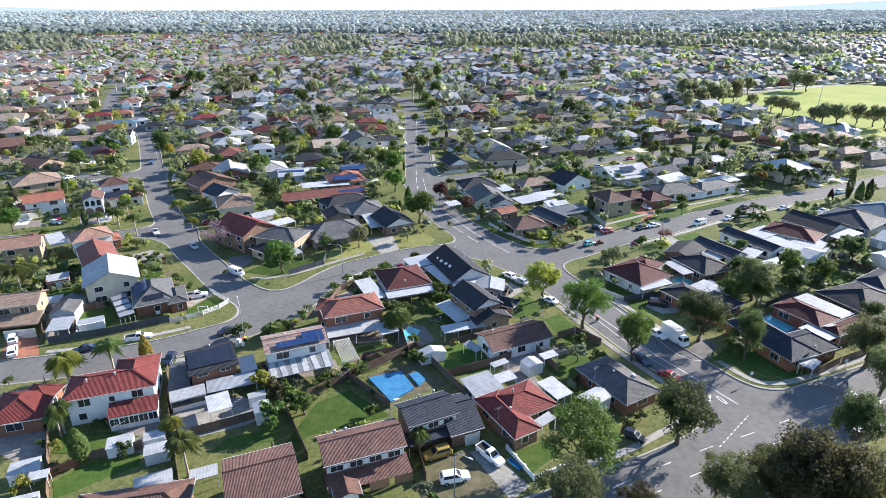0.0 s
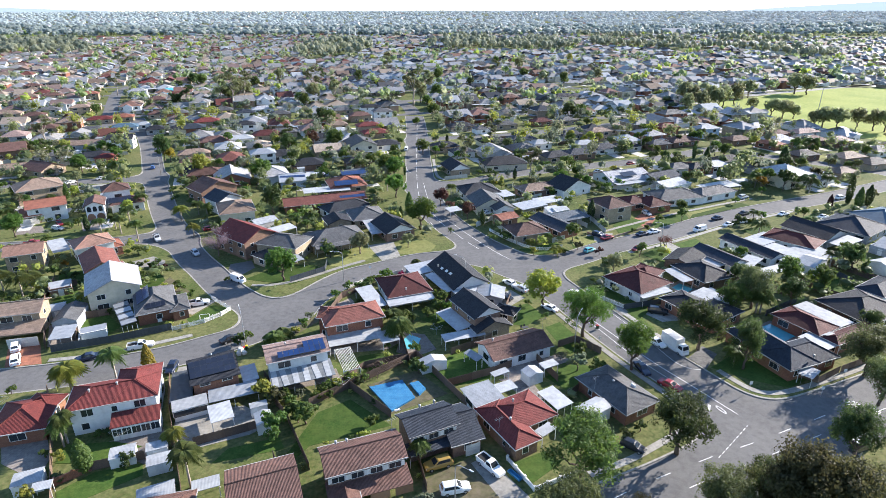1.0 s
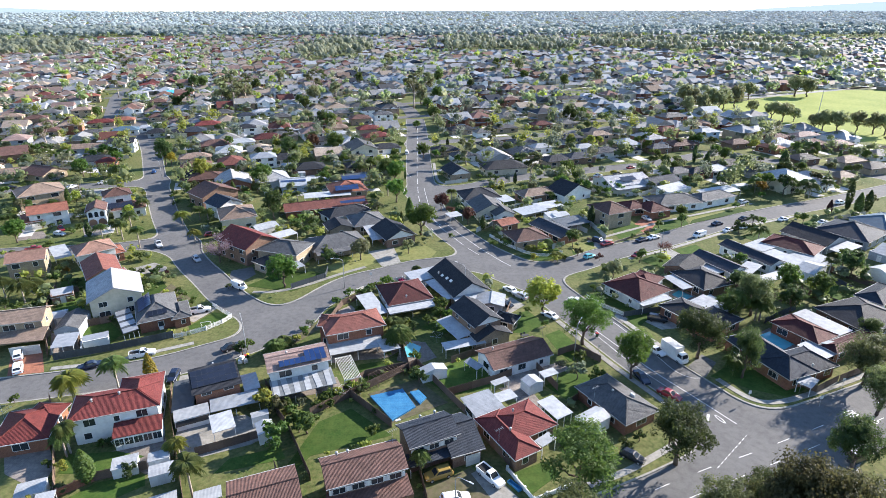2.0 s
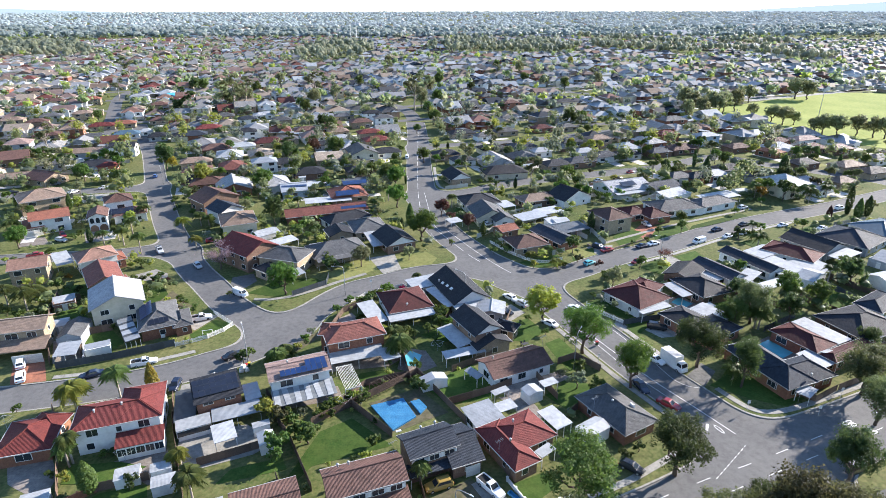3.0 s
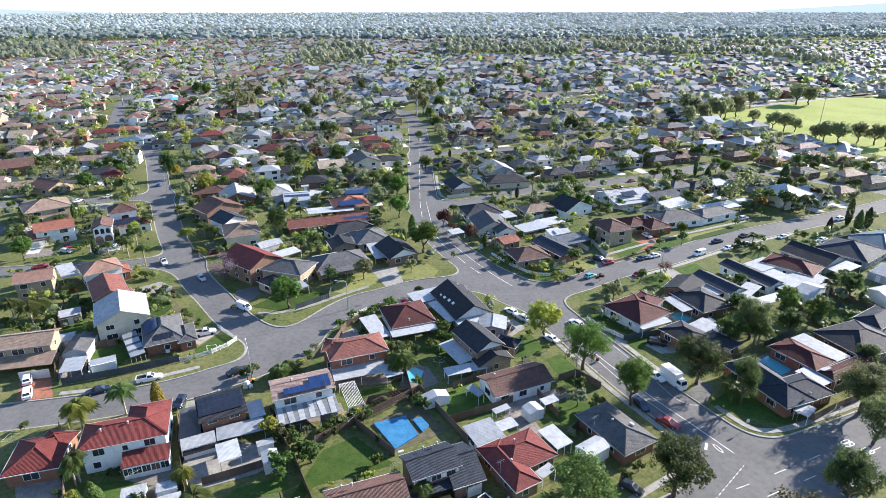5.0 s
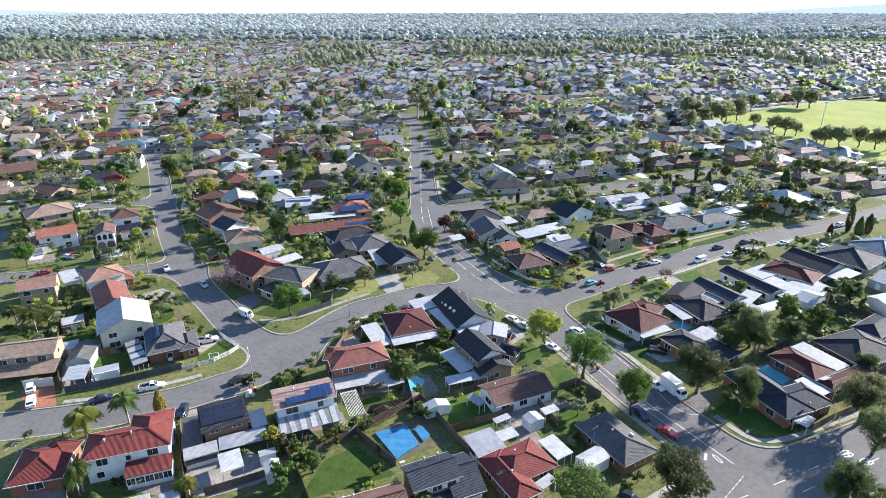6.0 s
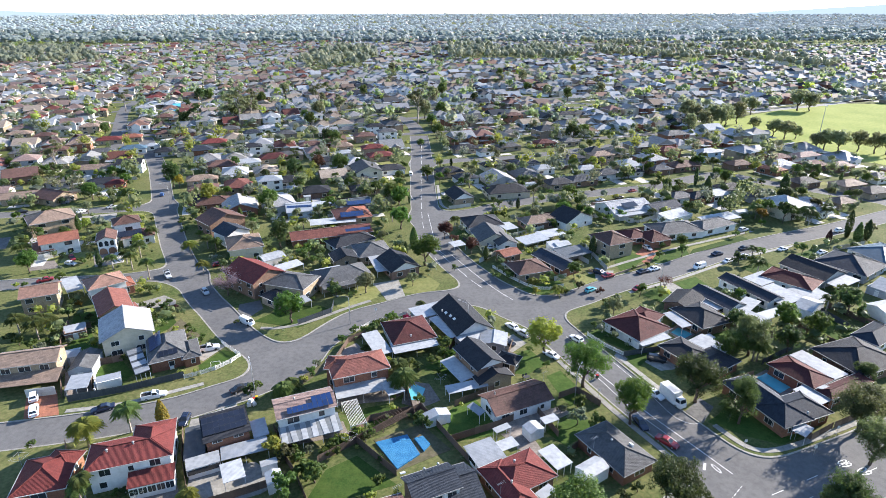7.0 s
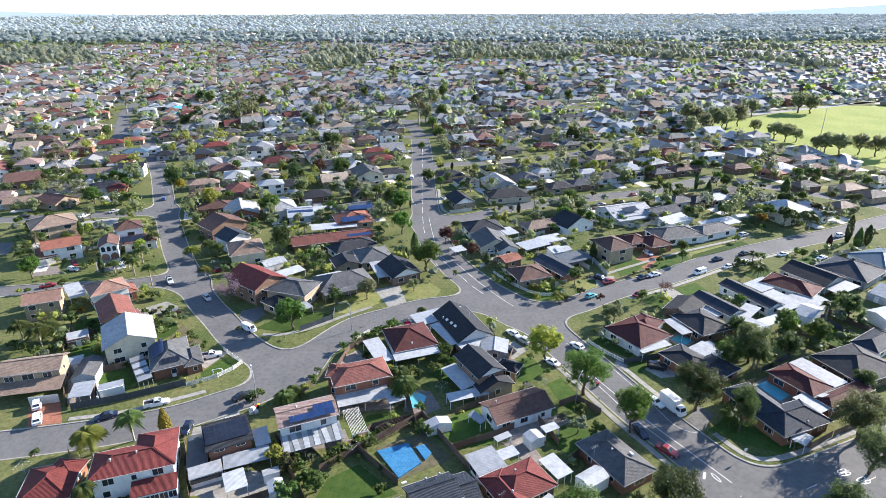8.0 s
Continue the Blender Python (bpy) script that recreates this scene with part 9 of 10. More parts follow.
house("single-storey tan house with a charcoal tiled hip roof", 1.3, 297.2, 20, 14, 10, 2.9, "tan", "dark", "hip", wins="fr")
house("single-storey white house with a slate-blue tiled hip roof", 9.6, 285.2, 20, 12, 9, 2.9, "white", "blue", "hip", wins="fr")
house("single-storey cream house with a charcoal tiled hip roof", 26.1, 310.0, 20, 15, 10, 2.9, "cream", "dark", "hip", wins="fr")
house("single-storey grey house with a slate-blue tiled hip roof", 42.7, 315.3, 20, 15, 10, 2.9, "grey", "blue", "hip", wins="fr")
house("single-storey white house with a white metal hip roof", 50.7, 301.9, 20, 11, 8, 3.2, "white", "wmetal", "hip", wins="fr")
house("single-storey tan house with a charcoal tiled hip roof", 54.0, 276.0, 20, 14, 10, 2.9, "tan", "dark", "hip", wins="fr")
house("single-storey brown house with a slate-blue tiled hip roof", 66.0, 281.4, 20, 15, 10, 2.9, "brown", "blue", "hip", wins="fr")
house("single-storey white house with a white metal hip roof", 73.3, 301.8, 20, 13, 8, 2.9, "white", "wmetal", "hip", wins="fr")
house("single-storey grey house with a slate-blue tiled hip roof", 71.0, 326.6, 20, 14, 10, 2.9, "grey", "blue", "hip", wins="fr")
house("two-storey tan house with a tan tiled hip roof", 85.4, 322.1, 20, 14, 9, 5.4, "tan", "tan", "hip", wins="fr")
house("two-storey cream house with a charcoal tiled hip roof", 92.6, 455.7, 15, 18, 10, 5.4, "cream", "dark", "hip", wins="fr")
house("single-storey tan house with a grey tiled hip roof", 68.8, 468.8, 15, 16, 10, 3.5, "tan", "grey", "hip", wins="fr")
house("two-storey red house with a brown tiled hip roof", 51.5, 453.2, 15, 14, 10, 5, "red", "brown", "hip", wins="fr")
house("single-storey red house with a grey tiled hip roof", 38.2, 504.6, 20, 14, 10, 2.9, "red", "grey", "hip", wins="fr")
house("single-storey tan house with a brown tiled hip roof", 13.3, 398.1, 20, 14, 9, 2.9, "tan", "brown", "hip", wins="fr")
house("single-storey tan house with a brown tiled hip roof", 25.4, 408.9, 20, 13, 9, 2.9, "tan", "brown", "hip", wins="fr")
house("single-storey white house with a grey tiled hip roof", 43.7, 397.8, 20, 15, 9, 2.9, "white", "grey", "hip", wins="fr")
house("single-storey white house with a white metal hip roof", 117.4, 487.6, 20, 14, 10, 2.9, "white", "wmetal", "hip", wins="fr")
house("single-storey grey house with a slate-blue tiled hip roof", 132.9, 503.5, 20, 13, 10, 2.9, "grey", "blue", "hip", wins="fr")
house("single-storey white house with a slate-blue tiled hip roof", 81.4, 293.0, 20, 14, 10, 2.9, "white", "blue", "hip", wins="fr")
house("single-storey grey house with a charcoal tiled hip roof", 93.9, 296.6, 20, 13, 9, 2.9, "grey", "dark", "hip", wins="fr")
house("single-storey brown house with a slate-blue tiled hip roof", 111.4, 301.5, 20, 13, 9, 2.9, "brown", "blue", "hip", wins="fr")
house("single-storey brown house with a brown tiled hip roof", 126.1, 309.2, 20, 17, 11, 2.9, "brown", "brown", "hip", wins="fr")
house("two-storey red house with a red tiled hip roof", 127.0, 334.1, 20, 13, 9, 5.4, "red", "red", "hip", wins="fr")
house("two-storey red house with a grey tiled hip roof", 147.3, 380.9, 20, 18, 11, 5.0, "red", "grey", "hip", wins="fr")
house("two-storey blue house with a grey metal hip roof", 147.5, 329.2, 20, 14, 9, 5.4, "blue", "gmetal", "hip", wins="fr")
house("single-storey brown house with a brown tiled hip roof", 157.3, 311.7, 20, 14, 9, 2.9, "brown", "brown", "hip", wins="fr")
house("single-storey grey house with a grey metal hip roof", 185.7, 347.6, 20, 15, 10, 2.9, "grey", "gmetal", "hip", wins="fr")
house("single-storey red house with a terracotta tiled hip roof", 169.9, 301.1, -60, 12, 9, 2.9, "red", "orange", "hip", wins="fr")
house("single-storey white house with a faded pink tiled hip roof", 204.2, 331.1, 20, 17, 9, 2.9, "white", "pink", "hip", wins="fr")
house("single-storey brick house with a maroon tiled hip roof", 186.8, 326.5, 20, 13, 9, 2.9, "red", "maroon", "hip", wins="fr")
house("single-storey brown house with a maroon tiled hip roof", 195.4, 309.7, 20, 16, 11, 2.9, "brown", "maroon", "hip", wins="fr")
house("single-storey brown house with a faded pink tiled hip roof", 209.2, 308.1, 20, 14, 10, 2.9, "brown", "pink", "hip", wins="fr")
house("single-storey brown house with a charcoal tiled hip roof", 172.6, 277.4, 20, 14, 10, 2.9, "brown", "dark", "hip", wins="fr")
house("single-storey tan house with a tan tiled hip roof", 191.5, 272.9, 20, 15, 10, 2.9, "tan", "tan", "hip", wins="fr")
house("single-storey tan house with a charcoal tiled hip roof", 195.9, 261.6, 20, 15, 10, 2.9, "tan", "dark", "hip", wins="fr")
house("single-storey grey house with a charcoal tiled hip roof", 132.5, 267.0, 20, 14, 10, 2.9, "grey", "dark", "hip", wins="fr")
house("single-storey white house with a white metal hip roof", 121.7, 257.2, 20, 13, 9, 2.9, "white", "wmetal", "hip", wins="fr")
house("single-storey grey house with a grey tiled hip roof", 139.5, 257.1, 20, 14, 9, 2.9, "grey", "grey", "hip", wins="fr")
house("single-storey red house with a charcoal tiled hip roof", 112.6, 253.4, 20, 12, 9, 2.9, "red", "dark", "hip", wins="fr")
house("single-storey white house with a grey tiled hip roof", 103.9, 253.5, 20, 13, 9, 2.9, "white", "grey", "hip", wins="fr")
house("single-storey white house with a grey tiled hip roof", 215.3, 286.1, 20, 14, 10, 2.9, "white", "grey", "hip", wins="fr")
house("single-storey tan house with a tan tiled hip roof", 171.7, 245.8, 20, 12, 9, 2.9, "tan", "tan", "hip", wins="fr")

# larger trees of the middle distance
tree(-150.0, 432.2, "gum", "sage", 1.76)
tree(-149.4, 457.2, "gum", "sage", 1.49)
tree(-162.4, 444.4, "gum", "sage", 1.35)
tree(-102.9, 484.5, "gum", "sage", 1.55)
tree(-108.2, 456.7, "round", "green", 1.0)
tree(-82.2, 470.0, "gum", "sage", 1.08)
tree(-74.7, 369.9, "round", "dark", 1.3)
tree(-20.9, 443.1, "gum", "sage", 1.62)
tree(-13.9, 498.7, "gum", "sage", 1.49)
tree(-5.5, 387.9, "round", "green", 1.2)
tree(-10.1, 430.8, "round", "green", 1.1)
tree(179.9, 429.1, "round", "sage", 1.75, sz=1.95)
tree(183.2, 453.9, "round", "sage", 1.75, sz=1.95)
tree(192.1, 428.9, "round", "sage", 1.75, sz=1.95)
tree(202.3, 428.8, "round", "sage", 1.75, sz=1.95)
tree(216.0, 440.8, "round", "sage", 1.75, sz=1.95)
palm(185.3, 291.3, 6.0, "palm", 2.1)
tree(160.3, 270.3, "cypress", "dark", 1.6, sz=1.15)
tree(294.0, 500.0, "round", "sage", 2.6, sz=2.0)
tree(302.0, 497.0, "round", "sage", 2.2, sz=1.8)
tree(245.8, 480.9, "round", "sage", 1.7, sz=1.7)
tree(217.1, 417.2, "round", "sage", 1.22, sz=1.12)
tree(217.8, 391.9, "round", "sage", 1.55, sz=1.44)
tree(222.2, 386.0, "round", "sage", 1.62, sz=1.5)
tree(229.5, 385.9, "round", "sage", 1.22, sz=1.12)
tree(224.7, 355.4, "round", "sage", 1.35, sz=1.25)
tree(229.8, 355.4, "round", "sage", 1.69, sz=1.56)
tree(235.3, 350.4, "round", "sage", 1.69, sz=1.56)
tree(247.1, 350.4, "round", "sage", 1.62, sz=1.5)
tree(253.9, 345.5, "round", "sage", 1.62, sz=1.5)
tree(258.4, 342.3, "round", "sage", 1.62, sz=1.5)
tree(310.9, 528.1, "gum", "dark", 0.9)
tree(318.3, 528.1, "gum", "dark", 0.8)
tree(101.4, 296.0, "gum", "green", 0.85)
tree(92.4, 290.2, "round", "green", 0.8)
tree(-77.3, 291.4, "round", "dark", 1.2)
tree(-54.9, 303.1, "round", "green", 1.2)
tree(-68.1, 309.5, "round", "plum", 1.0)
tree(-44.6, 303.0, "round", "dark", 1.0)
tree(-67.9, 361.1, "round", "green", 1.3)
tree(-23.9, 250.9, "round", "green", 1.1)
tree(-37.3, 291.1, "pencil", "dark", 0.9)
tree(-58.1, 662.4, "gum", "sage", 1.22)
tree(-183.1, 432.5, "gum", "dark", 1.2)
tree(-191.3, 432.5, "round", "dark", 1.3)
tree(-269.4, 501.5, "gum", "sage", 1.08)
tree(-340.5, 666.4, "gum", "sage", 1.35)
tree(-364.0, 694.6, "gum", "sage", 1.35)
tree(-183.3, 270.6, "gum", "palm", 0.6)
tree(-231.4, 399.8, "round", "green", 1.0)
tree(-15.7, 360.7, "round", "green", 0.7)
tree(33.3, 296.5, "round", "gum", 0.8)
tree(25.5, 308.8, "gum", "sage", 0.81)
tree(81.6, 377.7, "round", "dark", 1.4)
tree(91.0, 387.1, "round", "green", 1.2)
tree(88.5, 359.9, "round", "green", 0.7)
tree(56.7, 635.2, "gum", "sage", 1.08)
tree(83.2, 611.0, "round", "green", 1.3)
tree(99.6, 588.7, "round", "green", 1.3)
tree(26.1, 549.5, "round", "dark", 1.1)
tree(151.5, 610.1, "gum", "sage", 1.08)
tree(-154.7, 457.2, "round", "sage", 1.7, sz=2.12)
tree(-159.0, 449.5, "round", "gum", 1.5, sz=1.88)
tree(-149.7, 465.2, "round", "sage", 1.5, sz=1.88)
tree(-161.7, 526.6, "round", "green", 1.2, sz=1.5)
tree(-97.0, 424.7, "round", "green", 1.2, sz=1.5)
tree(-97.3, 456.6, "round", "sage", 1.5, sz=1.88)
tree(-157.4, 591.9, "round", "sage", 1.3, sz=1.62)
tree(-15.8, 455.8, "round", "sage", 1.5, sz=1.88)
tree(-23.0, 492.7, "round", "sage", 1.5, sz=1.88)
tree(-11.1, 524.9, "round", "sage", 1.6, sz=2.0)
tree(-3.4, 577.4, "round", "green", 1.4, sz=1.75)
tree(-4.2, 463.7, "round", "green", 1.3, sz=1.62)
tree(-78.2, 578.3, "round", "green", 1.2, sz=1.5)
tree(-87.8, 493.4, "round", "sage", 1.3, sz=1.62)
tree(111.1, 548.5, "round", "green", 1.3, sz=1.62)
tree(151.7, 588.0, "round", "sage", 1.3, sz=1.62)
tree(164.8, 400.5, "round", "sage", 1.4, sz=1.75)
tree(180.3, 413.1, "round", "sage", 1.4, sz=1.75)
tree(196.0, 421.9, "round", "sage", 1.4, sz=1.75)
tree(65.0, 731.2, "round", "bright", 1.3, sz=1.62)
tree(86.9, 688.1, "round", "sage", 1.5, sz=1.88)
tree(-225.3, 552.5, "round", "dark", 1.3, sz=1.62)
tree(-213.3, 541.3, "round", "green", 1.3, sz=1.62)
tree(-68.6, 788.9, "round", "sage", 1.4, sz=1.75)
tree(164.1, 785.1, "round", "lime", 1.2, sz=1.5)

# shared palms and the light tower of the sports ground
palm(5.2, 360.6, 5, "palm", 1, 1)
palm(27.8, 360.4, 6, "palm", 1, 1)
palm(34.0, 352.0, 5, "palm", 1.1, 1)
palm(40.3, 363.7, 5, "palm", 1.0, 1)
palm(119.6, 359.6, 6, "palm", 1.1, 1)
palm(109.5, 386.9, 7, "palm", 1.1, 1)
palm(124.7, 308.1, 5, "palm", 1.1, 1)
palm(-87.5, 388.6, 5, "palm", 1.1, 1)
palm(-52.1, 388.3, 5, "palm", 1.1, 1)
palm(-76.1, 408.9, 5, "palm", 1.0, 1)
palm(-117.4, 388.9, 5, "palm", 1.1, 1)
palm(-120.2, 379.4, 5, "palm", 1.1, 1)
palm(-210.0, 317.0, 6, "palm", 1.0, 1)

# ---- the suburb beyond: streets of houses, woods and hills ----
PARK = [(176, 436), (196, 396), (216, 358), (226, 328), (262, 290), (310, 300), (480, 520), (392, 540), (332, 545), (255, 494)]


def inside(x, y, poly):
    c = False
    for (x0, y0), (x1, y1) in zip(poly, poly[1:] + poly[:1]):
        if (y0 > y) != (y1 > y) and x < (x1 - x0) * (y - y0) / (y1 - y0) + x0:
            c = not c
    return c


patch(FIELD, "bright mown grass of a sports ground", *[(188.8, 441.1), (204.0, 400.1), (221.0, 358.0), (231.0, 330.0), (262.0, 296.0), (312.0, 306.0), (480, 525), (392, 537), (331.9, 538.6), (261.6, 489.7)], name="sports_ground")
for xa, ya, xb, yb in ((250, 480, 420, 560),):
    tagged(part("footpath", ribbon(MB(), [(xa, ya + 12), ((xa + xb) / 2, (ya + yb) / 2 + 12), (xb, yb + 12)], 8, 0.06, 0.05), CONCRETE, uv=False), "pale path beside a sports ground", "footpath", kind="structure")


def light_tower(x, y, hh):
    e = thing("light_tower", "tall slim floodlight pole of a sports ground", "light tower", x, y)
    part("pole", MB().tube([(0, 0, 0), (0, 0, hh)], [0.28, 0.14], 8), STEEL, e, uv=False)
    part("lamp_head", MB().box(-1.0, -0.2, hh, 1.0, 0.2, hh + 0.5), STEEL, e, uv=False)


light_tower(246, 388, 21)


def far_mast(x, y, hh):
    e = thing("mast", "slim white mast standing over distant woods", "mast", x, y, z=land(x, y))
    part("pole", MB().tube([(0, 0, 0), (0, 0, hh)], [0.7, 0.45], 8), TRIM, e, uv=False)
    part("head", MB().box(-1.6, -0.4, hh, 1.6, 0.4, hh + 1.2), TRIM, e, uv=False)


far_mast(-200, 1372, 41)
far_mast(-190, 1392, 40)
far_mast(-143, 1430, 41)
house("large pale flat-roofed commercial building beyond the houses", 560, 1490, 4, 58, 26, 13, "white", "pale", "flat", wins="f")
house("lower pale wing-like hall beside a commercial building", 606, 1500, 4, 30, 24, 8, "white", "wmetal", "flat", wins="f")
# olive, green and dark leaves are lightened to imitate haze with distance
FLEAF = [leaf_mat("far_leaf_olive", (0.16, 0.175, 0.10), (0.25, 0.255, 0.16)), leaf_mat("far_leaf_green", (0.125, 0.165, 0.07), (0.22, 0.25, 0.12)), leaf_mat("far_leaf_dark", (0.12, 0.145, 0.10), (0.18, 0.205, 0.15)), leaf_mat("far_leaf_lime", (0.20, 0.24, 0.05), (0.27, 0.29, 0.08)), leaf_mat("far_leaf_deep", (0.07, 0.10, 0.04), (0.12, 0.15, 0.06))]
# distance haze is painted into these pale blue-grey leaf colours
WLEAF = [leaf_mat("hazed_leaf_pale", (0.30, 0.345, 0.325), (0.37, 0.415, 0.395)), leaf_mat("hazed_leaf_grey", (0.26, 0.305, 0.295), (0.33, 0.375, 0.36)), leaf_mat("hazed_leaf_blue", (0.22, 0.265, 0.26), (0.29, 0.335, 0.325))]
ANG = radians(20)
UX, UY = math.cos(ANG), math.sin(ANG)
rnd = random.Random(11)
# mostly pale roofs and walls, picked to imitate haze over far houses
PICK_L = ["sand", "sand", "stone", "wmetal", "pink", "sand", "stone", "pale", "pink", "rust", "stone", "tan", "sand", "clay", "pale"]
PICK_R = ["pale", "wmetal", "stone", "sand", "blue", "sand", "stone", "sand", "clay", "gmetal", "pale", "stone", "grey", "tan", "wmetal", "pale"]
WALLS = ["tan", "cream", "white", "cream", "tan", "red", "grey", "white", "white"]
WORDS = {"grey": "grey tiled", "brown": "brown tiled", "tan": "tan tiled", "dark": "charcoal tiled", "orange": "terracotta tiled", "red": "red tiled", "maroon": "maroon tiled", "blue": "slate-blue tiled",
         "wmetal": "white metal", "gmetal": "grey metal", "pale": "pale tiled", "pink": "faded pink tiled", "sand": "sand-coloured tiled", "stone": "stone-grey tiled", "clay": "clay tiled", "rust": "rust-red tiled"}


def free(x, y, gap):
    return all((x - a) ** 2 + (y - b) ** 2 > (r * 0.75 + gap) ** 2 for a, b, r in HOUSES)


cells = []
for j in range(-30, 100):
    for i in range(-120, 140):
        s, r = i * 15.2 + rnd.uniform(-1.0, 1.0), (j // 2) * 58 + (25 if j % 2 else 0) + rnd.uniform(-2, 2)
        cells.append((UX * s - UY * r, UY * s + UX * r))
cells = [c for c in cells if (240 if c[0] < 70 else 225) < c[1] < 1550 and abs(c[0]) < 0.80 * c[1] + 20 and not inside(c[0], c[1], PARK)]
px, py = np.array([c[0] for c in cells]), np.array([c[1] for c in cells])
rf = road_field(px, py)
FARH = []
for (x, y), f in zip(cells, rf):
    if f < 9 or math.hypot(x, y) > 1550 or math.hypot(x - 122, y - 232) < 14:
        continue
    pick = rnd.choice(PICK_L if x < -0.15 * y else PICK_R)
    wall, rot, two = rnd.choice(WALLS), 20 + rnd.choice([0, 0, 0, 90]) + rnd.uniform(-4, 4), rnd.random() < 0.28
    w, d, z = rnd.uniform(12, 14.8), rnd.uniform(12, 17), (5.3 if two else 2.9)
    kind = rnd.choice(["hip", "hip", "gable"])
    if y < 320:
        if free(x, y, 8.0):
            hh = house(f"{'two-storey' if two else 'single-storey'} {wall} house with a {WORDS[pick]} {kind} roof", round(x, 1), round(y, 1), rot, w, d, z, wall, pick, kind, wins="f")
            if rnd.random() < 0.6:
                e, g = rnd.choice([-1, 1]) * w * 0.22, rnd.uniform(4.5, 6)
                wing(hh, x + UX * e + UY * (d / 2 + 0.5), y + UY * e - UX * (d / 2 + 0.5), 20, g, 5, min(z, 2.9), wall, pick, 'gable', 'd', 22, wins='f')
            if rnd.random() < 0.55:
                patio(hh, x + UX * rnd.uniform(-4, 4) + UY * 7, y - UX * 7 + rnd.uniform(-1, 1), 20, rnd.uniform(5, 9), rnd.uniform(3, 4), 2.5, rnd.choice(["wmetal", "wmetal", "gmetal"]))
    elif free(x, y, 7):
        wood = noise.noise((x * 0.009, y * 0.006, 3)) + 0.45 * (1 - abs(y - 1080) / 300) > 0.36 and -260 < x - 0.1 * (y - 900) < 640
        if not wood or rnd.random() < 0.15:
            FARH.append((x, y, rot, w, d, z, wall, pick, kind))


def far_houses(rows):
    """Far rows of houses: walls, hipped or gabled roofs and white covers, too many and too small to tell apart."""
    keys = sorted(WALL) + sorted(ROOF)
    me = bpy.data.meshes.new("far_houses")
    V, Fc, M = [], [], []
    for k in keys:
        me.materials.append(WALL[k] if k in WALL and keys.index(k) < len(WALL) else ROOF[k])
    names = ["w" + k for k in sorted(WALL)] + ["r" + k for k in sorted(ROOF)]
    for i, k in enumerate(sorted(ROOF)):
        me.materials[len(WALL) + i] = ROOF[k]
    me.materials.append(GLASS)
    for x, y, rot, w, d, z, wall, roof, kind in rows:
        m = pose(x, y, land(x, y), 0, 0, rot)
        mb = MB().box(-w / 2 + 0.5, -d / 2 + 0.5, 0, w / 2 - 0.5, d / 2 - 0.5, z)
        n = len(mb.f)
        mat_id = [names.index("w" + wall)] * n
        up, rx = d / 2 * 0.42, (w / 2 - d / 2 if kind == "hip" else w / 2)
        mb.add([(-w / 2, -d / 2, z), (w / 2, -d / 2, z), (w / 2, d / 2, z), (-w / 2, d / 2, z), (-rx, 0, z + up), (rx, 0, z + up)], [(0, 1, 5, 4), (1, 2, 5), (2, 3, 4, 5), (3, 0, 4), (0, 3, 2, 1)])
        mat_id += [names.index("r" + roof)] * 5
        if y < 620:      # a pale gutter along the eaves
            mb.box(-w / 2 - 0.1, -d / 2 - 0.1, z - 0.2, w / 2 + 0.1, d / 2 + 0.1, z - 0.02)
            mat_id += [names.index("wwhite")] * 6
        if y < 700:
            for k in (-0.27, 0.27):
                q = len(mb.f)
                mb.box(k * w - 0.9, -d / 2 + 0.46, z - 1.9, k * w + 0.9, -d / 2 + 0.5, z - 0.7)
                mb.f = mb.f[:q] + [mb.f[q + 2]]
                mat_id.append(len(WALL) + len(ROOF))
            e, g = rnd.uniform(-0.25, 0.25) * w, rnd.uniform(2.2, 3.2)     # a gabled wing towards the street
            q = len(mb.v)
            mb.add([(e - g, -d / 2 - 2, z), (e + g, -d / 2 - 2, z), (e, -d / 2 - 2, z + g * 0.5), (e - g, 0, z), (e + g, 0, z), (e, 0, z + g * 0.5), (e - g + 0.3, -d / 2 - 1.7, 0), (e + g - 0.3, -d / 2 - 1.7, 0), (e - g + 0.3, -d / 2 - 1.7, z), (e + g - 0.3, -d / 2 - 1.7, z), (e - g + 0.3, 0, 0), (e + g - 0.3, 0, 0), (e - g + 0.3, 0, z), (e + g - 0.3, 0, z)],
                   [(0, 2, 5, 3), (2, 1, 4, 5), (0, 1, 2), (6, 7, 9, 8), (7, 11, 13, 9), (10, 6, 8, 12)])
            mat_id += [names.index("r" + roof)] * 2 + [names.index("w" + rnd.choice([wall, "white"]))] + [names.index("w" + wall)] * 3
        for rep_no in range(3 if y < 800 else 2):
            if rnd.random() < 0.25:
                continue
            a, b = rnd.uniform(-w / 2, w / 2), rnd.choice([-1, 1]) * (d / 2 + 2)
            mb.box(a - 3, b - 2, 2.3 + 0.2 * rep_no, a + 3, b + 2, 2.5 + 0.2 * rep_no)
            mat_id += [names.index("r" + rnd.choice(["wmetal", "wmetal", "gmetal", "pale"]))] * 6
        o = len(V)
        V += [tuple(m @ Vector(q)) for q in mb.v]
        Fc += [tuple(t + o for t in f) for f in mb.f]
        M += mat_id
    me.from_pydata(V, [], Fc)
    me.polygons.foreach_set("material_index", np.array(M, dtype=np.int32))
    tagged(new("far_houses", me), "distant rows of tiled suburban houses", "houses", kind="stuff")


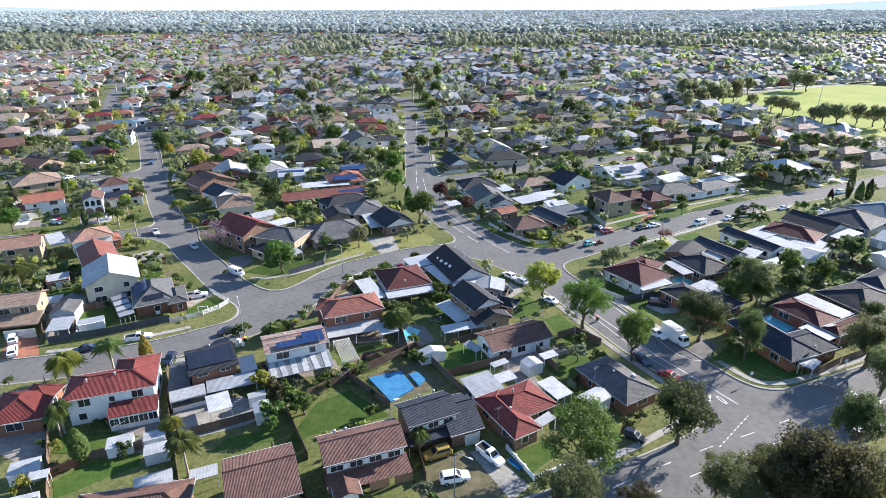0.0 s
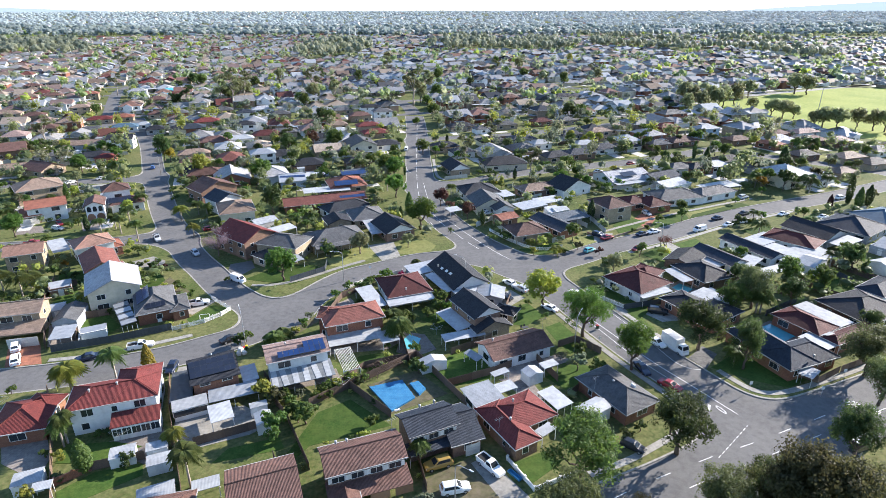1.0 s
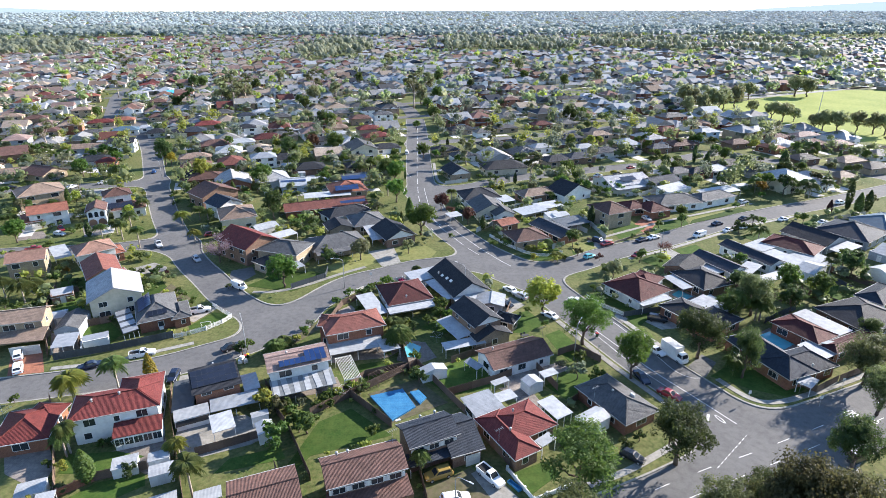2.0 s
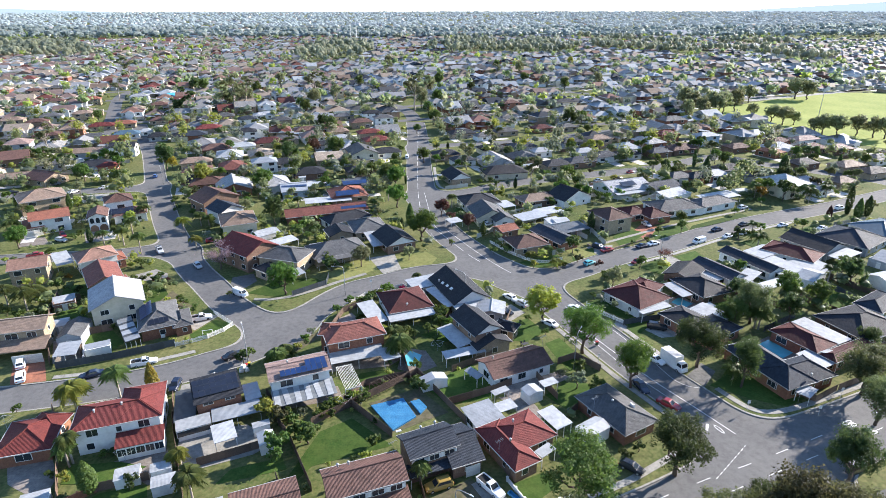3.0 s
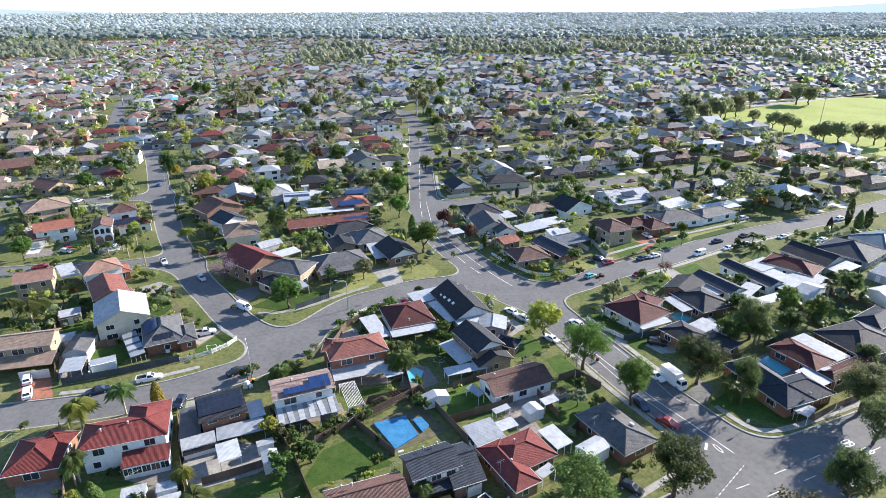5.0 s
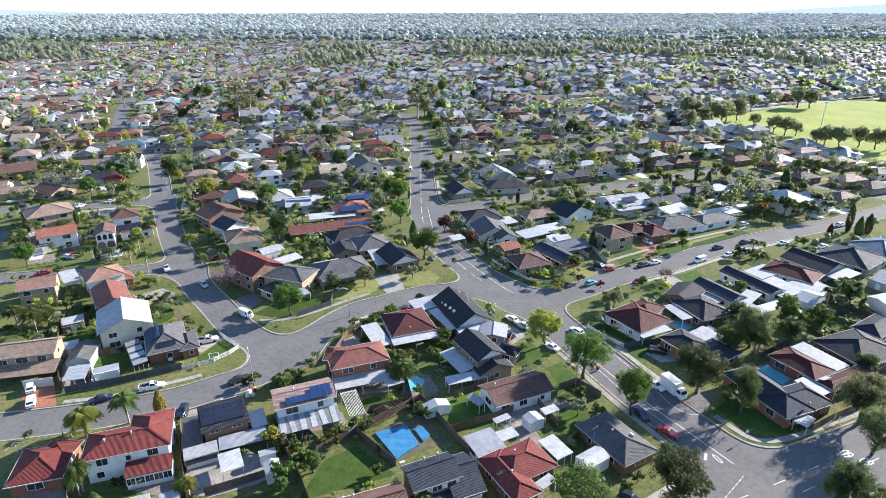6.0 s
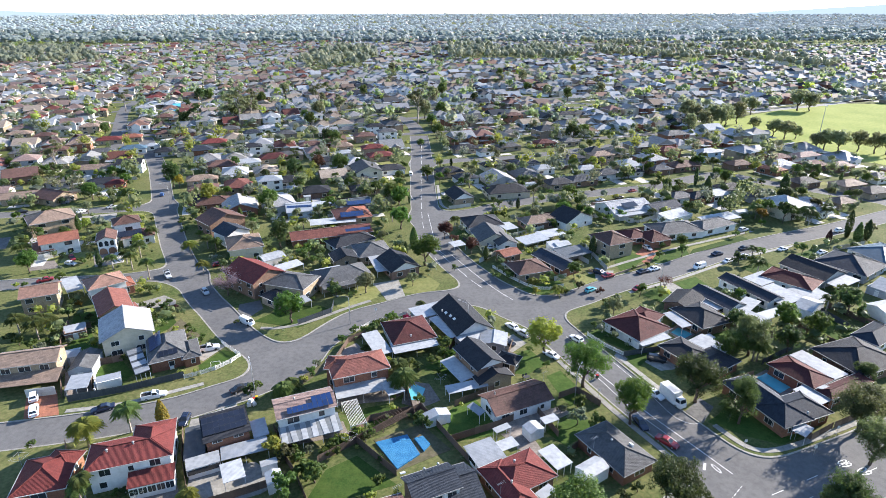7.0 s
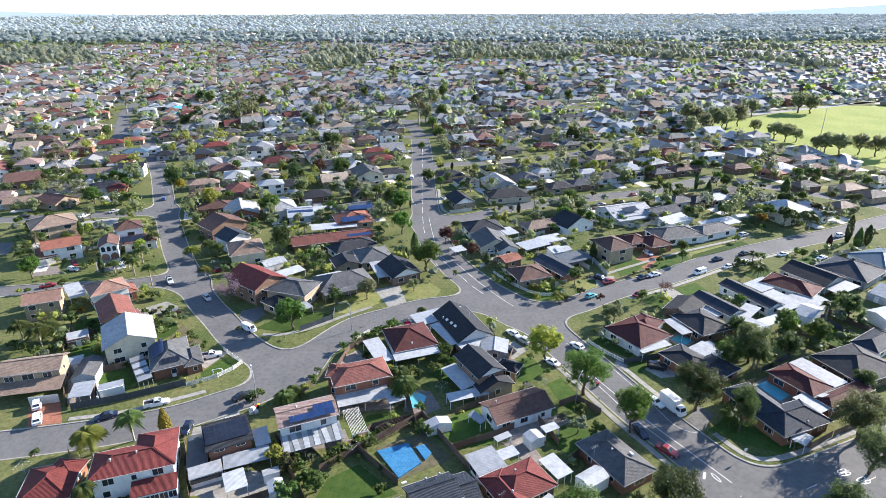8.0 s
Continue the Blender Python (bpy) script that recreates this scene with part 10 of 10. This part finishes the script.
for k in range(1500):      # roofs among the woods farther out
    t = rnd.uniform(-0.78, 0.78)
    y = 1500 + 2900 * rnd.random() ** 1.3
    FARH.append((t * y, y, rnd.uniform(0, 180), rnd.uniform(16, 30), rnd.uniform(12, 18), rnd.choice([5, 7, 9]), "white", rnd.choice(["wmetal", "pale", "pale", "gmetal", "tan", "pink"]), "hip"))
far_houses(FARH)


def gardens():
    """Plants, sheds and fences in the gardens between the houses of the middle distance."""
    spots = [(rnd.uniform(-0.78, 0.78), 150 + 170 * rnd.random() ** 0.75) for k in range(500)]
    spots = [(t * y, y) for t, y in spots if not inside(t * y, y, PARK)]
    f = road_field(np.array([p[0] for p in spots]), np.array([p[1] for p in spots]))
    for (x, y), d in zip(spots, f):
        if d < 2.5 or not all((x - a) ** 2 + (y - b) ** 2 > (r * 0.62 + 1.2) ** 2 for a, b, r in HOUSES):
            continue
        if y < 228 and x > -95:
            continue
        q, x, y = rnd.random(), round(x, 1), round(y, 1)
        if q < 0.5:
            tree(x, y, "small", rnd.choice(["green", "sage", "bright", "green", "lime", "sage", "bright", "gum"]), round(rnd.uniform(0.7, 1.45), 2))
        elif q > 0.94 and d > 4 and free(x, y, 3):
            tree(x, y, rnd.choice(["round", "round", "gum"]), rnd.choice(["green", "sage", "bright", "gum", "sage", "lime"]), round(rnd.uniform(0.75, 1.2), 2))
        elif q < 0.56:
            tree(x, y, "cypress", rnd.choice(["green", "dark"]), round(rnd.uniform(0.6, 1.0), 2))
        elif q < 0.66:
            palm(x, y, rnd.uniform(3.5, 6), "palm", 1.0)
        elif q < 0.8 and d > 9:
            shed("pale metal shed in a back garden", x, y, 20, rnd.uniform(3, 6), rnd.uniform(2.5, 4), 2.2, rnd.choice(["wmetal", "gmetal", "wmetal"]), "gable", rnd.choice(["white", "grey", "cream"]))
    for a, b, r in [h for h in HOUSES if 185 < h[1] < 330]:
        if rnd.random() < 0.5:
            p, q = (a - UY * 12 - UX * 8, b + UX * 12 - UY * 8), (a - UY * 12 + UX * 8, b + UX * 12 + UY * 8)
            m = ((p[0] + q[0]) / 2, (p[1] + q[1]) / 2)
            ff = road_field(np.array([p[0], q[0], m[0]]), np.array([p[1], q[1], m[1]]))
            if ff.min() > 4 and free(*p, 0.5) and free(*q, 0.5) and free(*m, 0.5) and not inside(*m, PARK):
                fence([tuple(round(v, 1) for v in p), tuple(round(v, 1) for v in q)], 1.7, rnd.choice(["timber", "cream", "green", "timber"]), panel=5.4)


def paved_yards(rows, m0, name, label, size):
    """Pale drives and yards, or sunny lawns, beside the houses of the middle and far distance."""
    mb, quads = MB(), []
    for x, y in rows:
        for k in range(3 if m0 == PALE else 2):
            s = rnd.choice([-1, 1])
            cx, cy = x + s * UY * rnd.uniform(6, 11) + UX * rnd.uniform(-7, 7), y - s * UX * rnd.uniform(6, 11) + UY * rnd.uniform(-7, 7)
            w, d = (rnd.uniform(3, 5) * size, rnd.uniform(8, 13)) if k else (rnd.uniform(7, 12), rnd.uniform(3, 6) * size)
            m, z = pose(cx, cy, 0, 0, 0, 20), land(cx, cy) + (0.05 if m0 == PALE else 0.0) + rnd.uniform(0.01, 0.045)
            q = [m @ Vector(p) for p in ((-w / 2, -d / 2, 0), (w / 2, -d / 2, 0), (w / 2, d / 2, 0), (-w / 2, d / 2, 0))]
            if not inside(cx, cy, PARK):
                quads.append([(p.x, p.y, z) for p in q])
    Q = np.array(quads)
    ok = road_field(Q[:, :, 0].reshape(-1), Q[:, :, 1].reshape(-1)).reshape(-1, 4).min(axis=1) > 0.5
    for q, o in zip(quads, ok):
        if o:
            mb.hull([(p[0], p[1], p[2] - 0.05) for p in q], q)
    tagged(part(name, mb, m0, uv=False), label, name.split("_")[1], kind="stuff")


# pale concrete, its colour raised further to look like sun on it
PALE = mat("sunlit_pale_concrete", (0.56, 0.53, 0.475), (0.43, 0.405, 0.37), 0.9, scale=1.5, big=0.3, dirt=0.3, vary=0.25)
ROWS = [(h[0], h[1]) for h in HOUSES if h[1] > 228 or h[0] < -100 and h[1] > 175] + [(h[0], h[1]) for h in FARH if h[1] < 1000]
paved_yards(ROWS, PALE, "paved_yards", "pale concrete drives and yards among distant houses", 1.0)
# brighter lawn colour laid in to look like sun on the grass
paved_yards(ROWS, DRY, "sunny_lawns", "yellow-green lawns coloured to look sunlit among distant houses", 1.5)
gardens()
far_street = MB()
for j in range(2, 20):      # streets between the far rows of houses
    for i in range(-60, 70):
        s, r = i * 16.0, j * 58 + 41.5
        p = [(UX * (s + d) - UY * (r + e), UY * (s + d) + UX * (r + e)) for d, e in ((0, -4), (16, -4), (16, 4), (0, 4))]
        x, y = p[0]
        if 330 < y < 1150 and abs(x) < 0.8 * y and not inside(x, y, PARK) and free(x, y, 2.0) and free(p[1][0], p[1][1], 2.0):
            far_street.add([(a, b, land(a, b) + 0.06) for a, b in p], [(0, 1, 2, 3)])
tagged(part("far_streets", far_street, ASPHALT, uv=False), "grey asphalt streets between distant rows of houses", "streets", kind="stuff")


def far_trees(name, label, spots, leaves, size, mats=None, heart=0.64):
    """Many distant trees as one mass of leaf clumps."""
    rng = np.random.default_rng(5)
    P, S, M, N = [], [], [], []
    for x, y, h, r, m in spots:
        n = leaves
        b = rng.normal(size=(5, 3))
        b *= 0.55 / np.linalg.norm(b, axis=1)[:, None]
        k = rng.integers(5, size=n)
        e = rng.normal(size=(n, 3))
        e /= np.linalg.norm(e, axis=1)[:, None]
        d = b[k] + e * rng.uniform(0.35, 0.6, size=(n, 1))
        P.append(d * (r, r, h * 0.36) + (x, y, land(x, y) + h * 0.62))
        N.append(e * 0.6 + b[k])
        S += [r * size] * n
        M += [m] * n
    P, S = np.concatenate(P), np.array(S)[:, None]
    # an uneven solid heart in each crown
    hv, hf = [], []
    ph = [(0, 0, 1)] + [(math.cos(k * 1.2566 + j * 0.63) * c, math.sin(k * 1.2566 + j * 0.63) * c, z) for j, (c, z) in enumerate(((0.85, 0.5), (0.9, -0.4))) for k in range(5)] + [(0, 0, -0.9)]
    fh = [(0, 1 + k, 1 + (k + 1) % 5) for k in range(5)] + [(1 + k, 6 + k, 1 + (k + 1) % 5) for k in range(5)] + [(1 + (k + 1) % 5, 6 + k, 6 + (k + 1) % 5) for k in range(5)] + [(11, 6 + (k + 1) % 5, 6 + k) for k in range(5)]
    hm = []
    for x, y, h, r, m in spots:
        o, zc = len(hv), land(x, y) + h * 0.62
        for a, b, c in ph:
            j = rng.uniform(heart - 0.14, heart + 0.14)
            hv.append((x + a * r * j, y + b * r * j, zc + c * h * 0.36 * j))
        hf += [tuple(i + o for i in t) for t in fh]
        hm += [m] * 20
    mats = mats or FLEAF
    me = leaf_mesh(name, mats[0], P, S, rng, np.concatenate(N))
    for m in mats[1:]:
        me.materials.append(m)
    me.polygons.foreach_set("material_index", np.repeat(np.array(M, dtype=np.int32), 2))
    core = bpy.data.meshes.new(name)
    core.from_pydata(hv, [], hf)
    for m in mats:
        core.materials.append(m)
    core.polygons.foreach_set("material_index", np.array(hm, dtype=np.int32))
    bm = bmesh.new()
    bm.from_mesh(me)
    bm.from_mesh(core)
    bm.to_mesh(me)
    bm.free()
    tagged(new(name, me), label, "trees", kind="stuff")


spots = []
for k in range(4000):      # trees in the gardens
    y = 420 + 1150 * rnd.random() ** 0.8
    x = rnd.uniform(-0.8, 0.8) * y
    if inside(x, y, PARK) or not free(x, y, 1.0):
        continue
    h = rnd.choice([4, 5, 6, 6, 7, 8, 10, 13])
    spots.append((x, y, h, h * rnd.uniform(0.36, 0.55), rnd.choice([0, 0, 1, 1, 1, 3, 2])))
P0 = np.array([(s[0], s[1]) for s in spots])
ok = road_field(P0[:, 0], P0[:, 1]) > 3
spots = [s for s, o in zip(spots, ok) if o]
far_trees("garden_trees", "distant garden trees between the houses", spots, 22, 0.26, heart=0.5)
def footprints():
    """Outlines in plan of all that is built or paved, and the lines of the fences."""
    quads, lines = [], []
    for ob in list(bpy.data.objects):
        n = ob.name.split(".")[0]
        if n not in ("roof", "patio_roof", "paving", "pool_cover", "swimming_pool", "body", "fence_panel", "footpath", "bare_ground"):
            continue
        m, q = ob.matrix_basis.copy(), ob.parent
        while q:
            m, q = q.matrix_basis @ m, q.parent
        co = np.array([v.co for v in ob.data.vertices])
        if len(co) > 400:
            continue
        (x0, y0, _), (x1, y1, _) = co.min(axis=0), co.max(axis=0)
        c = [(m @ Vector((x, y, 0)))[:2] for x, y in ((x0, y0), (x1, y0), (x1, y1), (x0, y1))]
        if n == "fence_panel":
            lines.append((c[0], c[1], q))
        else:
            quads.append(c)
    return np.array(quads), lines


def gap_to(x, y, Q):
    """Metres from points to the nearest outline; below nought inside one."""
    best = np.full(len(x), 1e9)
    for q in Q:
        c = q.mean(axis=0)
        near = np.hypot(x - c[0], y - c[1]) < 30
        if not near.any():
            continue
        d = np.full(near.sum(), -1e9)
        for i in range(4):
            a, b = q[i], q[(i + 1) % 4]
            e = (b - a) / (np.hypot(*(b - a)) + 1e-9)
            d = np.maximum(d, (x[near] - a[0]) * e[1] - (y[near] - a[1]) * e[0])
        best[near] = np.minimum(best[near], d)
    return best


QUADS, LINES = footprints()
plant = random.Random(23)
spots = []                 # shrubs along the fences
for a, b, _ in LINES:
    for k in range(2):
        t, s = plant.random(), plant.choice([-1, 1]) * plant.uniform(0.7, 1.1)
        L = math.dist(a, b) + 1e-6
        x, y = a[0] + (b[0] - a[0]) * t - (b[1] - a[1]) / L * s, a[1] + (b[1] - a[1]) * t + (b[0] - a[0]) / L * s
        h = plant.choice([0.9, 1.1, 1.3, 1.6, 2.0, 2.6])
        if y > 70 and plant.random() < 0.42:
            spots.append((x, y, h, h * plant.uniform(0.4, 0.62), plant.choice([1, 1, 2, 3, 4, 4])))
for k in range(5200):      # and in the gardens between the houses
    y = 128 + 120 * plant.random()
    x = plant.uniform(-0.79, 0.79) * y
    h = plant.choice([0.8, 1.0, 1.3, 1.8, 2.4, 3.2, 4.2])
    spots.append((x, y, h, h * plant.uniform(0.42, 0.66), plant.choice([1, 1, 2, 3, 4, 4])))
px, py = np.array([q[0] for q in spots]), np.array([q[1] for q in spots])
rr = np.array([q[3] for q in spots])
room, kerb_gap = gap_to(px, py, QUADS) - rr * 0.8, road_field(px, py) - rr
keep = (room > 0.05) & (kerb_gap > 2.2) & ((room < 2.2) | (np.array([plant.random() for q in spots]) < 0.2))
far_trees("hedges", "clipped hedges and shrubs along fences and house walls", [q for q, o in zip(spots, keep) if o], 44, 0.17)
cand = [(plant.uniform(-0.78, 0.78), 135 + 110 * plant.random()) for k in range(900)] + [(plant.uniform(-0.78, 0.78), 230 + 190 * plant.random()) for k in range(700)]
cand = [(t * y, y) for t, y in cand if not inside(t * y, y, PARK)]
cx, cy = np.array([c[0] for c in cand]), np.array([c[1] for c in cand])
room, kerb_gap = gap_to(cx, cy, QUADS), road_field(cx, cy)
done, count, masses = [], [0, 0], []
for (x, y), g, f in zip(cand, room, kerb_gap):
    z = 0 if y < 230 else 1
    if g < 1.3 or f < 3.2 or count[z] >= (42, 190)[z] or any(math.hypot(x - a, y - b) < 7 for a, b in done):
        continue
    if not z and any(math.hypot(x - q.matrix_basis[0][3], y - q.matrix_basis[1][3]) < 5 for q in TREES):
        continue
    done.append((x, y))
    count[z] += 1
    q = plant.random()
    if z:
        h = plant.choice([6, 7, 8, 9, 11, 13])
        masses.append((x, y, h, h * plant.uniform(0.3, 0.42), plant.choice([0, 1, 1, 3, 2])))
        continue
    x, y, k = round(x, 1), round(y, 1), 0.8
    # lighter leaf colours picked in place of sun and haze on these trees
    if q < 0.5:
        tree(x, y, "small", plant.choice(["green", "bright", "sage", "lime", "bright", "sage"]), round(plant.uniform(0.8, 1.5) * k, 2))
    elif q < 0.8:
        tree(x, y, "round", plant.choice(["green", "sage", "bright", "sage", "bright"]), round(plant.uniform(0.6, 1.25) * k, 2))
    elif q < 0.9:
        tree(x, y, "cypress", plant.choice(["green", "dark"]), round(plant.uniform(0.7, 1.2), 2))
    else:
        palm(x, y, plant.uniform(3.5, 6.5), "palm", 1.1)
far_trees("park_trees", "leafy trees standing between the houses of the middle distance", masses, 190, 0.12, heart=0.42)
spots = []
for k in range(2700):      # hedges and shrubs in clusters
    y = 195 + 330 * rnd.random() ** 0.85
    x = rnd.uniform(-0.79, 0.79) * y
    if inside(x, y, PARK) or not all((x - a) ** 2 + (y - b) ** 2 > (r * 0.68 + 0.8) ** 2 for a, b, r in HOUSES):
        continue
    if y < 232 and x > -95:
        continue
    h = rnd.choice([1.6, 2.0, 2.5, 3, 4, 5, 6.5])
    spots.append((x, y, h, h * rnd.uniform(0.45, 0.7), rnd.choice([1, 1, 2, 2, 3, 4, 4])))
P0 = np.array([(s[0], s[1]) for s in spots])
spots = [s for s, o in zip(spots, road_field(P0[:, 0], P0[:, 1]) > 3) if o]
far_trees("garden_shrubs", "hedges and shrubs between the houses", spots, 40, 0.17)
spots = []
for k in range(4200):      # the belt of tall gums, in groves
    y = rnd.uniform(820, 1500)
    x = rnd.uniform(-260, 640) + 0.1 * (y - 900)
    if noise.noise((x * 0.009, y * 0.006, 3)) + 0.45 * (1 - abs(y - 1080) / 300) < 0.36 or rnd.random() < 0.3:
        continue
    h = rnd.uniform(9, 21)
    spots.append((x, y, h, h * rnd.uniform(0.28, 0.42), rnd.choice([0, 0, 2])))
for k in range(260):
    y = rnd.uniform(900, 1250)
    h = rnd.uniform(12, 20)
    spots.append((-0.66 * y + rnd.uniform(-70, 90), y, h, h * rnd.uniform(0.3, 0.42), rnd.choice([0, 2])))
# belt leaf colours carry painted haze: paler and greyer than the trees
far_trees("gum_belt", "belt of tall olive-green gum trees", spots, 36, 0.2, heart=0.74, mats=[leaf_mat("hazed_belt_olive", (0.20, 0.22, 0.15), (0.29, 0.30, 0.21)), leaf_mat("hazed_belt_grey", (0.18, 0.21, 0.15), (0.26, 0.28, 0.21)), leaf_mat("hazed_belt_dark", (0.15, 0.175, 0.13), (0.22, 0.24, 0.185))])
spots = []
for k in range(10500):     # woods out to the hills
    y = 1450 + 3150 * rnd.random() ** 1.25
    x = rnd.uniform(-0.8, 0.8) * y
    h = rnd.uniform(9, 19)
    spots.append((x, y, h, h * rnd.uniform(0.45, 0.8), rnd.choice([0, 0, 1, 2])))
# leaf colours here are paled to imitate haze
far_trees("distant_woods", "distant wooded suburbs with leaves paled to imitate haze", [q for q in spots if q[1] < 1900], 9, 0.34, WLEAF, 0.8)
# haze over the farthest woods is put in as emission and greyed colour
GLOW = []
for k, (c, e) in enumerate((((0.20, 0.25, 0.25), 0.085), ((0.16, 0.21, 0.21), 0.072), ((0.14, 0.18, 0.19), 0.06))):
    gm = bpy.data.materials.new("haze_glow_woods")
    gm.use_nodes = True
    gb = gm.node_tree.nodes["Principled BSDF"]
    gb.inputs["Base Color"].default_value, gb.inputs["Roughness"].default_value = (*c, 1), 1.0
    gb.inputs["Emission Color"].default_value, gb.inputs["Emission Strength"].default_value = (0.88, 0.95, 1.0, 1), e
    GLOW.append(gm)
far_trees("backdrop_woods", "woods of the far backdrop, glowing to imitate haze", [q for q in spots if q[1] >= 1900], 3, 0.4, GLOW, 0.8)

# hills along the horizon; a pale blue glow stands in for haze
HAZE = bpy.data.materials.new("haze_glow_hills")
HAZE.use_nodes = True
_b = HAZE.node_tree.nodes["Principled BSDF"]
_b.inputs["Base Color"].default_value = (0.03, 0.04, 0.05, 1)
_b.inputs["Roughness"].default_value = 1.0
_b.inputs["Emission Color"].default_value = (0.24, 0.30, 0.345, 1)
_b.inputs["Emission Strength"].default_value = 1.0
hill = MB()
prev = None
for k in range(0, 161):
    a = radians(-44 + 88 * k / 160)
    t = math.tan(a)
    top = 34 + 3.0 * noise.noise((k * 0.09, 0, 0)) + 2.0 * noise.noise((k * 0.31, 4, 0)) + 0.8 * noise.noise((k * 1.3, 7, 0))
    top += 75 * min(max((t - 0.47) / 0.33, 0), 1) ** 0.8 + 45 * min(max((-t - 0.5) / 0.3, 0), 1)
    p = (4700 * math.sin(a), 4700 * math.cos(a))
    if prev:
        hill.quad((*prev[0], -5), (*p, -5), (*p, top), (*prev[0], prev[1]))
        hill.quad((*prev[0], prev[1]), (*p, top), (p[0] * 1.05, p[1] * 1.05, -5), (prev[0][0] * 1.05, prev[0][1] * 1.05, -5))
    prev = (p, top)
tagged(part("backdrop", hill, HAZE, uv=False), "hills along the horizon, glowing pale blue as haze", "hills", kind="structure")
